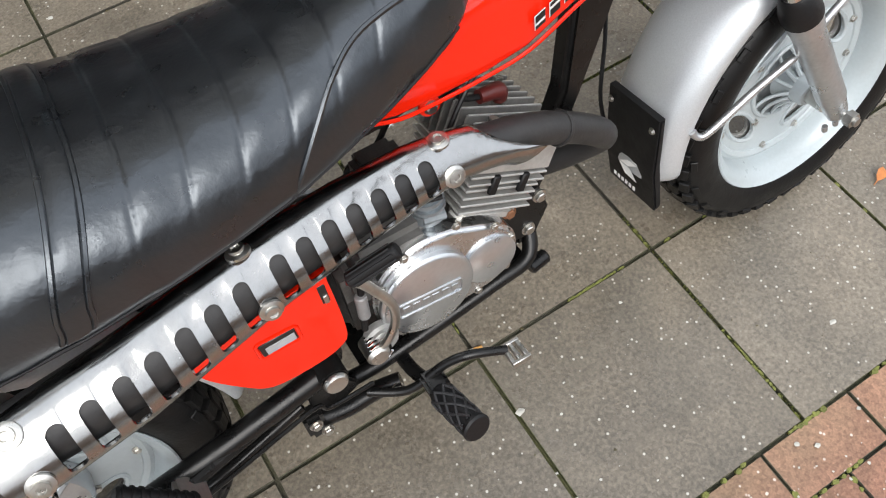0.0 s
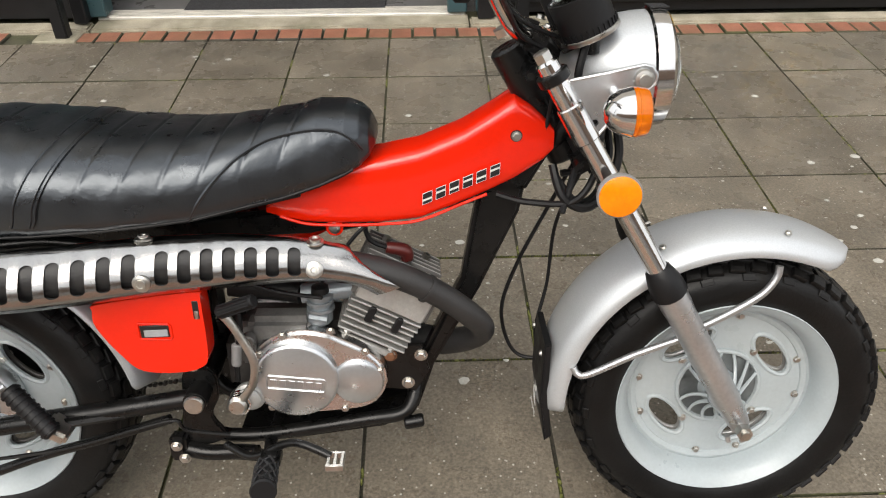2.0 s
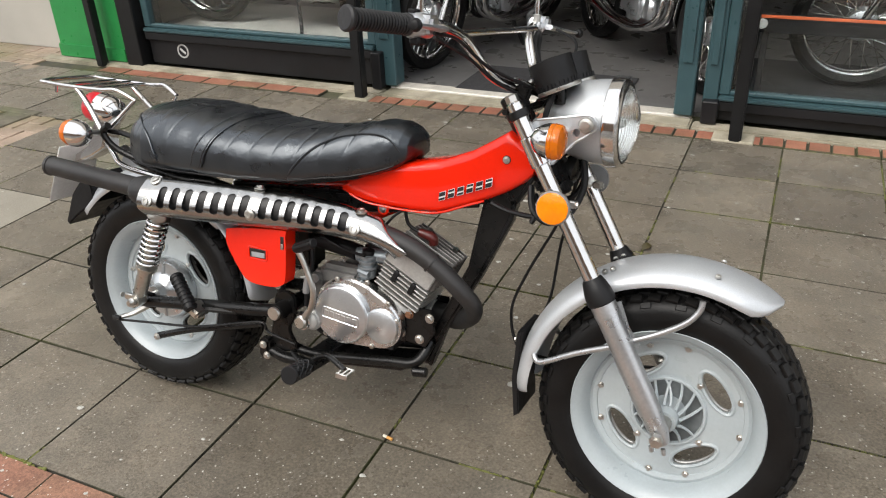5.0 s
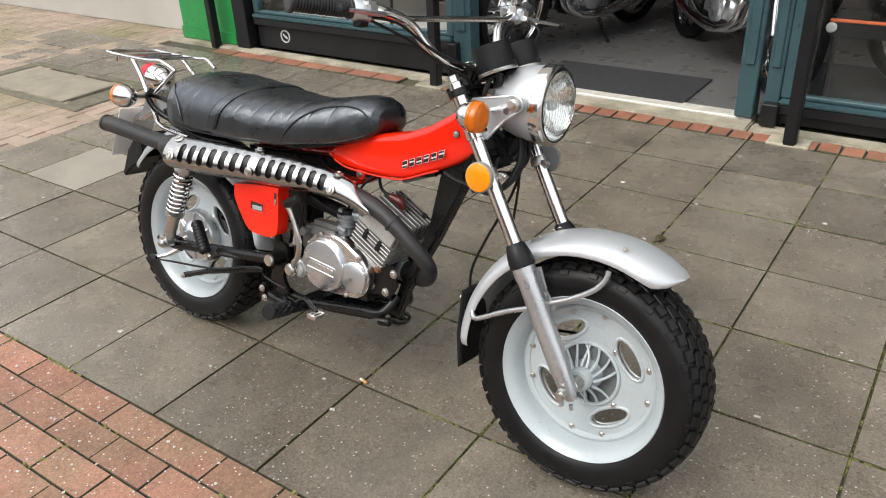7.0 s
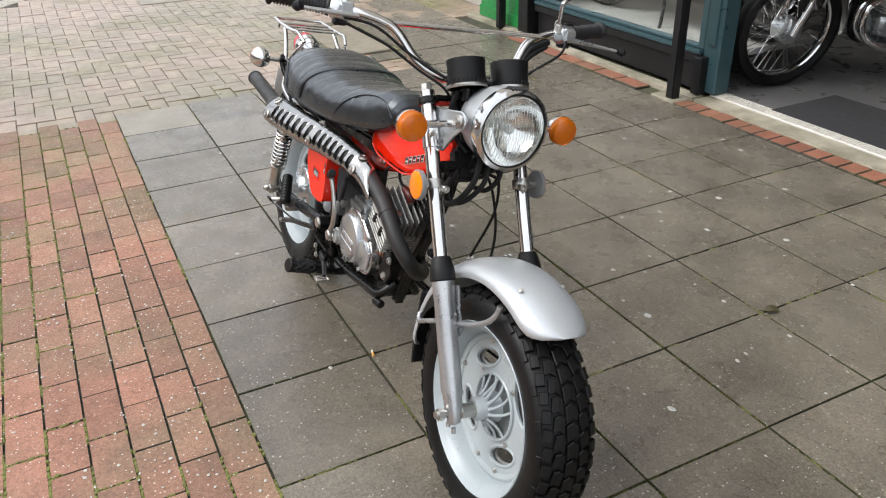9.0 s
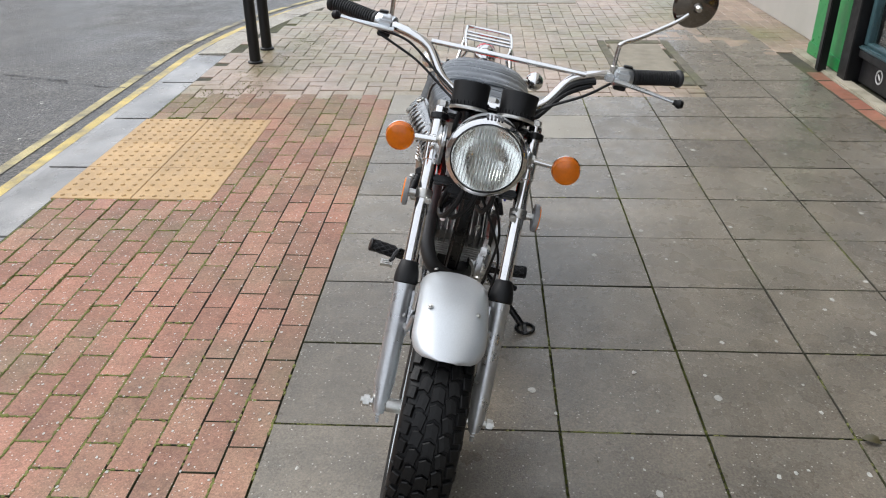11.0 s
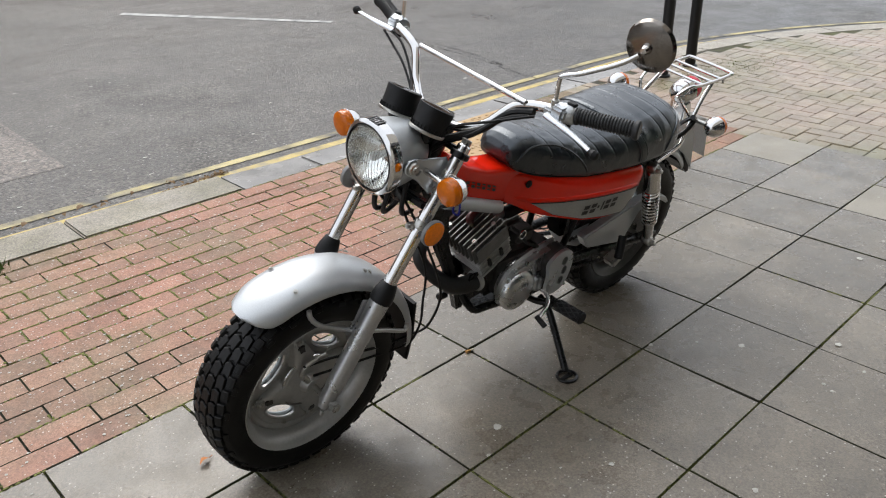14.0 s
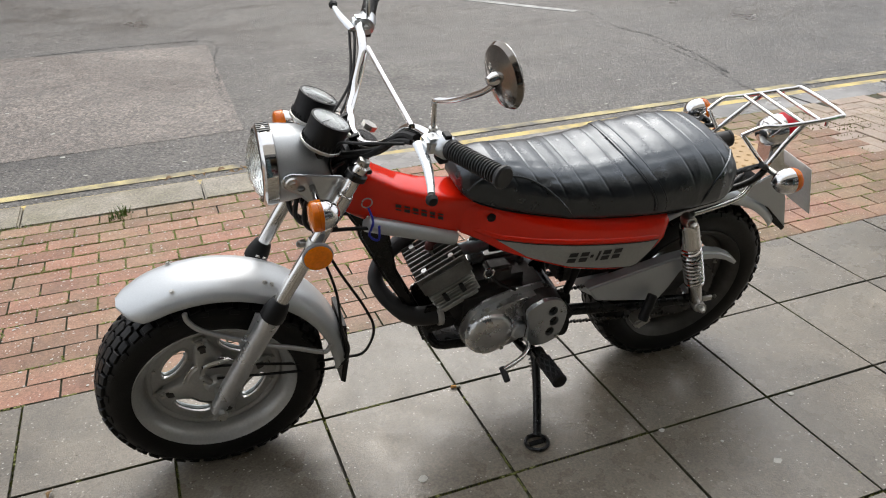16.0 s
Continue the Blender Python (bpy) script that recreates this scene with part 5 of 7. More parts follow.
for k in range(61):
    w = -0.12 + (math.pi + 0.24) * k / 60
    loop = []
    for off, lift in BAND:
        q = seat_point(-0.425 + off + 0.05 * math.sin(max(w, 0)), w)
        loop.append(q + (q - Vector((q.x, 0, 0.7))).normalized() * (lift + 0.0012))
    loops.append(loop)
bm = loft(bmesh.new(), loops)
P("strap", bm, "leather", seat, "black seat strap")
bm = bmesh.new()
for s in SIDE:
    tube(bm, [on_seat(x, seat_size(x)[1] + 0.004, s) for x in np.linspace(-0.655, 0.03, 40)], 0.003, 6, smooth=False)
P("seat_trim", bm, "soft_rubber", seat)
P("seat_pan", plate([(-0.66, 0.622), (-0.66, 0.64), (-0.2, 0.66), (-0.05, 0.69), (-0.05, 0.675), (-0.2, 0.64)], -0.085, 0.085, 0.002), "frame_paint", seat)

# -- frame --
tube_r = 0.015
main = P("frame", plate([(0.3, 0.66), (0.34, 0.73), (0.3, 0.79), (0.22, 0.69), (-0.08, 0.63), (-0.45, 0.6), (-0.45, 0.57), (-0.05, 0.585), (0.18, 0.64)], -0.022, 0.022, 0.008, 3), "frame_paint", label="black tubular steel frame with a gusseted down tube")
P("down_tube", plate([(0.302, 0.69), (0.222, 0.655), (0.196, 0.5), (0.122, 0.335), (0.095, 0.24), (0.12, 0.235), (0.15, 0.33), (0.228, 0.48), (0.29, 0.62)], -0.019, 0.019, 0.008, 3), "frame_paint", main, "black pressed down tube")
for s in SIDE:
    P("cradle_tube", tubed([(0.118, s * 0.02, 0.3), (0.11, s * 0.045, 0.272), (0.09, s * 0.058, 0.254), (0.032, s * 0.06, 0.245), (-0.15, s * 0.06, 0.215), (-0.24, s * 0.062, 0.222), (-0.275, s * 0.07, 0.27), (-0.262, s * 0.07, 0.34)], 0.0125, 10), "frame_paint", main)
    P("rear_tube", tubed([(-0.26, s * 0.07, 0.34), (-0.28, s * 0.08, 0.45), (-0.3, s * 0.09, 0.57), (-0.42, s * 0.1, 0.612), (-0.53, s * 0.115, 0.615), (-0.66, s * 0.1, 0.63), (-0.74, s * 0.08, 0.655)], 0.011, 10), "frame_paint", main)
    P("pivot_plate", plate(rounded([(-0.272, 0.362), (-0.225, 0.365), (-0.218, 0.315), (-0.235, 0.27), (-0.215, 0.225), (-0.275, 0.205), (-0.29, 0.235), (-0.282, 0.3)], 4), s * 0.07, s * 0.082, 0.003), "frame_paint", main)
    P("loop_bar", tubed([(-0.66, s * 0.11, 0.64), (-0.73, s * 0.12, 0.665), (-0.76, s * 0.125, 0.7), (-0.735, s * 0.13, 0.72)], 0.0085, 10), "frame_paint", main)
bm = plate([(0.062, 0.39), (0.128, 0.392), (0.142, 0.34), (0.118, 0.298), (0.05, 0.305), (0.04, 0.33)], -0.052, -0.046, 0.002)
bracket = P("engine_bracket", bm, "frame_paint", main, "black engine mounting plate")
for (x, z), m in zip(((0.075, 0.372), (0.127, 0.372), (0.057, 0.322), (0.104, 0.316)), ("rust", "zinc", "zinc", "zinc")):
    bolt((x, -0.052, z), (0, -1, 0), 0.0085, M[m], bracket)
P("engine_bracket", plate([(0.062, 0.39), (0.128, 0.392), (0.142, 0.34), (0.118, 0.298), (0.05, 0.305), (0.04, 0.33)], 0.046, 0.052, 0.002), "frame_paint", main)
P("cross_tube", rod((0.0, -0.03, 0.603), (0.215, -0.024, 0.648), 0.0075, 10), "frame_paint", main)
bm = rod((0.285, 0.055, 0.69), (0.062, 0.05, 0.6), 0.019, 20, 0.003)
P("tool_tube", bm, "silver", main, "silver tube under the cowl")

# swinging arm and rear shocks
bm = tubed([(-0.235, -0.098, 0.325), (-0.4, -0.108, 0.303), (-0.66, -0.115, 0.268)], 0.0165, 12, smooth=False)
tube(bm, [(-0.235, 0.098, 0.325), (-0.4, 0.105, 0.303), (-0.66, 0.11, 0.268)], 0.0165, 12, smooth=False)
tube(bm, [(-0.247, -0.122, 0.327), (-0.247, 0.122, 0.327)], 0.02, 14, smooth=False)
for s in SIDE:
    box(bm, (-0.668, s * 0.116, 0.272), (0.075, 0.012, 0.045), 0.004, None, 2)
swing = P("swinging_arm", bm, "frame_paint", label="black swinging arm")
P("pivot_cap", turned([(0.017, 0), (0.017, 0.004), (0.015, 0.007), (0, 0.0075)], (-0.247, -0.124, 0.327), (0, -1, 0), 24), "zinc", swing)
for s in SIDE:
    P("chain_adjuster", boxed((-0.7, s * 0.126, 0.272), (0.05, 0.01, 0.018), 0.003), "zinc", swing)
    bolt((-0.735, s * 0.126, 0.272), (-1, 0, 0), 0.005, M["zinc"], swing)
for s in SIDE:
    a, b = Vector((-0.535, s * 0.152, 0.602)), Vector((-0.652, s * 0.152, 0.285))
    way = (b - a).normalized()
    d = (b - a).length
    shock = P("rear_shock", lathe(bmesh.new(), [(0.0, 0.005), (0.021, 0.008), (0.026, 0.02), (0.026, 0.075), (0.0285, 0.08), (0.0285, 0.088), (0.014, 0.09), (0.014, d - 0.11), (0.027, d - 0.105), (0.027, d - 0.098), (0.0195, d - 0.095), (0.017, d - 0.02), (0.01, d - 0.01)], axis_pose(a, way), 22), "zinc" if s < 0 else "chrome", label="rear shock absorber with an exposed chrome spring")
    coil = []
    side = way.orthogonal().normalized()
    up_ = way.cross(side)
    for k in range(150):
        w = 2 * math.pi * 9.5 * k / 149
        coil.append(a + way * (0.09 + (d - 0.2) * k / 149) + 0.024 * (math.cos(w) * side + math.sin(w) * up_))
    P("spring", tube(bmesh.new(), coil, 0.0042, 7, smooth=False), "chrome", shock)
    for q in (a, b):
        bm = turned([(0.0155, -0.015), (0.0165, -0.012), (0.0165, 0.012), (0.0155, 0.015)], q, (0, 1, 0), 18)
        lathe(bm, [(0.011, 0.015), (0.011, 0.024), (0.008, 0.027), (0.006, 0.034)], axis_pose(q, (0, s, 0)), 10)
        P("eye", bm, "zinc", shock)

# -- engine --
AX, FW = Vector((0.454, 0, 0.891)), Vector((0.891, 0, -0.454))
TURN = Matrix((FW, Vector((0, 1, 0)), AX)).transposed()
CYL = Vector((0.066, 0.0, 0.455))
bm = boxed((-0.06, 0.0, 0.345), (0.235, 0.125, 0.17), 0.03, None, 3)
box(bm, (-0.16, 0.02, 0.345), (0.1, 0.15, 0.13), 0.025, None, 3)
box(bm, CYL - AX * 0.085, (0.105, 0.105, 0.1), 0.012, TURN, 2)
engine = P("engine", bm, "cast_dark", label="air-cooled single cylinder engine with polished covers")
P("cylinder", boxed(CYL, (0.08, 0.088, 0.12), 0.012, TURN, 2), "cast_dark", engine, "grey cast finned cylinder")
for k in range(6):
    grow = 0.004 if k > 3 else 0.0
    P("fin", boxed(CYL + AX * (-0.046 + 0.0118 * k), (0.122 + grow, 0.142 + 2 * grow, 0.0038), 0.0012, TURN), "cast", engine, smooth=False)
M["cast_head"] = material("charcoal cast cylinder head", (0.15, 0.148, 0.142), 0.5, metal=0.4, vary=0.2, scale=20, bump=0.4, bump_scale=260)
head = P("cylinder_head", boxed(CYL + AX * 0.04, (0.112, 0.13, 0.05), 0.008, TURN), "cast_head", engine, "charcoal finned cylinder head")
for s in SIDE:
    # paler cast colour on the right panel paints in its reflected light
    P("side_panel", boxed(CYL + AX * 0.046 + Vector((0, s * 0.0745, 0)), (0.122, 0.005, 0.052), 0.008, TURN, 2), "cast" if s < 0 else "cast_head", head)
for k in range(9):
    y = -0.066 + 0.0165 * k
    tall = 0.066 - 0.002 * abs(k - 4)
    fin = P("head_fin", boxed(CYL + AX * 0.05 + Vector((0, y, 0)), (0.136, 0.0036, tall), 0.0012, TURN), "cast_head", head, smooth=False)
    # thin paler strip along the top of each fin
    P("worn_edge", boxed(CYL + AX * (0.05 + tall / 2) + Vector((0, y, 0)), (0.13, 0.0024, 0.0012), 0.0004, TURN), "cast", fin, smooth=False)
for dx, y in ((-0.038, -0.05), (0.038, -0.05), (-0.038, 0.05), (0.038, 0.05)):
    P("head_nut", rod(CYL + FW * dx + AX * 0.058 + Vector((0, y, 0)), CYL + FW * dx + AX * 0.086 + Vector((0, y, 0)), 0.0075, 6), "zinc", head)
for s in SIDE:
    for dx in (-0.022, 0.026):
        P("fin_damper", boxed(CYL + FW * dx + AX * (0.0 if s < 0 else -0.01) + Vector((0, s * 0.074, 0)), (0.012, 0.008, 0.03), 0.002, TURN), "soft_rubber", engine)
bm = rod(CYL + AX * 0.06 + Vector((0, -0.005, 0)), CYL + AX * 0.092 + Vector((0, -0.005, 0)), 0.009, 6)
P("spark_plug", bm, "zinc", engine)
plug = CYL + AX * 0.088 + Vector((0, -0.005, 0))
P("plug_cap", tubed([plug, plug + Vector((-0.004, -0.004, 0.016)), plug + Vector((-0.034, -0.008, 0.024))], [0.011, 0.012, 0.0095], 12), "plug_red", engine, "dark red spark plug cap")
P("plug_lead", tubed([plug + Vector((-0.03, -0.008, 0.023)), plug + Vector((-0.06, -0.012, 0.04)), (0.04, -0.02, 0.61), (0.06, -0.02, 0.64)], 0.0042, 8), "soft_rubber", engine)


case = rounded([(-0.15, 0.305), (-0.158, 0.35), (-0.15, 0.392), (-0.122, 0.422), (-0.075, 0.438), (-0.03, 0.432), (0.0, 0.418), (0.04, 0.395), (0.066, 0.362), (0.064, 0.318), (0.035, 0.287), (-0.02, 0.277), (-0.08, 0.274), (-0.128, 0.282)], 5)
cover = P("right_cover", plate(case, -0.082, -0.05, 0.006, 3), "alloy_case", engine, "polished right engine cover", angle=30)
P("round_cover", turned([(0.071, 0.0), (0.0715, 0.01), (0.069, 0.0135), (0.065, 0.015), (0, 0.016)], (-0.083, -0.08, 0.348), (0, -1, 0), 56), "alloy", cover, "round polished clutch cover")
P("small_cover", turned([(0.043, 0.0), (0.042, 0.008), (0.036, 0.0115), (0, 0.013)], (0.02, -0.078, 0.34), (0, -1, 0), 36), "alloy", cover)
for x, z in ((-0.14, 0.395), (-0.1, 0.43), (-0.02, 0.438), (0.035, 0.398), (0.058, 0.36), (0.045, 0.305), (-0.005, 0.284), (-0.13, 0.288)):
    bolt((x, -0.081, z), (0, -1, 0), 0.0052, M["zinc"], cover, "screw")
tip = Matrix.Rotation(radians(6), 3, "Y")
bm = tube(bmesh.new(), [Vector((-0.082, -0.0962, 0.345)) + tip @ Vector((0.049 * a, 0, 0.0125 * b)) for a, b in ((-1, -0.7), (-0.95, -1), (0.95, -1), (1, -0.7), (1, 0.7), (0.95, 1), (-0.95, 1), (-1, 0.7))], 0.0013, 6, closed=True, smooth=False)
for k in range(6):
    box(bm, Vector((-0.082, -0.0963, 0.345)) + tip @ Vector((-0.0375 + 0.015 * k, 0, 0)), (0.0105, 0.0012, 0.011), 0.0003, tip)
P("raised_mark", bm, "alloy", cover, "raised row of plain bars", smooth=False)

P("crankcase_top", merge(boxed((-0.105, -0.045, 0.43), (0.11, 0.05, 0.05), 0.012, None, 2), boxed((-0.16, -0.05, 0.4), (0.05, 0.045, 0.07), 0.012, None, 2), rod((-0.155, -0.075, 0.425), (-0.155, -0.095, 0.425), 0.012, 14, 0.002)), "cast_head", engine, "dull cast crankcase top")
bm = turned([(0.024, 0.0), (0.026, 0.004), (0.026, 0.012), (0.021, 0.015), (0.021, 0.02), (0.016, 0.024), (0, 0.025)], (-0.163, -0.082, 0.318), (0, -1, 0), 24)
P("shaft_seal", bm, "cast", cover, "ribbed kick start shaft housing")
P("return_spring", tube(bmesh.new(), [(-0.176 + 0.017 * math.cos(w), -0.088 - 0.0011 * w, 0.316 + 0.017 * math.sin(w)) for w in np.arange(60) * 0.42], 0.0022, 6, smooth=False), "chrome", cover)
P("cylinder_base", boxed(CYL - AX * 0.068, (0.104, 0.116, 0.014), 0.003, TURN), "cast", engine)
for dx in (-0.04, 0.042):
    P("base_nut", rod(CYL - AX * 0.062 + FW * dx + Vector((0, -0.05, 0)), CYL - AX * 0.048 + FW * dx + Vector((0, -0.05, 0)), 0.0065, 6), "zinc", engine)
left_case = rounded([(0.04, 0.285), (0.043, 0.335), (0.012, 0.385), (-0.05, 0.412), (-0.12, 0.424), (-0.185, 0.425), (-0.2, 0.39), (-0.17, 0.33), (-0.16, 0.275), (-0.11, 0.232), (-0.05, 0.226), (0.005, 0.247)], 5)
lcover = P("left_cover", plate(left_case, 0.06, 0.106, 0.02, 4), "alloy_case", engine, "polished left engine cover", angle=30)
P("magneto_cover", turned([(0.069, 0.0), (0.0675, 0.01), (0.063, 0.018), (0.054, 0.0235), (0.034, 0.0275), (0, 0.0285)], (-0.032, 0.098, 0.305), (0, 1, 0), 44), "alloy_case", lcover)
P("shaft_cover", turned([(0.026, 0), (0.025, 0.02), (0.02, 0.025), (0, 0.026)], (-0.115, 0.098, 0.3), (0, 1, 0), 28), "alloy", lcover)
spr = rounded([(-0.12, 0.385), (-0.175, 0.412), (-0.222, 0.392), (-0.235, 0.34), (-0.218, 0.275), (-0.17, 0.255), (-0.13, 0.275), (-0.128, 0.33)], 4)
bm = holed(spr, [ring_loop(-0.193, 0.37, 0.013, 0.016, 18), ring_loop(-0.2, 0.333, 0.013, 0.016, 18), ring_loop(-0.192, 0.298, 0.013, 0.015, 18)], 0.128, 0.14)
P("sprocket_cover", bm, "alloy", lcover, "alloy sprocket cover with three holes", smooth=False)
P("sprocket_cover_rim", plate(spr, 0.08, 0.127, 0.002), "cast_dark", lcover)
for x, z in ((0.02, 0.355), (-0.02, 0.385), (0.025, 0.275), (-0.075, 0.235), (-0.13, 0.37), (-0.215, 0.275)):
    bolt((x, 0.1 if x > -0.2 else 0.14, z), (0, 1, 0), 0.005, M["zinc"], lcover, "screw")

# carburettor and intake
M["zinc_alloy"] = material("blue-grey carburettor alloy", (0.26, 0.29, 0.31), 0.45, metal=0.6, vary=0.2, scale=30, bump=0.3)
bm = rod((-0.04, -0.045, 0.45), (-0.037, -0.05, 0.495), 0.018, 18, 0.004)
for z in (0.462, 0.476, 0.488):
    lathe(bm, [(0.0235, 0), (0.0235, 0.005)], Matrix.Translation((-0.0385, -0.047, z)), 18)
tube(bm, [(-0.07, -0.04, 0.487), (0.03, -0.03, 0.492)], 0.017, 14, smooth=False)
tube(bm, [(-0.055, -0.06, 0.455), (-0.025, -0.065, 0.452)], 0.008, 8, smooth=False)
carb = P("carburettor", bm, "zinc_alloy", label="small grey carburettor")
P("bowl", turned([(0.022, 0), (0.022, 0.016), (0.017, 0.022), (0.006, 0.024)], (-0.041, -0.046, 0.458), (0, 0, -1), 18), "zinc_alloy", carb)
P("cap", turned([(0.015, 0), (0.014, 0.01), (0.005, 0.014)], (-0.037, -0.05, 0.495), (0, 0, 1), 16), "soft_rubber", carb)
P("intake_hose", tubed([(-0.07, -0.035, 0.487), (-0.1, -0.03, 0.49), (-0.19, -0.03, 0.5)], 0.02, 14), "soft_rubber", carb)

# air box on the right
box_line = rounded([(-0.376, 0.51), (-0.37, 0.52), (-0.29, 0.533), (-0.208, 0.541), (-0.207, 0.53), (-0.208, 0.43), (-0.222, 0.405), (-0.26, 0.396), (-0.315, 0.4), (-0.345, 0.43), (-0.375, 0.48)], 4)
airbox = P("air_box", plate(box_line, -0.134, -0.095, 0.012, 3), "red", label="orange-red air box cover", angle=30)
# both recesses are shallow black boxes, their inner shade put into the colour
P("label_recess", boxed((-0.285, -0.1335, 0.473), (0.045, 0.004, 0.022), 0.001, Matrix.Rotation(radians(-2), 3, "Y")), "black_mark", airbox)
P("label_rim", tube(bmesh.new(), [(-0.285 + 0.0255 * a, -0.1342, 0.473 + 0.014 * b - 0.001 * a) for a, b in ((-1, -0.75), (-0.9, -1), (0.9, -1), (1, -0.75), (1, 0.75), (0.9, 1), (-0.9, 1), (-1, 0.75))], 0.0024, 8, closed=True, smooth=False), "red", airbox)
P("label_plate", boxed((-0.283, -0.1358, 0.4705), (0.037, 0.002, 0.012), 0.0005, Matrix.Rotation(radians(-2), 3, "Y")), "dial", airbox, "pale label card")
P("recess", boxed((-0.2165, -0.1328, 0.51), (0.012, 0.004, 0.034), 0.003), "black_mark", airbox)
P("catch", boxed((-0.216, -0.1356, 0.502), (0.006, 0.003, 0.014), 0.001), "zinc", airbox)
bolt((-0.24, -0.12, 0.398), (0, -1, 0), 0.0065, M["zinc"], airbox)

# exhaust: header, silencer, perforated shield
pipe = [(0.08, 0.04, 0.352), (0.125, 0.038, 0.35), (0.165, 0.024, 0.354), (0.2, -0.006, 0.374), (0.225, -0.036, 0.402), (0.231, -0.06, 0.431), (0.209, -0.078, 0.465), (0.166, -0.085, 0.502), (0.115, -0.088, 0.533), (0.06, -0.09, 0.554), (-0.03, -0.094, 0.574)]
exhaust = P("exhaust", tubed(pipe, [0.026, 0.0265, 0.0255, 0.0225, 0.0205, 0.02, 0.0205, 0.021, 0.0215, 0.0225, 0.025], 18, steps=7), "exhaust", label="matt black high-level exhaust with a slotted chrome heat shield")
P("collar", turned([(0.03, -0.008), (0.032, -0.004), (0.032, 0.004), (0.03, 0.008)], (0.09, 0.04, 0.351), (0.98, 0, -0.05), 20), "cast", exhaust)
P("joint_ring", turned([(0.0235, -0.003), (0.0242, 0.0), (0.0235, 0.003)], (0.14, -0.0865, 0.518), (0.8, 0.12, -0.55), 20), "exhaust", exhaust)
body_line = [(-0.02, -0.092, 0.575), (-0.1, -0.099, 0.581), (-0.25, -0.12, 0.585), (-0.42, -0.162, 0.586), (-0.56, -0.18, 0.588), (-0.6, -0.182, 0.59)]
P("silencer", tubed(body_line, [0.0255, 0.032, 0.037, 0.039, 0.038, 0.03], 20), "exhaust", exhaust, "matt black silencer body")
bm = tubed([(-0.58, -0.18, 0.592), (-0.7, -0.177, 0.597), (-0.82, -0.174, 0.602), (-0.895, -0.174, 0.605)], 0.024, 20)
lathe(bm, [(0.0255, 0), (0.0255, 0.008), (0.018, 0.009), (0.018, -0.03)], axis_pose((-0.89, -0.174, 0.605), (-1, 0, 0.03)), 20)
P("tail_pipe", bm, "exhaust", exhaust, "matt black tail pipe")


def shield_mid(x):
    """Axis of the shield at x: y, z and radius."""
    at = [-0.545, -0.42, -0.26, -0.16, -0.07, -0.022, 0.02, 0.07, 0.1]
    return [float(np.interp(x, at, c)) for c in ((-0.184, -0.163, -0.121, -0.106, -0.096, -0.091, -0.09, -0.0905, -0.0915), (0.578, 0.58, 0.58, 0.58, 0.577, 0.571, 0.563, 0.5525, 0.5415), (0.046, 0.047, 0.0455, 0.0425, 0.037, 0.0325, 0.031, 0.03, 0.029))]


def shield_at(x, deg):
    """A point of the shield's flattened face at x and an angle round the pipe, and its outward direction."""
    y, z, r = shield_mid(x)
    b, lean = math.radians(deg - 36), math.radians(36)
    f, g = math.copysign(abs(math.cos(b)) ** 0.55, math.cos(b)), math.copysign(abs(math.sin(b)) ** 0.9, math.sin(b))
    out, up = Vector((0, -math.cos(lean), math.sin(lean))), Vector((0, math.sin(lean), math.cos(lean)))
    n = out * math.cos(b) ** 3 + up * math.sin(b) ** 3
    return Vector((x, y, z)) + r * 0.97 * (out * f + up * g), n.normalized()


def shield_skin():
    """A half tube with round-ended slots: columns along x, rows round the pipe."""
    slots = [-0.4905 + 0.033 * k for k in range(7)] + [-0.248 + 0.0314 * k for k in range(7)]
    W = 0.0094
    xs = set()
    for c in slots:
        xs |= {round(c + W * math.sin(q * math.pi / 10), 5) for q in range(-5, 6)}
    xs |= {round(v, 5) for v in np.linspace(-0.545, 0.1, 38) if all(abs(v - c) > W + 0.001 for c in slots)}
    xs = sorted(xs)
    rows = [-54, -42, -32, -23, "bottom", 10, 22, 34, "top", 66, 78, 90, 99, 108, 118]
    bm = bmesh.new()
    grid = {}
    for i, x in enumerate(xs):
        y, z, r = shield_mid(x)
        near = min(slots, key=lambda c: abs(c - x))
        o = min(abs(x - near), W)
        bulge = math.degrees(math.sqrt(max(W * W - o * o, 0)) / r)
        front = float(np.interp(x, [-0.02, 0.092], [0, 26]))
        for j, a in enumerate(rows):
            a = 40 + bulge if a == "top" else -7 - bulge if a == "bottom" else a
            a = math.radians(a)
            tail = 0.012 * math.cos(a * 0.75) if i == 0 else 0.0
            grid[i, j] = bm.verts.new((x - tail * 0.6 - (0.0 if x < 0.02 else (x - 0.02) / 0.08 * 0.078 * abs(math.sin((a + 0.1) * 0.62))), *shield_at(x, math.degrees(a))[0].yz))
    lo, hi = rows.index("bottom"), rows.index("top")
    for i in range(len(xs) - 1):
        mid = (xs[i] + xs[i + 1]) / 2
        slot = min(abs(mid - c) for c in slots) < W
        for j in range(len(rows) - 1):
            if not (slot and lo <= j < hi):
                bm.faces.new((grid[i, j], grid[i + 1, j], grid[i + 1, j + 1], grid[i, j + 1]))
    bmesh.ops.delete(bm, geom=[v for v in bm.verts if not v.link_faces], context="VERTS")
    bmesh.ops.recalc_face_normals(bm, faces=bm.faces[:])
    bmesh.ops.solidify(bm, geom=bm.faces[:], thickness=0.003)
    return bm


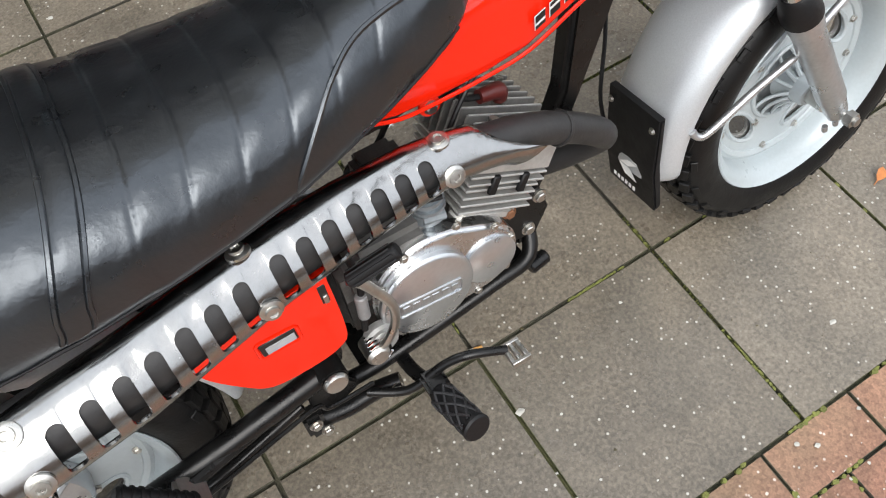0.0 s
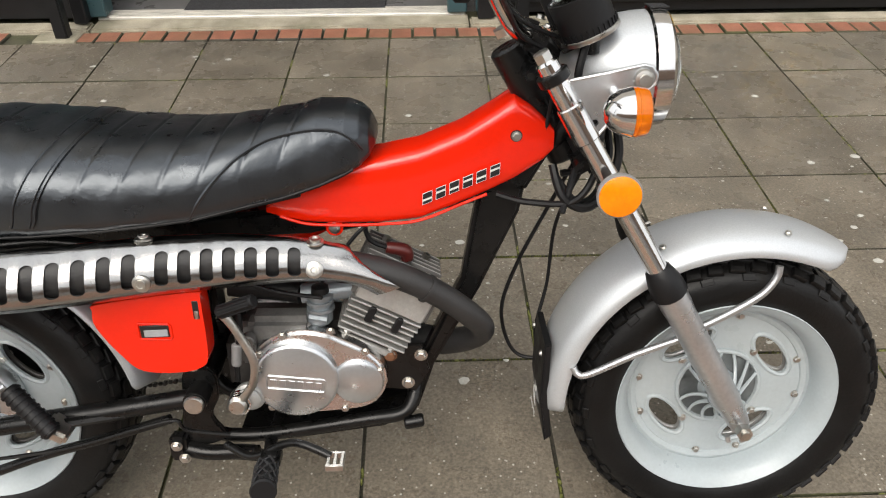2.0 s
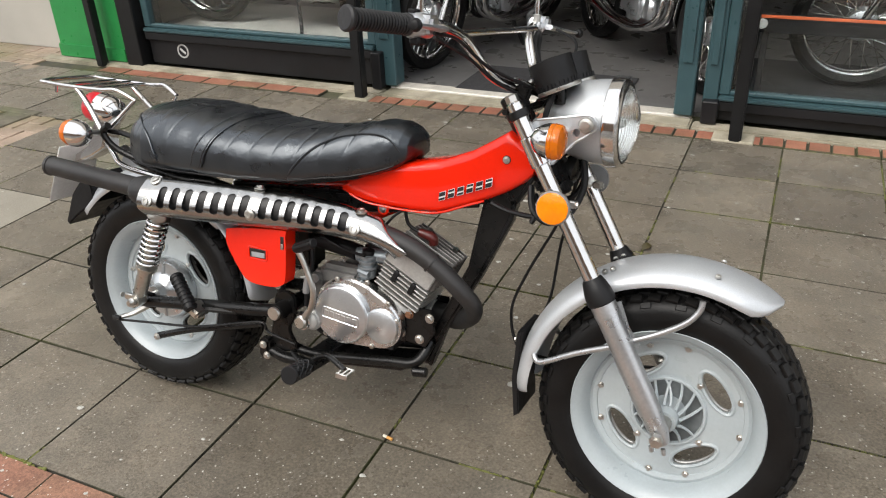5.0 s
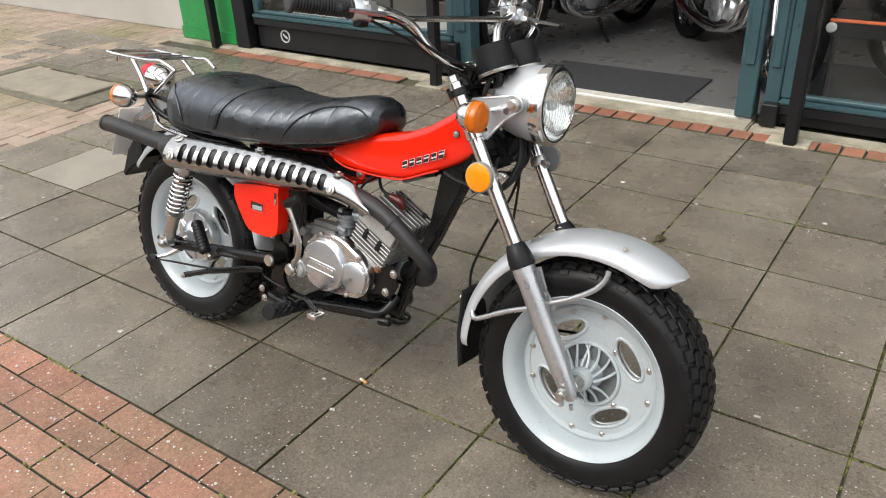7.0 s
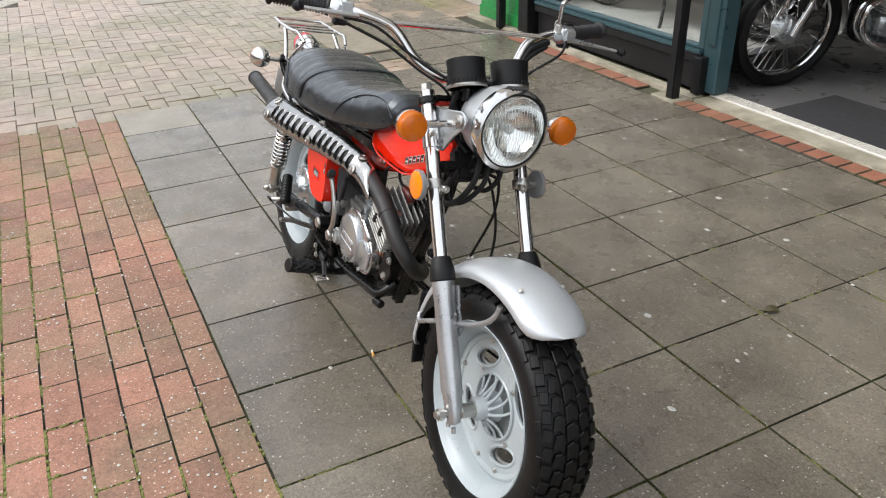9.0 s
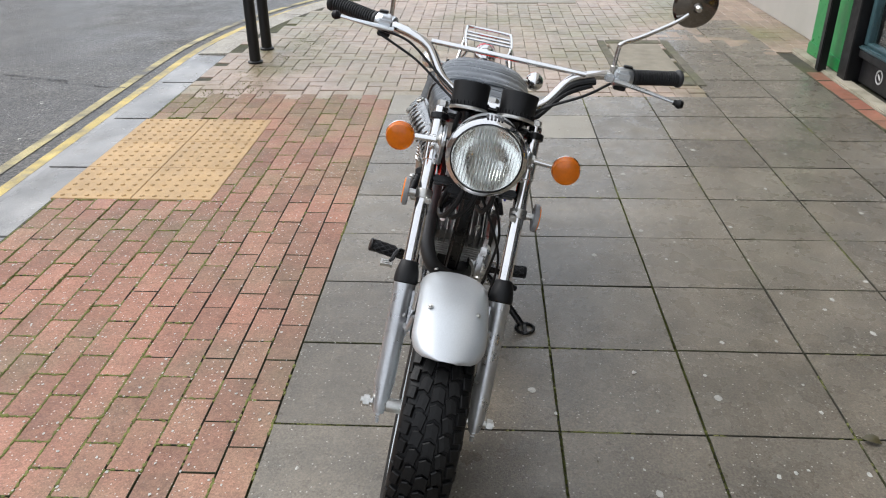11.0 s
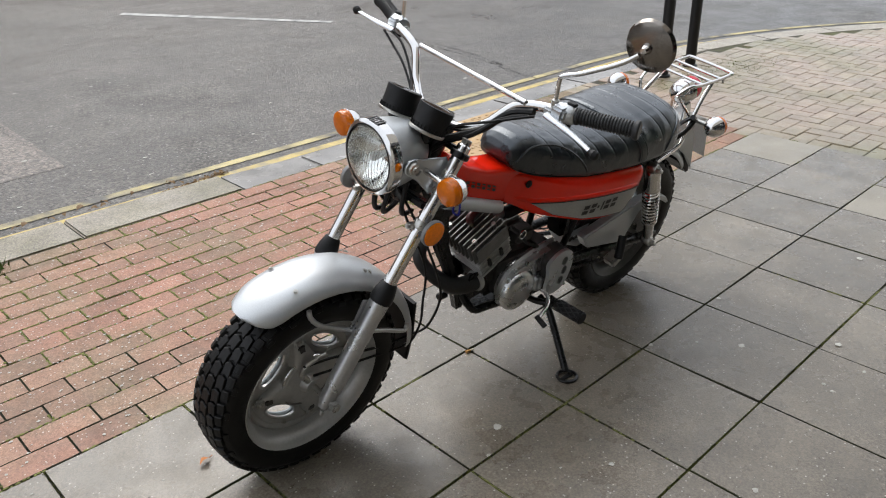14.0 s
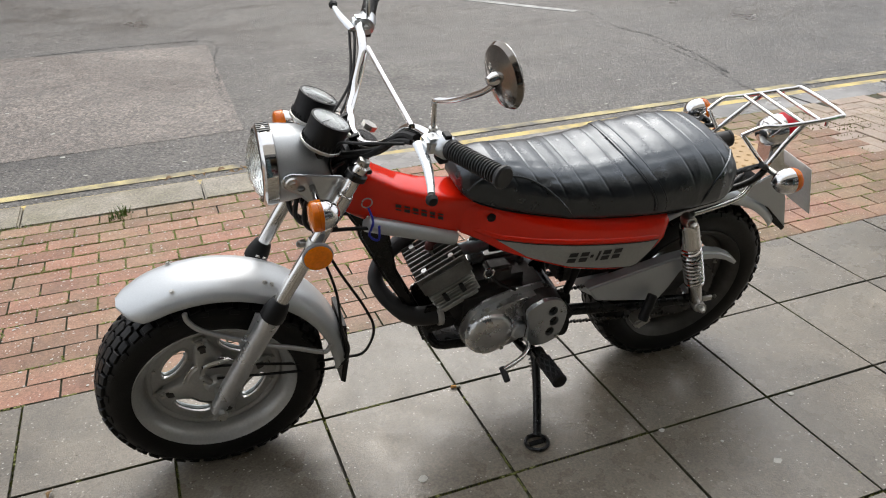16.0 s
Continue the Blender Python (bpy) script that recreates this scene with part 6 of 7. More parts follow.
M["shield"] = material("polished stainless shield", (0.35, 0.35, 0.345), 0.2, metal=1.0, vary=0.08, scale=24, grain=0.03, bump=0.04, bump_scale=50, rough_vary=0.08)
shield = P("heat_shield", shield_skin(), "shield", exhaust, "slotted chrome heat shield", angle=45)
for x, deg in ((-0.524, 72), (-0.524, 2), (-0.277, 88), (-0.275, -6), (-0.03, 82), (-0.03, 2)):
    q, n = shield_at(x, deg)
    P("screw", lathe(bmesh.new(), [(0.0135, -0.002), (0.0135, 0.001), (0.01, 0.003), (0.0085, 0.003), (0.0085, 0.0065), (0.005, 0.0068), (0.004, 0.0045), (0, 0.0045)], axis_pose(q + n * 0.001, n), 18), "zinc", shield)

# -- rear end --
rear_guard = P("rear_mudguard", loft(bmesh.new(), fender_loops(RA, 0.335, 0.075, radians(146), radians(40), 36)), "silver", label="silver rear mudguard under the seat", angle=60)
bm = loft(bmesh.new(), fender_loops(RA, 0.324, 0.07, radians(52), radians(5), 20, drop=0.022))
P("battery_box", boxed((-0.33, 0.045, 0.465), (0.2, 0.07, 0.13), 0.012, None, 2), "frame_paint", label="black battery box behind the side panel")
P("front_section", bm, "silver", rear_guard, "silver inner mudguard between wheel and air box", angle=60)
bm = plate([(-0.88, 0.535), (-0.905, 0.56), (-0.955, 0.5), (-0.985, 0.42), (-0.978, 0.41), (-0.93, 0.45), (-0.87, 0.49)], -0.072, 0.06, 0.004)
P("rear_flap", bm, "soft_rubber", rear_guard, "black rubber rear flap")
# left side of the tail as a silver plate, its sheen put into the colour
bm = plate([(-0.74, 0.606), (-0.805, 0.618), (-0.858, 0.64), (-0.9, 0.6), (-0.93, 0.54), (-0.967, 0.436), (-0.88, 0.52), (-0.81, 0.563)], 0.066, 0.074, 0.003)
P("tail_cheek", bm, "silver", rear_guard)
plate_ob = P("number_plate", boxed((-1.018, 0.0, 0.545), (0.004, 0.14, 0.172), 0.002, Matrix.Rotation(radians(20), 3, "Y")), "white_mark", label="blank pale number plate seen from behind")
# rack of chrome tube
rk = [(-0.7, 0.072, 0.778), (-0.75, 0.082, 0.8), (-0.8, 0.086, 0.797), (-0.9, 0.088, 0.796), (-0.985, 0.086, 0.798), (-1.012, 0.072, 0.8)]
loop = rk + [(x, -y, z) for x, y, z in reversed(rk)]
rack = P("luggage_rack", tubed(loop, 0.0058, 10, steps=6), "chrome", label="chrome tube luggage rack behind the seat")
for x in (-0.82, -0.875, -0.93):
    P("rail", rod((x, -0.086, 0.797), (x, 0.086, 0.797), 0.0046, 10), "chrome", rack)
for s in SIDE:
    P("strut", tubed([(-0.545, s * 0.15, 0.618), (-0.69, s * 0.132, 0.625), (-0.745, s * 0.115, 0.655), (-0.83, s * 0.094, 0.745), (-0.885, s * 0.086, 0.795)], 0.0072, 10), "chrome", rack)
    P("front_strut", rod((-0.702, s * 0.072, 0.779), (-0.77, s * 0.1, 0.7), 0.0055, 10), "chrome", rack)
    P("hook", rod((-0.955, s * 0.086, 0.798), (-0.957, s * 0.087, 0.777), 0.004, 8), "chrome", rack)
    stem = P("rear_indicator", rod((-0.765, s * 0.11, 0.7), (-0.768, s * 0.175, 0.703), 0.0075, 12), "zinc", label="round amber rear indicator with a chrome cup")
    c = Vector((-0.765, s * 0.195, 0.705))
    P("cup", turned([(0.0, -0.036), (0.014, -0.032), (0.026, -0.02), (0.032, -0.004), (0.0335, 0.01), (0.031, 0.012)], c, (-1, 0, 0), 28), "chrome", stem)
    P("lens", turned([(0.0325, 0.009), (0.0325, 0.022), (0.03, 0.03), (0.02, 0.035), (0, 0.036)], c, (-1, 0, 0), 28), "amber", stem)
    P("grab_bar", tubed([(-0.63, s * 0.12, 0.69), (-0.7, s * 0.115, 0.702), (-0.77, s * 0.11, 0.702)], 0.007, 8), "frame_paint", rack)
c = Vector((-0.88, 0.0, 0.73))
tail = P("tail_lamp", turned([(0.0, -0.055), (0.02, -0.05), (0.036, -0.035), (0.042, -0.01), (0.043, 0.012), (0.04, 0.014)], c, (-1, 0, 0.12), 32), "chrome", label="round tail lamp with a red lens and chrome body")
P("lens", turned([(0.041, 0.012), (0.041, 0.04), (0.037, 0.05), (0.022, 0.056), (0, 0.058)], c, (-1, 0, 0.12), 32), "red_lens", tail)
bm = plate([(-0.86, 0.695), (-0.9, 0.7), (-0.93, 0.63), (-0.98, 0.6), (-0.99, 0.57), (-0.92, 0.6), (-0.87, 0.63)], -0.03, 0.03, 0.006)
P("bracket", bm, "chrome", tail)

# chain, guard, lower left side
guard = plate([(-0.302, 0.397), (-0.312, 0.404), (-0.43, 0.424), (-0.55, 0.444), (-0.6, 0.448), (-0.66, 0.445), (-0.72, 0.43), (-0.76, 0.407), (-0.784, 0.382), (-0.778, 0.374), (-0.74, 0.398), (-0.7, 0.412), (-0.65, 0.418), (-0.612, 0.413), (-0.59, 0.39), (-0.565, 0.34), (-0.54, 0.305), (-0.525, 0.303), (-0.435, 0.325), (-0.342, 0.348), (-0.33, 0.356)], 0.085, 0.12, 0.005, 3)
P("chain_guard", guard, "silver", label="satin silver chain guard", angle=25)
bm = bmesh.new()
for k in range(46):
    t = k / 45
    for z in (np.interp(t, [0, 1], [0.262, 0.186]), np.interp(t, [0, 1], [0.375, 0.362])):
        box(bm, (-0.2 - 0.45 * t, 0.074, float(z)), (0.008, 0.012 if k % 2 else 0.007, 0.008), 0.002)
tagged(P("chain", bm, "cast_dark", label="oily drive chain"), kind="stuff")

# foot rests, levers, stands
def foot_peg(a, b, name, label):
    a, b = Vector(a), Vector(b)
    way, d = (b - a).normalized(), (b - a).length
    side = way.orthogonal().normalized()
    bm = lathe(bmesh.new(), [(0.0145, 0.0), (0.018, 0.006), (0.018, d - 0.006), (0.0205, d - 0.005), (0.0215, d), (0.019, d + 0.003), (0, d + 0.003)], axis_pose(a, way), 18)
    peg = P(name, bm, "soft_rubber", label=label)
    bm = bmesh.new()
    for hand in (-1, 1):
        for k in range(7):
            pts = []
            for q in range(9):
                w = 2 * math.pi * k / 7 + hand * q * 0.3
                pts.append(a + way * (0.008 + (d - 0.016) * q / 8) + 0.0185 * (Matrix.Rotation(w, 3, way) @ side))
            tube(bm, pts, 0.0022, 5, smooth=False)
    tagged(P("diamond_ribs", bm, "pale_rubber", peg), kind="stuff")
    return peg


peg = foot_peg((-0.128, -0.165, 0.235), (-0.1165, -0.249, 0.2525), "foot_rest", "black diamond-ribbed rubber foot rest")
P("hinge", boxed((-0.125, -0.148, 0.234), (0.034, 0.04, 0.022), 0.005, None, 2), "frame_paint", peg)
peg = foot_peg((-0.165, 0.165, 0.232), (-0.17, 0.262, 0.238), "foot_rest", "black diamond-ribbed rubber foot rest")
P("hinge", boxed((-0.165, 0.148, 0.23), (0.034, 0.04, 0.022), 0.005, None, 2), "frame_paint", peg)
P("peg_bar", tubed([(-0.125, -0.15, 0.228), (-0.14, -0.08, 0.21), (-0.14, 0.08, 0.21), (-0.165, 0.15, 0.225)], 0.011, 10), "frame_paint")
bm = tubed([(-0.212, -0.1, 0.225), (-0.16, -0.13, 0.222), (-0.105, -0.145, 0.258), (-0.07, -0.16, 0.272), (-0.02, -0.175, 0.258)], 0.0068, 10)
brake = P("brake_pedal", bm, "frame_paint", label="black brake pedal with a steel pad")
bm = bmesh.new()
for dx in (-0.011, 0.0, 0.011):
    box(bm, (-0.012 + dx, -0.185, 0.256), (0.006, 0.034, 0.01), 0.001)
for dy in (-0.016, 0.016):
    box(bm, (-0.012, -0.185 + dy, 0.256), (0.03, 0.005, 0.012), 0.001)
P("pad", bm, "zinc", brake)
bm = tubed([(-0.2, -0.108, 0.252), (-0.268, -0.12, 0.272), (-0.283, -0.123, 0.294), (-0.343, -0.125, 0.281), (-0.484, -0.125, 0.238), (-0.66, -0.125, 0.21), (-0.777, -0.125, 0.192)], 0.0034, 8)
lathe(bm, [(0.006, 0), (0.006, 0.025)], axis_pose((-0.745, -0.13, 0.204), (-1, 0, 0)), 8)
P("brake_rod", bm, "frame_paint", brake)
torque = P("torque_arm", tubed([(-0.632, -0.11, 0.172), (-0.526, -0.11, 0.213), (-0.414, -0.108, 0.247), (-0.3, -0.1, 0.28)], [0.0095, 0.0085, 0.0085, 0.0085], 10), "frame_paint", label="black brake torque arm")
bolt((-0.628, -0.12, 0.174), (0, -1, 0), 0.007, M["zinc"], torque)
bm = rod((0.095, -0.062, 0.236), (0.13, -0.058, 0.24), 0.012, 14, 0.003)
P("stop_lug", bm, "frame_paint", label="black lug at the foot of the down tube")
bm = tubed([(-0.173, -0.1, 0.316), (-0.165, -0.115, 0.335), (-0.146, -0.118, 0.367), (-0.142, -0.12, 0.41), (-0.16, -0.122, 0.46), (-0.172, -0.124, 0.486), (-0.182, -0.125, 0.5)], [0.009, 0.0078, 0.0075, 0.007, 0.007, 0.0075, 0.008], 10, flat=0.8)
kick = P("kick_starter", bm, "zinc", label="folding steel kick starter")
P("boss", turned([(0.017, 0), (0.017, 0.03), (0.013, 0.035), (0, 0.035)], (-0.18, -0.085, 0.315), (0, -1, 0), 18), "zinc", kick)
bm = rod((-0.184, -0.128, 0.502), (-0.122, -0.146, 0.532), 0.0105, 16, 0.002)
pedal = P("pedal", bm, "soft_rubber", kick)
bm = bmesh.new()
for k in range(8):
    a = 2 * math.pi * k / 8
    way = Vector((0.075, -0.022, 0.04)).normalized()
    o = (Matrix.Rotation(a, 3, way) @ way.orthogonal().normalized()) * 0.0107
    tube(bm, [Vector((-0.18, -0.1292, 0.504)) + o, Vector((-0.127, -0.1445, 0.5296)) + o], 0.0016, 5)
tagged(P("pedal_ribs", bm, "soft_rubber", kick), kind="stuff")
bm = rod((-0.535, -0.14, 0.372), (-0.465, -0.165, 0.302), 0.0155, 16, 0.003)
pil = P("pillion_rest", bm, "soft_rubber", label="ribbed rubber pillion foot rest folded up")
bm = bmesh.new()
for k in range(9):
    t = 0.08 + 0.84 * k / 8
    q = Vector((-0.535, -0.14, 0.372)).lerp(Vector((-0.465, -0.165, 0.302)), t)
    lathe(bm, [(0.0175, -0.002), (0.0175, 0.002)], axis_pose(q, (0.07, -0.025, -0.07)), 14)
tagged(P("rubber_ribs", bm, "soft_rubber", pil), kind="stuff")
P("hinge", boxed((-0.468, -0.14, 0.294), (0.04, 0.05, 0.022), 0.005, Matrix.Rotation(radians(30), 3, "Y"), 2), "zinc", pil)
bm = rod((-0.5, 0.14, 0.35), (-0.465, 0.165, 0.285), 0.0145, 14, 0.003)
pil = P("pillion_rest", bm, "soft_rubber", label="ribbed rubber pillion foot rest folded up")
P("hinge", boxed((-0.475, 0.14, 0.27), (0.05, 0.045, 0.03), 0.006, Matrix.Rotation(radians(30), 3, "Y"), 2), "zinc", pil)
P("prop", tubed([(-0.37, -0.112, 0.3), (-0.47, -0.13, 0.295)], 0.009, 8), "frame_paint")
bm = tubed([(-0.13, 0.12, 0.275), (-0.128, 0.15, 0.272), (-0.095, 0.18, 0.268), (-0.05, 0.195, 0.262), (-0.035, 0.2, 0.262)], 0.006, 10)
shift = P("gear_lever", bm, "chrome", label="chrome gear lever with a rubber toe piece")
P("toe_piece", rod((-0.035, 0.19, 0.262), (-0.037, 0.228, 0.245), 0.0085, 12, 0.002), "soft_rubber", shift)
SF = Vector((-0.108, 0.303, 0.065))
bm = tubed([(-0.162, 0.1, 0.22), (-0.16, 0.145, 0.2), (-0.142, 0.21, 0.142), (-0.115, 0.288, 0.074)], 0.0115, 12)
stand = P("side_stand", bm, "frame_paint", label="black side stand with a ring foot")
bm = tube(bmesh.new(), [SF + Vector((0.03 * math.cos(w), 0.03 * math.sin(w) * 0.98, 0.03 * math.sin(w) * 0.2)) for w in np.arange(24) * math.pi / 12], 0.0052, 8, closed=True, smooth=False)
box(bm, SF, (0.045, 0.014, 0.006), 0.002)
P("foot", bm, "frame_paint", stand)
bm = bmesh.new()
coil = [Vector((-0.15 + 0.006 * math.cos(k * 0.9), 0.13 + 0.0009 * k, 0.21 - 0.0011 * k + 0.006 * math.sin(k * 0.9))) for k in range(70)]
P("stand_spring", tube(bm, coil, 0.0016, 5, smooth=False), "zinc", stand)
bm = tubed([(-0.3, -0.085, 0.21), (-0.25, -0.09, 0.2), (-0.2, -0.09, 0.2), (-0.16, -0.1, 0.205)], 0.014, 10)
box(bm, (-0.296, -0.09, 0.215), (0.03, 0.03, 0.05), 0.006, None, 2)
P("centre_bracket", bm, "frame_paint")
for x, z in ((-0.296, 0.226), (-0.285, 0.2), (-0.17, 0.205)):
    bolt((x, -0.105, z), (0, -1, 0), 0.0075, M["zinc"], bike, "bracket_bolt")
bm = plate([(0.1, 0.248), (0.06, 0.225), (-0.1, 0.2), (-0.2, 0.205), (-0.2, 0.212), (-0.1, 0.208), (0.05, 0.236)], -0.055, 0.055, 0.002)
P("skid_plate", bm, "frame_paint", label="black skid plate under the engine")

# cables and hoses
def cable(points, r=0.0032, label="", mat="soft_rubber"):
    return P("cable", tubed(points, r, 8, steps=8), mat, label=label)


cable([(0.265, 0.26, 1.008), (0.33, 0.2, 0.985), (0.35, 0.1, 0.93), (0.36, 0.06, 0.86), (0.33, 0.03, 0.76), (0.26, 0.02, 0.66)], label="black clutch cable")
cable([(0.232, 0.232, 0.998), (0.243, 0.175, 0.975), (0.274, 0.127, 0.92), (0.303, 0.085, 0.893), (0.345, 0.05, 0.87), (0.375, 0.03, 0.82)], 0.0085, "thick black wiring sheath along the handlebar")
cable([(0.238, 0.225, 0.988), (0.256, 0.165, 0.957), (0.29, 0.115, 0.905), (0.32, 0.07, 0.875), (0.36, 0.045, 0.84)], 0.006)
cable([(0.43, -0.02, 0.78), (0.44, -0.03, 0.72), (0.42, -0.05, 0.665), (0.385, -0.065, 0.645), (0.35, -0.065, 0.665), (0.335, -0.045, 0.71)], 0.007, "black wiring loom looped under the headlamp")
cable([(0.42, 0.01, 0.78), (0.432, 0.0, 0.71), (0.41, -0.03, 0.657), (0.375, -0.045, 0.648), (0.34, -0.03, 0.69)], 0.006)
cable([(0.41, 0.045, 0.78), (0.42, 0.045, 0.72), (0.4, 0.03, 0.68), (0.36, 0.02, 0.672)], 0.006)
cable([(0.37, -0.07, 0.9), (0.36, -0.075, 0.85), (0.372, -0.06, 0.8), (0.4, -0.04, 0.77)], 0.006)
P("coil_box", boxed((0.385, -0.035, 0.735), (0.04, 0.05, 0.075), 0.008, Matrix.Rotation(radians(-28), 3, "Y"), 2), "soft_rubber", label="black coil box between the fork legs")
cable([(0.222, -0.3, 1.0), (0.234, -0.25, 0.982), (0.248, -0.19, 0.958), (0.272, -0.125, 0.918), (0.312, -0.07, 0.885), (0.33, -0.045, 0.83), (0.32, -0.04, 0.75)])
cable([(0.216, -0.29, 1.006), (0.23, -0.22, 0.995), (0.262, -0.14, 0.945), (0.33, -0.06, 0.905), (0.36, -0.045, 0.895)])
cable([(0.42, 0.02, 0.76), (0.4, 0.06, 0.7), (0.36, 0.09, 0.6), (0.3, 0.09, 0.47), (0.275, 0.08, 0.38), (0.3, 0.07, 0.3), (0.36, 0.06, 0.29), (0.46, 0.06, 0.3), (0.6, 0.05, 0.33), (0.69, 0.05, 0.345)], 0.0036)
cable([(0.41, 0.0, 0.75), (0.4, 0.05, 0.67), (0.37, 0.1, 0.55), (0.36, 0.1, 0.43), (0.34, 0.08, 0.33), (0.37, 0.07, 0.27), (0.5, 0.06, 0.28), (0.66, 0.05, 0.3)], 0.0034)
cable([(0.37, -0.03, 0.78), (0.4, -0.06, 0.72), (0.37, -0.07, 0.66), (0.3, -0.05, 0.65), (0.25, -0.04, 0.66)], 0.0055)
cable([(0.38, -0.02, 0.72), (0.35, -0.07, 0.64), (0.37, -0.05, 0.7)], 0.005)
cable([(0.38, 0.07, 0.7), (0.3, 0.07, 0.69), (0.2, 0.06, 0.66)], 0.0045)
cable([(-0.037, -0.05, 0.505), (-0.015, -0.055, 0.54), (0.03, -0.05, 0.6), (0.08, -0.03, 0.63)], 0.0032)
cable([(-0.17, -0.08, 0.5), (-0.165, -0.09, 0.45), (-0.175, -0.095, 0.4), (-0.18, -0.09, 0.35)], 0.005)
P("connector", rod((-0.172, -0.096, 0.425), (-0.176, -0.098, 0.385), 0.0085, 10, 0.002), "grey_plastic", label="pale grey wiring connector")
cable([(-0.16, -0.06, 0.52), (-0.1, -0.06, 0.5), (-0.03, -0.08, 0.5)], 0.0035)
cable([(-0.02, 0.085, 0.5), (-0.05, 0.09, 0.46), (-0.09, 0.1, 0.44), (-0.1, 0.08, 0.42)], 0.0045)
bm = boxed((-0.06, 0.05, 0.47), (0.07, 0.05, 0.05), 0.01, None, 2)
P("oil_pump", bm, "cast_dark", label="dark oil pump beside the cylinder")
P("banjo_ring", tube(bmesh.new(), [(-0.02 + 0.013 * math.cos(w), 0.09, 0.5 + 0.013 * math.sin(w)) for w in np.arange(16) * math.pi / 8], 0.0025, 6, closed=True, smooth=False), "chrome")
P("horn", turned([(0.03, 0), (0.034, 0.01), (0.034, 0.022), (0.012, 0.03), (0, 0.03)], (0.39, 0.0, 0.745), (1, 0, -0.2), 24), "frame_paint", label="black horn below the headlamp")
P("wiring", tubed([(0.4, 0.03, 0.8), (0.36, 0.02, 0.76), (0.34, -0.02, 0.74), (0.37, -0.03, 0.79)], 0.012, 10), "soft_rubber", label="black wiring bundle behind the headlamp")
key_ring = P("key_strap", tubed([(0.283, 0.075, 0.745), (0.275, 0.082, 0.71), (0.285, 0.088, 0.68), (0.265, 0.09, 0.665), (0.262, 0.086, 0.7)], 0.0028, 6), "blue_tag", label="blue nylon strap hanging from the frame")
P("ring", tube(bmesh.new(), [(0.286 + 0.012 * math.cos(w), 0.073, 0.758 + 0.012 * math.sin(w)) for w in np.arange(14) * math.pi / 7], 0.0015, 5, closed=True, smooth=False), "zinc", key_ring)

# ---- shop front ----
M["riser"] = material("black painted stall riser", (0.008, 0.008, 0.009), 0.45, spec=0.35, vary=0.25, scale=6, bump=0.15)
M["teal"] = material("dark teal gloss paint", (0.035, 0.075, 0.085), 0.35, vary=0.12, scale=8, bump=0.08)
M["green"] = material("green gloss wall paint", (0.02, 0.22, 0.055), 0.35, vary=0.1, scale=9, bump=0.25, bump_scale=60)
M["wall"] = material("pale render", (0.4, 0.38, 0.34), 0.85, vary=0.1, scale=2, world_space=True, bump=0.3)
M["shop_floor"] = material("grey vinyl floor", (0.13, 0.127, 0.124), 0.32, vary=0.1, scale=3, world_space=True, bump=0.05)
M["mat"] = material("charcoal ribbed mat", (0.03, 0.03, 0.032), 0.9, vary=0.2, scale=25, grain=0.3, bump=0.8, bump_scale=300)
M["aluminium"] = material("scuffed aluminium threshold", (0.6, 0.58, 0.53), 0.55, metal=0.5, vary=0.1, bump=0.1)
M["dark_wall"] = material("dark shop wall", (0.3, 0.28, 0.25), 0.8, vary=0.2, scale=2, bump=0.1)
M["white_paint"] = material("white paint", (0.38, 0.37, 0.35), 0.6, vary=0.08, scale=3, bump=0.1)
M["grey_disc"] = material("pale grey plastic", (0.45, 0.45, 0.44), 0.5, vary=0.1, bump=0.05)


def clear_glass(name):
    m = bpy.data.materials.new(name)
    m.use_nodes = True
    b = m.node_tree.nodes["Principled BSDF"]
    socket(b, "Base Color", (0.92, 0.96, 0.95, 1)), socket(b, "Transmission Weight", 1.0), socket(b, "Roughness", 0.0), socket(b, "IOR", 1.45)
    return m


M["window_glass"] = clear_glass("window glass")
FRONT = 2.62

# brick band and concrete sill at the foot of the shop
band = empty("brick_band")
tagged(band, "row of red bricks along the shop front", "brick edging", kind="structure")
header_mesh = shared_mesh("band_brick", 0.094, 0.112, M["brick_red"], 0.03, 0.004)
stretch_mesh = shared_mesh("band_brick_long", 0.208, 0.112, M["brick_red"], 0.03, 0.004)
x = 3.1
while x > -3.3:
    long = x < -1.62
    gap = 0.5 < x < 0.66 or -1.62 < x < -1.4
    if not gap:
        ob = new("brick", stretch_mesh if long else header_mesh)
        ob.parent = band
        ob.matrix_basis = pose(x - (0.105 if long else 0.048), 2.462, rnd.uniform(-0.002, 0.004) + 0.002, rnd.uniform(-1, 1), rnd.uniform(-0.6, 0.6), rnd.uniform(-1, 1))
    x -= 0.214 if long else 0.1
for cx in (0.575, -1.47):
    part("mortar_pad", boxed((cx, 2.46, -0.005), (0.19, 0.12, 0.03), 0.006), M["concrete"], band)

sill = empty("shop_sill")
tagged(sill, "weathered concrete sill at the foot of the shop", "sill", kind="structure")
for x0, x1 in ((-4.05, -1.36), (-1.352, 0.36), (0.368, 3.4)):
    part("sill_stone", boxed(((x0 + x1) / 2, 2.575 + (0.03 if x0 == -1.352 else 0), -0.01), (x1 - x0, 0.1 + (0.06 if x0 == -1.352 else 0), 0.045), 0.008, segments=2), M["concrete"], sill)
bm = boxed((-0.5, 2.695, 0.008), (1.7, 0.1, 0.03), 0.004)
for k in range(5):
    box(bm, (-0.5, 2.66 + 0.018 * k, 0.024), (1.7, 0.007, 0.005))
part("threshold", bm, M["aluminium"], sill, "ribbed aluminium door threshold")


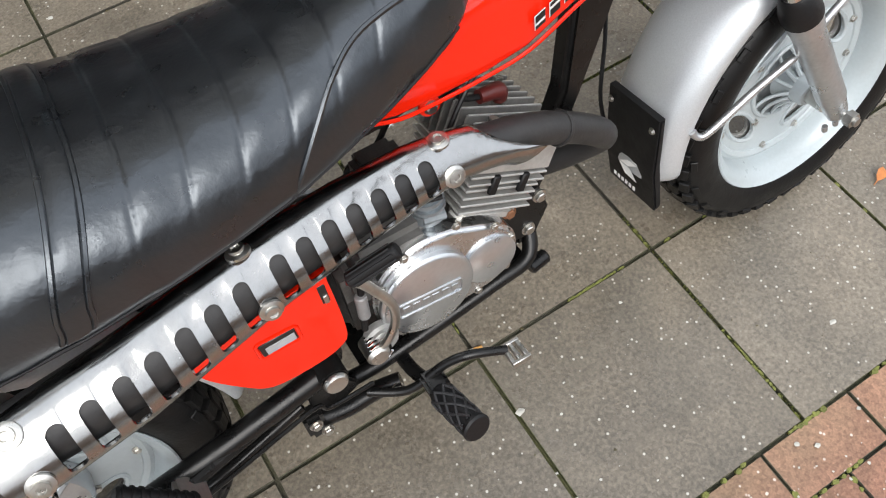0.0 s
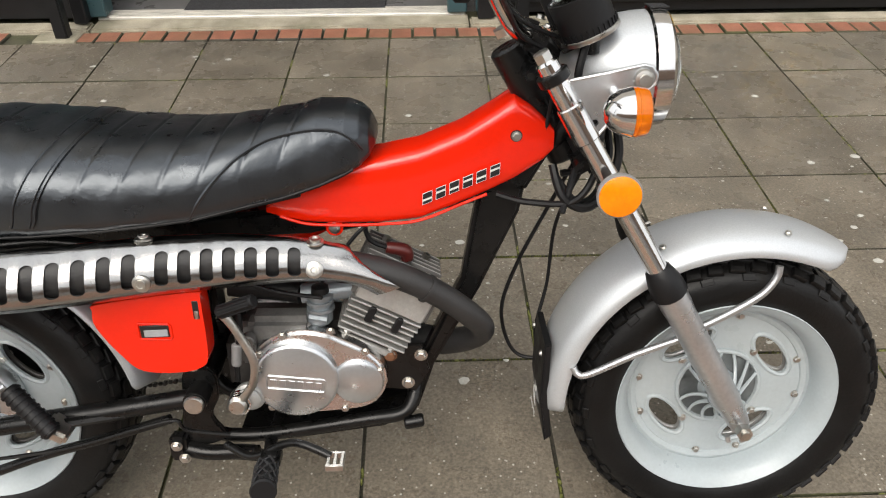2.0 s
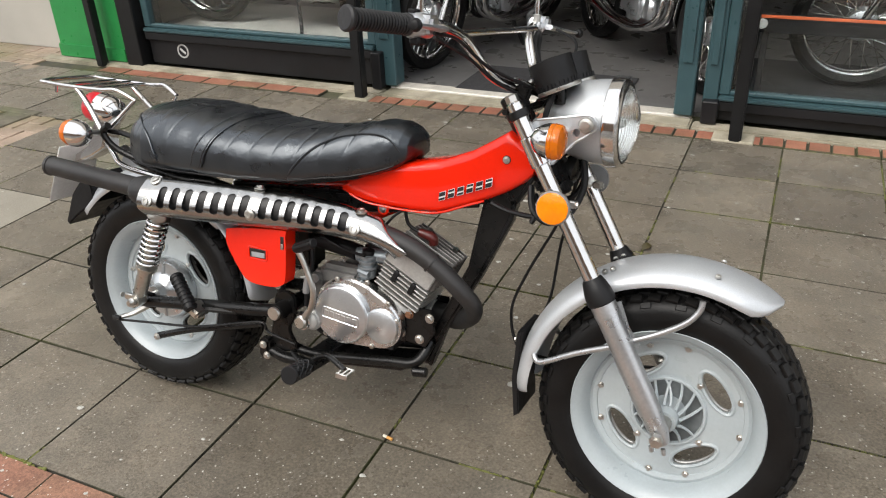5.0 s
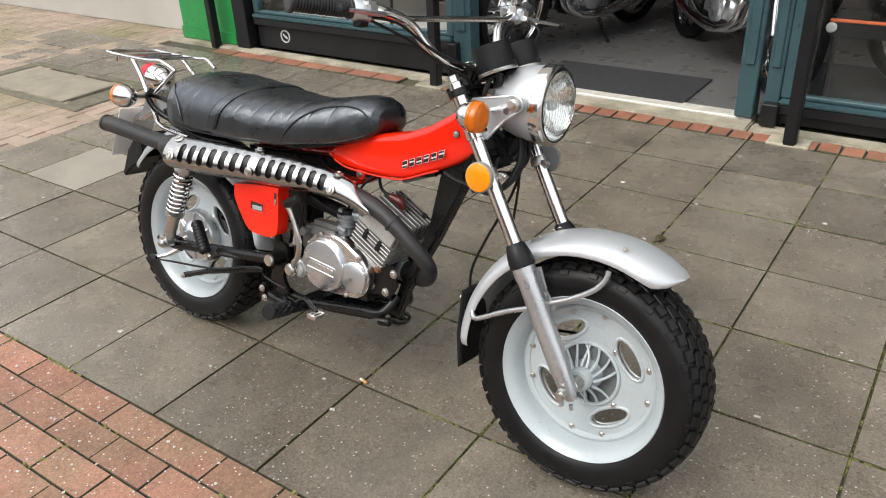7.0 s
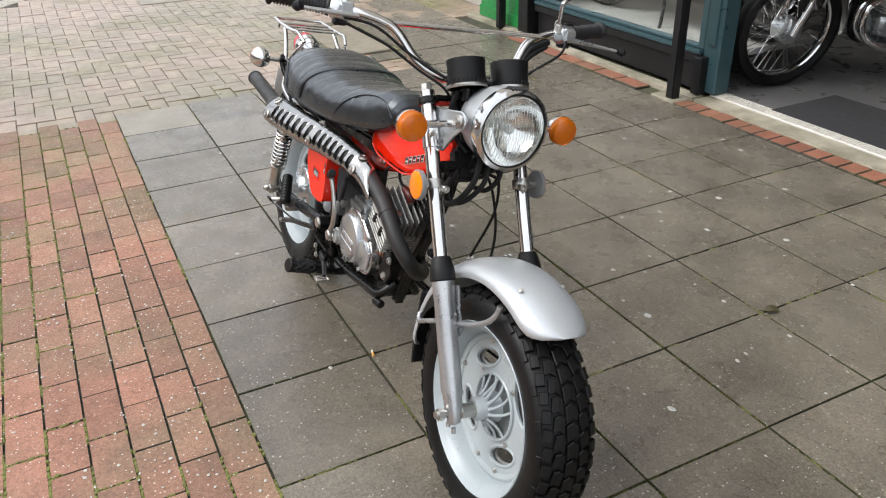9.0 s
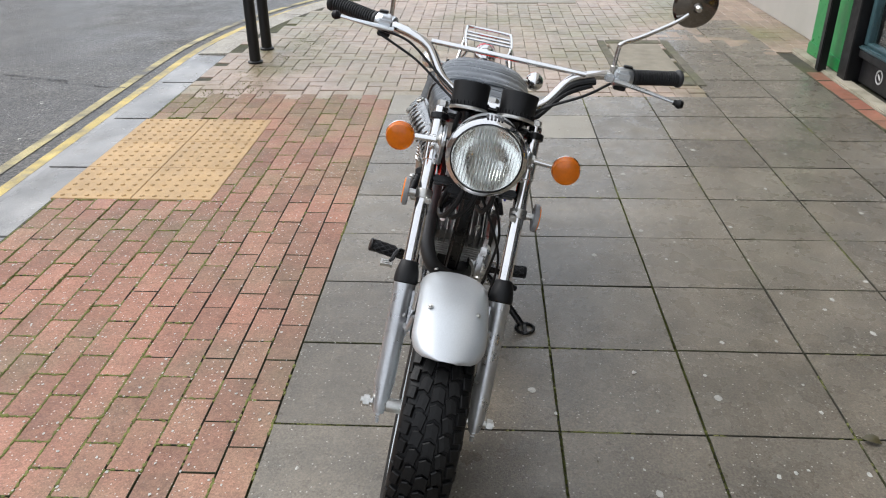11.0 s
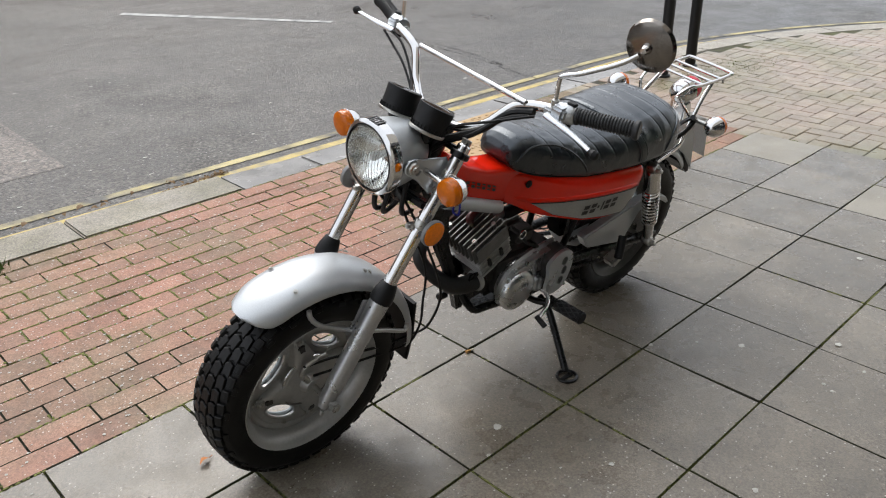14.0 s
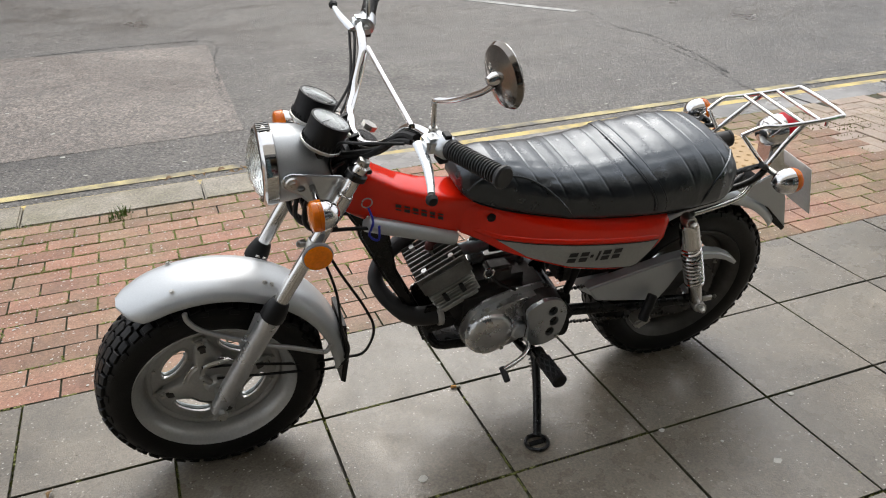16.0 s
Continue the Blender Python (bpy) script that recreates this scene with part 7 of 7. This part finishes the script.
def window_bay(number, x0, x1, post):
    """Stall riser, frame and pane between two uprights."""
    w = empty("window_%d" % number)
    tagged(w, "shop window in a dark teal frame over a black stall riser", "shop window", kind="structure")
    cx, sx = (x0 + x1) / 2, x1 - x0
    low = 0.0 if number == 1 else 0.105
    part("stall_riser", boxed((cx, FRONT + 0.05, 0.1 - low / 2), (sx, 0.05, 0.16 - low), 0.004), M["riser"], w, "black painted stall riser")
    part("plinth_rail", boxed((cx, FRONT + 0.03, 0.205 - low), (sx, 0.08, 0.05), 0.006), M["riser"], w)
    part("window_sill", boxed((cx, FRONT + 0.03, 0.2445 - low), (sx, 0.1, 0.024), 0.008, segments=2), M["teal"], w)
    part("bottom_rail", boxed((cx, FRONT + 0.035, 0.269 - low), (sx - 0.1, 0.05, 0.02), 0.004), M["teal"], w)
    for s, x in (("a", x0 + 0.025), ("b", x1 - 0.025)):
        part("stile", boxed((x, FRONT + 0.035, 1.3 - low / 2), (0.05, 0.055, 2.08 + low), 0.005), M["teal"], w)
    part("top_rail", boxed((cx, FRONT + 0.035, 2.37), (sx, 0.055, 0.06), 0.005), M["teal"], w)
    glass = part("pane", boxed((cx, FRONT + 0.04, 1.31 - low / 2), (sx - 0.1, 0.006, 2.06 + low)), M["window_glass"], w)
    glass.visible_shadow = False
    # window 2's floor borrows the mat's charcoal to paint in the dim interior
    part("display_floor", boxed((cx, FRONT + 0.55, 0.2 if number == 1 else 0.06), (sx, 0.95, 0.04), 0.004), M["white_paint"] if number == 1 else M["mat"], w)
    return w


window_bay(1, -3.13, -1.42, True)
window_bay(2, 0.47, 3.4, True)

jambs = empty("door_1")
tagged(jambs, "dark teal door frame with the doorway standing open", "door frame", kind="structure")
for x, w in ((-1.36, 0.12), (0.31, 0.09), (0.432, 0.07)):
    bm = boxed((x, FRONT + 0.06, 1.23), (w, 0.11, 2.4), 0.006)
    box(bm, (x, FRONT - 0.0, 1.3), (w * 0.5, 0.016, 2.0), 0.003)
    part("jamb", bm, M["teal"], jambs)
part("corner_block", boxed((0.44, FRONT - 0.01, 0.075), (0.075, 0.08, 0.11), 0.005), M["riser"], jambs)
part("corner_block", boxed((-1.4, FRONT - 0.01, 0.125), (0.06, 0.08, 0.21), 0.005), M["riser"], jambs)
part("head", boxed((-0.5, FRONT + 0.06, 2.36), (1.6, 0.1, 0.08), 0.005), M["teal"], jambs)

for x, y in ((-1.44, 2.455), (0.585, 2.43), (-3.47, 2.53)):
    bm = boxed((x, y, 1.3), (0.058, 0.058, 2.6), 0.006, segments=2)
    ob = part("shop_post", bm, M["black_paint"])
    tagged(ob, "square black steel post on a concrete pad", "post", "posts of the shop front")

pier = empty("wall_pier")
tagged(pier, "green painted wall pier with a black corner board", "wall pier", kind="structure")
part("pier", boxed((-3.62, 2.76, 1.5), (0.62, 0.3, 3.0), 0.012, segments=2), M["green"], pier)
part("corner_board", boxed((-3.225, 2.7, 1.5), (0.13, 0.26, 3.0), 0.006), M["black_paint"], pier)
part("plinth", boxed((-3.62, 2.755, 0.06), (0.64, 0.32, 0.12), 0.02, segments=2), M["green"], pier)

# unseen plain terrace added across the road, to shape reflections and low sky
M["terrace"] = material("brown street brickwork", (0.22, 0.15, 0.11), 0.85, vary=0.2, scale=1.5, world_space=True, bump=0.3)
ob = part("wall_street", boxed((-2.0, -21.0, 3.4), (70.0, 0.4, 7.0), 0.02), M["terrace"])
tagged(ob, "plain unseen brick wall added across the road for reflections", "wall", kind="structure")

# unseen upper wall, made tall to cut skylight; fascia and the room behind
part_wall = boxed((-1.0, 2.95, 5.2), (16.0, 0.5, 5.6), 0.01)
wall = part("wall_front", part_wall, M["wall"])
tagged(wall, "plain unseen wall added above the shop front to cut skylight", "wall", kind="structure")
fascia = part("fascia", boxed((-0.3, 2.55, 2.65), (7.6, 0.25, 0.5), 0.02), M["riser"])
tagged(fascia, "black fascia board above the shop front", "fascia", kind="structure")
bm = boxed((-0.3, 5.2, 0.0), (7.4, 4.9, 0.03))
floor = part("floor", bm, M["shop_floor"])
tagged(floor, "grey vinyl shop floor", "floor", kind="structure")
for name, c, s in (("wall_back", (-0.3, 7.7, 1.3), (7.6, 0.1, 2.7)), ("wall_left", (-3.98, 5.3, 1.3), (0.1, 4.7, 2.7)), ("wall_right", (3.45, 5.3, 1.3), (0.1, 4.9, 2.7)),
                   ("wall_side", (-6.4, 2.95, 1.2), (4.7, 0.3, 2.4))):
    ob = part(name, boxed(c, s, 0.004), M["dark_wall"] if name != "wall_side" else M["wall"])
    tagged(ob, "plain wall of the shop", "wall", kind="structure")
ob = part("wall_neighbour", boxed((6.3, 2.9, 1.75), (5.6, 0.4, 3.6), 0.01), M["wall"])
tagged(ob, "plain rendered wall beside the shop", "wall", kind="structure")
ob = part("ceiling", boxed((-0.3, 5.2, 2.7), (7.5, 5.0, 0.08)), M["dark_wall"])
tagged(ob, "plain dark shop ceiling", "ceiling", kind="structure")

bm = boxed((-0.5, 2.97, 0.021), (0.95, 0.5, 0.012), 0.004)
ob = part("door_mat", bm, M["mat"])
tagged(ob, "charcoal ribbed doormat on the grey floor", "doormat")
badge = part("badge", turned([(0.036, 0.0), (0.036, 0.003), (0.044, 0.0035), (0.046, 0.002), (0.046, 0)], (-2.86, FRONT + 0.024, 0.115), (0, -1, 0), 32, closed=True), M["grey_disc"], smooth=True)
tagged(badge, "round pale ring emblem on the black stall riser", "badge")
part("emblem", boxed((-2.86, FRONT + 0.0225, 0.115), (0.05, 0.004, 0.014), 0.001, Matrix.Rotation(radians(35), 3, "Y")), M["grey_disc"], badge)

# ---- motorcycles inside the shop ----
M["tank_red"] = material("dark red tank enamel", (0.22, 0.012, 0.01), 0.2, vary=0.04, coat=0.6, bump=0.02)
M["tank_blue"] = material("deep blue tank enamel", (0.012, 0.02, 0.07), 0.2, vary=0.04, coat=0.6, bump=0.02)
M["yellow_box"] = material("yellow plastic", (0.75, 0.42, 0.02), 0.4, vary=0.05, bump=0.05)
M["orange_band"] = material("orange paint", (0.6, 0.12, 0.04), 0.5, vary=0.08, bump=0.05)


def classic(m, paint, label, pipes=2):
    """A roadster on its stand, front along +x, standing at the pose m."""
    top = empty("motorcycle", m)
    tagged(top, label, "motorcycle", "motorcycles in the shop")

    def Q(name, bm, mat, parent=None, smooth=True):
        return part(name, bm, M[mat], parent or top, "", smooth)

    for name, c, r in (("front_wheel", Vector((0.7, 0, 0.33)), 0.33), ("rear_wheel", Vector((-0.68, 0, 0.32)), 0.32)):
        w = Q(name, turned([(r - 0.075, -0.02), (r - 0.068, -0.028), (r - 0.062, -0.018), (r - 0.07, 0), (r - 0.062, 0.018), (r - 0.068, 0.028), (r - 0.075, 0.02)], c, (0, 1, 0), 44, caps=False), "chrome")
        Q("tyre", turned([(r - 0.066, -0.035), (r - 0.04, -0.05), (r - 0.012, -0.042), (r, -0.015), (r, 0.015), (r - 0.012, 0.042), (r - 0.04, 0.05), (r - 0.066, 0.035)], c, (0, 1, 0), 44, closed=True), "rubber", w)
        Q("hub", turned([(0.0, -0.06), (0.045, -0.055), (0.075, -0.04), (0.075, 0.04), (0.045, 0.055), (0, 0.06)], c, (0, 1, 0), 24), "alloy", w)
        bm = bmesh.new()
        for k in range(36):
            a, b = 2 * math.pi * k / 36, 2 * math.pi * (k + (2.5 if k % 2 else -2.5)) / 36
            s = 1 if k % 4 < 2 else -1
            tube(bm, [c + Vector((0.07 * math.cos(b), s * 0.035, 0.07 * math.sin(b))), c + Vector(((r - 0.07) * math.cos(a), 0, (r - 0.07) * math.sin(a)))], 0.0022, 5)
        tagged(Q("spokes", bm, "chrome", w), kind="stuff")
    for s in SIDE:
        Q("fork_leg", rod((0.72, s * 0.09, 0.32), (0.5, s * 0.09, 0.86), 0.02, 14), "chrome")
        Q("shock", rod((-0.62, s * 0.13, 0.34), (-0.5, s * 0.13, 0.66), 0.026, 14), "chrome")
        for k in range(pipes):
            y = s * (0.05 + 0.05 * k)
            Q("exhaust", tubed([(0.18, y, 0.5), (0.28, y, 0.44), (0.27, y * 1.15, 0.3), (0.12, y * 1.3 + s * 0.03, 0.22), (-0.2, y + s * 0.08, 0.23), (-0.45, y + s * 0.08, 0.28), (-0.9, y + s * 0.09, 0.36)], [0.019, 0.019, 0.019, 0.02, 0.024, 0.04, 0.036], 14), "chrome")
    Q("front_mudguard", loft(bmesh.new(), fender_loops(Vector((0.7, 0, 0.33)), 0.365, 0.055, radians(190), radians(62), 24, 0.02)), "chrome")
    Q("rear_mudguard", loft(bmesh.new(), fender_loops(Vector((-0.68, 0, 0.32)), 0.37, 0.065, radians(190), radians(60), 24, 0.02)), "chrome")
    Q("frame", merge(tubed([(0.45, 0, 0.8), (0.3, 0, 0.5), (0.22, 0, 0.24), (-0.2, 0, 0.2), (-0.3, 0, 0.35)], 0.018, 10), tubed([(0.45, 0, 0.82), (0.0, 0, 0.72), (-0.5, 0, 0.66)], 0.02, 10), tubed([(-0.25, 0.08, 0.35), (-0.68, 0.1, 0.32)], 0.018, 10), tubed([(-0.25, -0.08, 0.35), (-0.68, -0.1, 0.32)], 0.018, 10)), "frame_paint")
    bm = boxed((-0.02, 0, 0.33), (0.4, 0.26, 0.2), 0.05, None, 3)
    Q("engine", bm, "alloy")
    barrel = Q("cylinder", boxed((0.12, 0, 0.52), (0.15, 0.24, 0.18), 0.02, Matrix.Rotation(radians(14), 3, "Y"), 2), "cast")
    for k in range(9):
        Q("fin", boxed((0.1 + 0.006 * k, 0, 0.45 + 0.018 * k), (0.2, 0.3, 0.006), 0.002, Matrix.Rotation(radians(14), 3, "Y")), "cast", barrel, False)
    for s in SIDE:
        Q("side_cover", turned([(0.085, 0), (0.08, 0.03), (0.06, 0.04), (0, 0.042)], (0.03, s * 0.12, 0.33), (0, s, 0), 30), "alloy")
        Q("side_panel", plate(rounded([(-0.14, 0.42), (-0.12, 0.6), (-0.36, 0.6), (-0.4, 0.5), (-0.3, 0.4)], 4), s * 0.09, s * 0.12, 0.01), paint)
    loops = []
    for k in range(18):
        t = k / 17
        x = 0.4 - 0.56 * t
        w = 0.14 * math.sin(math.pi * min(1, 0.18 + t * 0.72)) + 0.02
        h = 0.12 * math.sin(math.pi * min(1, 0.25 + 0.62 * t)) + 0.015
        loops.append([(x, w * math.cos(a), 0.79 + h * math.sin(a)) for a in np.arange(20) * math.pi / 10])
    Q("tank", loft(bmesh.new(), loops), paint)
    Q("seat", plate(rounded([(-0.14, 0.78), (-0.15, 0.84), (-0.4, 0.82), (-0.75, 0.86), (-0.82, 0.82), (-0.78, 0.76), (-0.4, 0.74)], 4), -0.13, 0.13, 0.03, 3), "leather")
    Q("handlebar", tubed([(0.3, -0.38, 1.05), (0.4, -0.26, 1.05), (0.47, -0.1, 0.95), (0.48, 0, 0.94), (0.47, 0.1, 0.95), (0.4, 0.26, 1.05), (0.3, 0.38, 1.05)], 0.012, 10), "chrome")
    lamp = Q("headlamp", turned([(0, -0.12), (0.06, -0.1), (0.09, -0.02), (0.095, 0.02)], (0.62, 0, 0.85), (1, 0, 0), 28), "frame_paint")
    Q("lens", turned([(0.092, 0.02), (0.05, 0.035), (0, 0.04)], (0.62, 0, 0.85), (1, 0, 0), 28), "chrome", lamp)
    Q("stand", tubed([(-0.02, 0.12, 0.24), (-0.06, 0.2, 0.08), (-0.08, 0.24, 0.012), (-0.16, 0.25, 0.01)], 0.012, 10), "frame_paint")
    return top


def facing(x, y, z, yaw, lean=-7):
    return pose(x, y, z, 0, 0, yaw) @ pose(0, 0, 0, lean, 0, 0)


one = classic(facing(-1.17, 3.78, 0.02, -102), "tank_red", "chrome and dark red classic roadster standing in the shop doorway", 2)
copy_thing(one, facing(-0.09, 3.62, 0.02, -52))
two = classic(facing(-2.18, 3.12, 0.222, 184), "tank_blue", "chrome and blue classic roadster on the window display floor", 1)
copy_thing(two, facing(1.75, 3.25, 0.082, 182))
copy_thing(one, facing(-0.2, 5.6, 0.02, -60))
copy_thing(two, facing(1.9, 4.6, 0.02, -85))
copy_thing(two, facing(-2.2, 4.7, 0.02, -95))

bm = boxed((1.85, 2.82, 0.465), (2.5, 0.02, 0.085), 0.003)
rail = part("window_rail", bm, M["riser"])
tagged(rail, "black rail with an orange band behind the shop window", "rail")
part("band", boxed((1.85, 2.806, 0.5), (2.5, 0.006, 0.014), 0.001), M["orange_band"], rail)
part("disc", turned([(0.024, 0), (0.024, 0.01), (0.02, 0.014), (0, 0.014)], (0.61, 2.81, 0.465), (0, -1, 0), 24), M["grey_disc"], rail)
for x in (0.63, 3.05):
    part("leg", boxed((x, 2.83, 0.253), (0.03, 0.02, 0.345), 0.003), M["riser"], rail)
crate = part("plastic_crate", boxed((2.05, 2.93, 0.22), (0.42, 0.18, 0.28), 0.015, None, 2), M["yellow_box"])
tagged(crate, "small yellow plastic crate on the display floor", "crate")

# ---- litter and growth on the paving ----
M["gum"] = material("pale trodden gum", (0.42, 0.41, 0.37), 0.7, vary=0.15, scale=40, world_space=True, bump=0.2)
M["butt_paper"] = material("cigarette paper", (0.7, 0.66, 0.55), 0.8, vary=0.1, bump=0.1)
M["butt_filter"] = material("tan filter paper", (0.6, 0.3, 0.08), 0.8, vary=0.15, scale=80, bump=0.1)
M["leaf"] = material("brown fallen leaf", (0.16, 0.09, 0.03), 0.7, vary=0.3, scale=30, bump=0.4)
M["leaf_dark"] = material("dark wet leaf", (0.05, 0.04, 0.012), 0.5, vary=0.3, scale=30, bump=0.4)
M["leaf_orange"] = material("orange fallen leaf", (0.45, 0.16, 0.04), 0.7, vary=0.3, scale=30, bump=0.4)
M["grass"] = material("grass blades", (0.08, 0.13, 0.025), 0.7, vary=0.3, scale=40, world_space=True, bump=0.0)
rs = random.Random(11)


def spots(name, count, area, sizes, mat, label, z=0.0012):
    """Flat irregular blots pressed onto the paving."""
    verts, faces = [], []
    for _ in range(count):
        x, y, r = rs.uniform(area[0], area[1]), rs.uniform(area[2], area[3]), sizes[0] + (sizes[1] - sizes[0]) * rs.random() ** 2.5
        n, k = 9, len(verts)
        st = rs.uniform(0.6, 1.0)
        for q in range(n):
            w = 2 * math.pi * q / n
            e = r * rs.uniform(0.7, 1.15)
            verts.append((x + e * math.cos(w), y + st * e * math.sin(w), z))
        verts.append((x, y, z + min(0.0015, r * 0.2)))
        faces += [(k + q, k + (q + 1) % n, k + n) for q in range(n)]
    ob = joined(name, verts, faces, mat)
    return tagged(ob, label, "gum spots", kind="stuff")


spots("gum_spots", 220, (-2.7, 3.0, 0.3, 2.38), (0.005, 0.016), M["gum"], "pale flattened gum spots on the slabs")
spots("gum_spots", 45, (-2.7, 3.0, -0.38, 0.3), (0.003, 0.011), M["gum"], "pale flattened gum spots on the slabs")
spots("paint_flecks", 800, (-2.7, 3.0, -1.7, 2.38), (0.0015, 0.0045), M["gum"], "pale flecks scattered over wet paving")
spots("brick_flecks", 3600, (-1.6, 2.2, -1.8, -0.42), (0.0012, 0.006), M["gum"], "pale flecks scattered over wet bricks", 0.0022)
litter_v, litter_f = [], []
for _ in range(150):
    t = rs.random()
    x, y = 0.05 - 0.42 * t + rs.gauss(0, 0.02), -2.1 - 0.1 * t + rs.gauss(0, 0.018)
    r, w, k = rs.uniform(0.008, 0.02), rs.uniform(0, 6.3), len(litter_v)
    for a, e in ((0, 1.0), (1.3, 0.5), (3.14, 1.0), (4.9, 0.5)):
        litter_v.append((x + r * e * math.cos(w + a), y + r * e * math.sin(w + a), ROAD_Z + 0.004 + rs.uniform(0, 0.02)))
    litter_f.append((k, k + 1, k + 2, k + 3))
tagged(joined("leaf_litter", litter_v, litter_f, M["leaf"]), "brown leaf litter caught in the gutter", "leaf litter", kind="stuff")
spots("dark_flecks", 260, (-2.7, 3.0, -0.4, 2.38), (0.0015, 0.005), M["leaf_dark"], "dark specks of dirt on the slabs")
spots("road_flecks", 420, (-4.0, 3.5, -6.5, -2.4), (0.004, 0.016), M["gum"], "pale flecks scattered over the road", ROAD_Z + 0.003)

butt = part("cigarette_end", rod((-0.012, 0.003, 0.0045), (0.016, -0.003, 0.0045), 0.004, 12, 0.0008), M["butt_paper"], smooth=True)
part("filter", rod((0.0, 0.0005, 0.0047), (0.0165, -0.0031, 0.0047), 0.0042, 12, 0.0008), M["butt_filter"], butt, smooth=True)
butt.location = (0.002, 0.012, 0)
tagged(butt, "discarded cigarette end lying at a slab joint", "cigarette end")


def leaf(x, y, turn, size, mat, label):
    bm = bmesh.new()
    half = [(0, 0), (0.18, 0.22), (0.45, 0.3), (0.75, 0.17), (1.0, 0.0)]
    mid = [bm.verts.new((a * size, 0, 0.004 + 0.012 * math.sin(a * 3))) for a, _ in half]
    for s in SIDE:
        edge = [bm.verts.new((a * size, s * b * size, 0.006 + 0.01 * math.sin(a * 3) + 0.006 * s * a)) for a, b in half[1:-1]]
        line = [mid[0]] + edge + [mid[-1]]
        for k in range(4):
            f = [mid[k], mid[k + 1], line[k + 1], line[k]]
            f = [v for i, v in enumerate(f) if v not in f[:i]]
            if len(f) > 2:
                bm.faces.new(f)
    tube(bm, [mid[0].co.copy(), Vector((-0.35 * size, 0.03 * size, 0.004))], 0.0012, 5)
    ob = part("fallen_leaf", bm, mat, smooth=True)
    ob.matrix_basis = pose(x, y, 0.001, 0, 0, turn)
    tagged(ob, label, "leaf", "fallen leaves")


leaf(0.4, 1.21, 60, 0.05, M["leaf_dark"], "dark wet fallen leaf on a slab")
leaf(0.865, -0.127, 20, 0.035, M["leaf_orange"], "curled orange fallen leaf on the paving")
leaf(1.1, 0.02, 80, 0.03, M["leaf"], "small brown fallen leaf on the paving")
for k in range(14):
    leaf(rs.uniform(-0.1, 0.75), rs.uniform(-2.13, -2.06), rs.uniform(0, 360), rs.uniform(0.025, 0.045), M["leaf"], "brown fallen leaf in the gutter")


def tufts(name, line, count, height, mat, label, width=0.004):
    """Short blades or cushions along a line of joints."""
    verts, faces = [], []
    for _ in range(count):
        t = rs.random()
        (x0, y0), (x1, y1) = line
        x, y = x0 + (x1 - x0) * t + rs.gauss(0, width), y0 + (y1 - y0) * t + rs.gauss(0, width)
        h, w = height * rs.uniform(0.4, 1.0), rs.uniform(0, 6.28)
        k = len(verts)
        dx, dy = 0.004 * math.cos(w), 0.004 * math.sin(w)
        lx, ly = rs.uniform(-0.5, 0.5) * h, rs.uniform(-0.5, 0.5) * h
        verts += [(x - dx, y - dy, -0.006), (x + dx, y + dy, -0.006), (x + lx, y + ly, h)]
        faces.append((k, k + 1, k + 2))
    ob = joined(name, verts, faces, mat)
    return tagged(ob, label, "moss", kind="stuff")


for line, n, h in ((((-1.2, 0.8), (0.8, 0.8)), 900, 0.003), (((0.8, 0.0), (0.8, 0.8)), 300, 0.003), (((0.4, -0.4), (0.4, 0.1)), 260, 0.003), (((-0.4, 0.4), (0.4, 0.4)), 200, 0.003), (((0.4, 0.4), (2.0, 0.4)), 600, 0.003),
                   (((1.2, -0.4), (1.2, 2.0)), 400, 0.003)):
    tufts("joint_moss", line, n, h, M["moss"], "green moss growing in the slab joints", 0.002)
for k in range(34):
    y = -0.4 - BR * min(13, round(4 + 10 * rs.random() ** 0.6))
    x = rs.uniform(-2.0, 1.9)
    tufts("joint_moss", ((x, y), (x + rs.uniform(0.15, 0.7), y)), 260, 0.006, M["moss"], "green moss growing between paving bricks", 0.0035)
tufts("weed_tuft", ((0.88, -1.76), (0.95, -1.72)), 60, 0.05, M["grass"], "small green weed at the kerb", 0.015)
tufts("weed_tuft", ((1.3, -1.79), (2.4, -1.79)), 200, 0.02, M["grass"], "thin grass along the kerb joint", 0.006)
tufts("moss_patch", ((-4.6, -1.2), (-2.8, -1.45)), 2600, 0.006, M["moss"], "green moss spread over the bricks by the posts", 0.14)
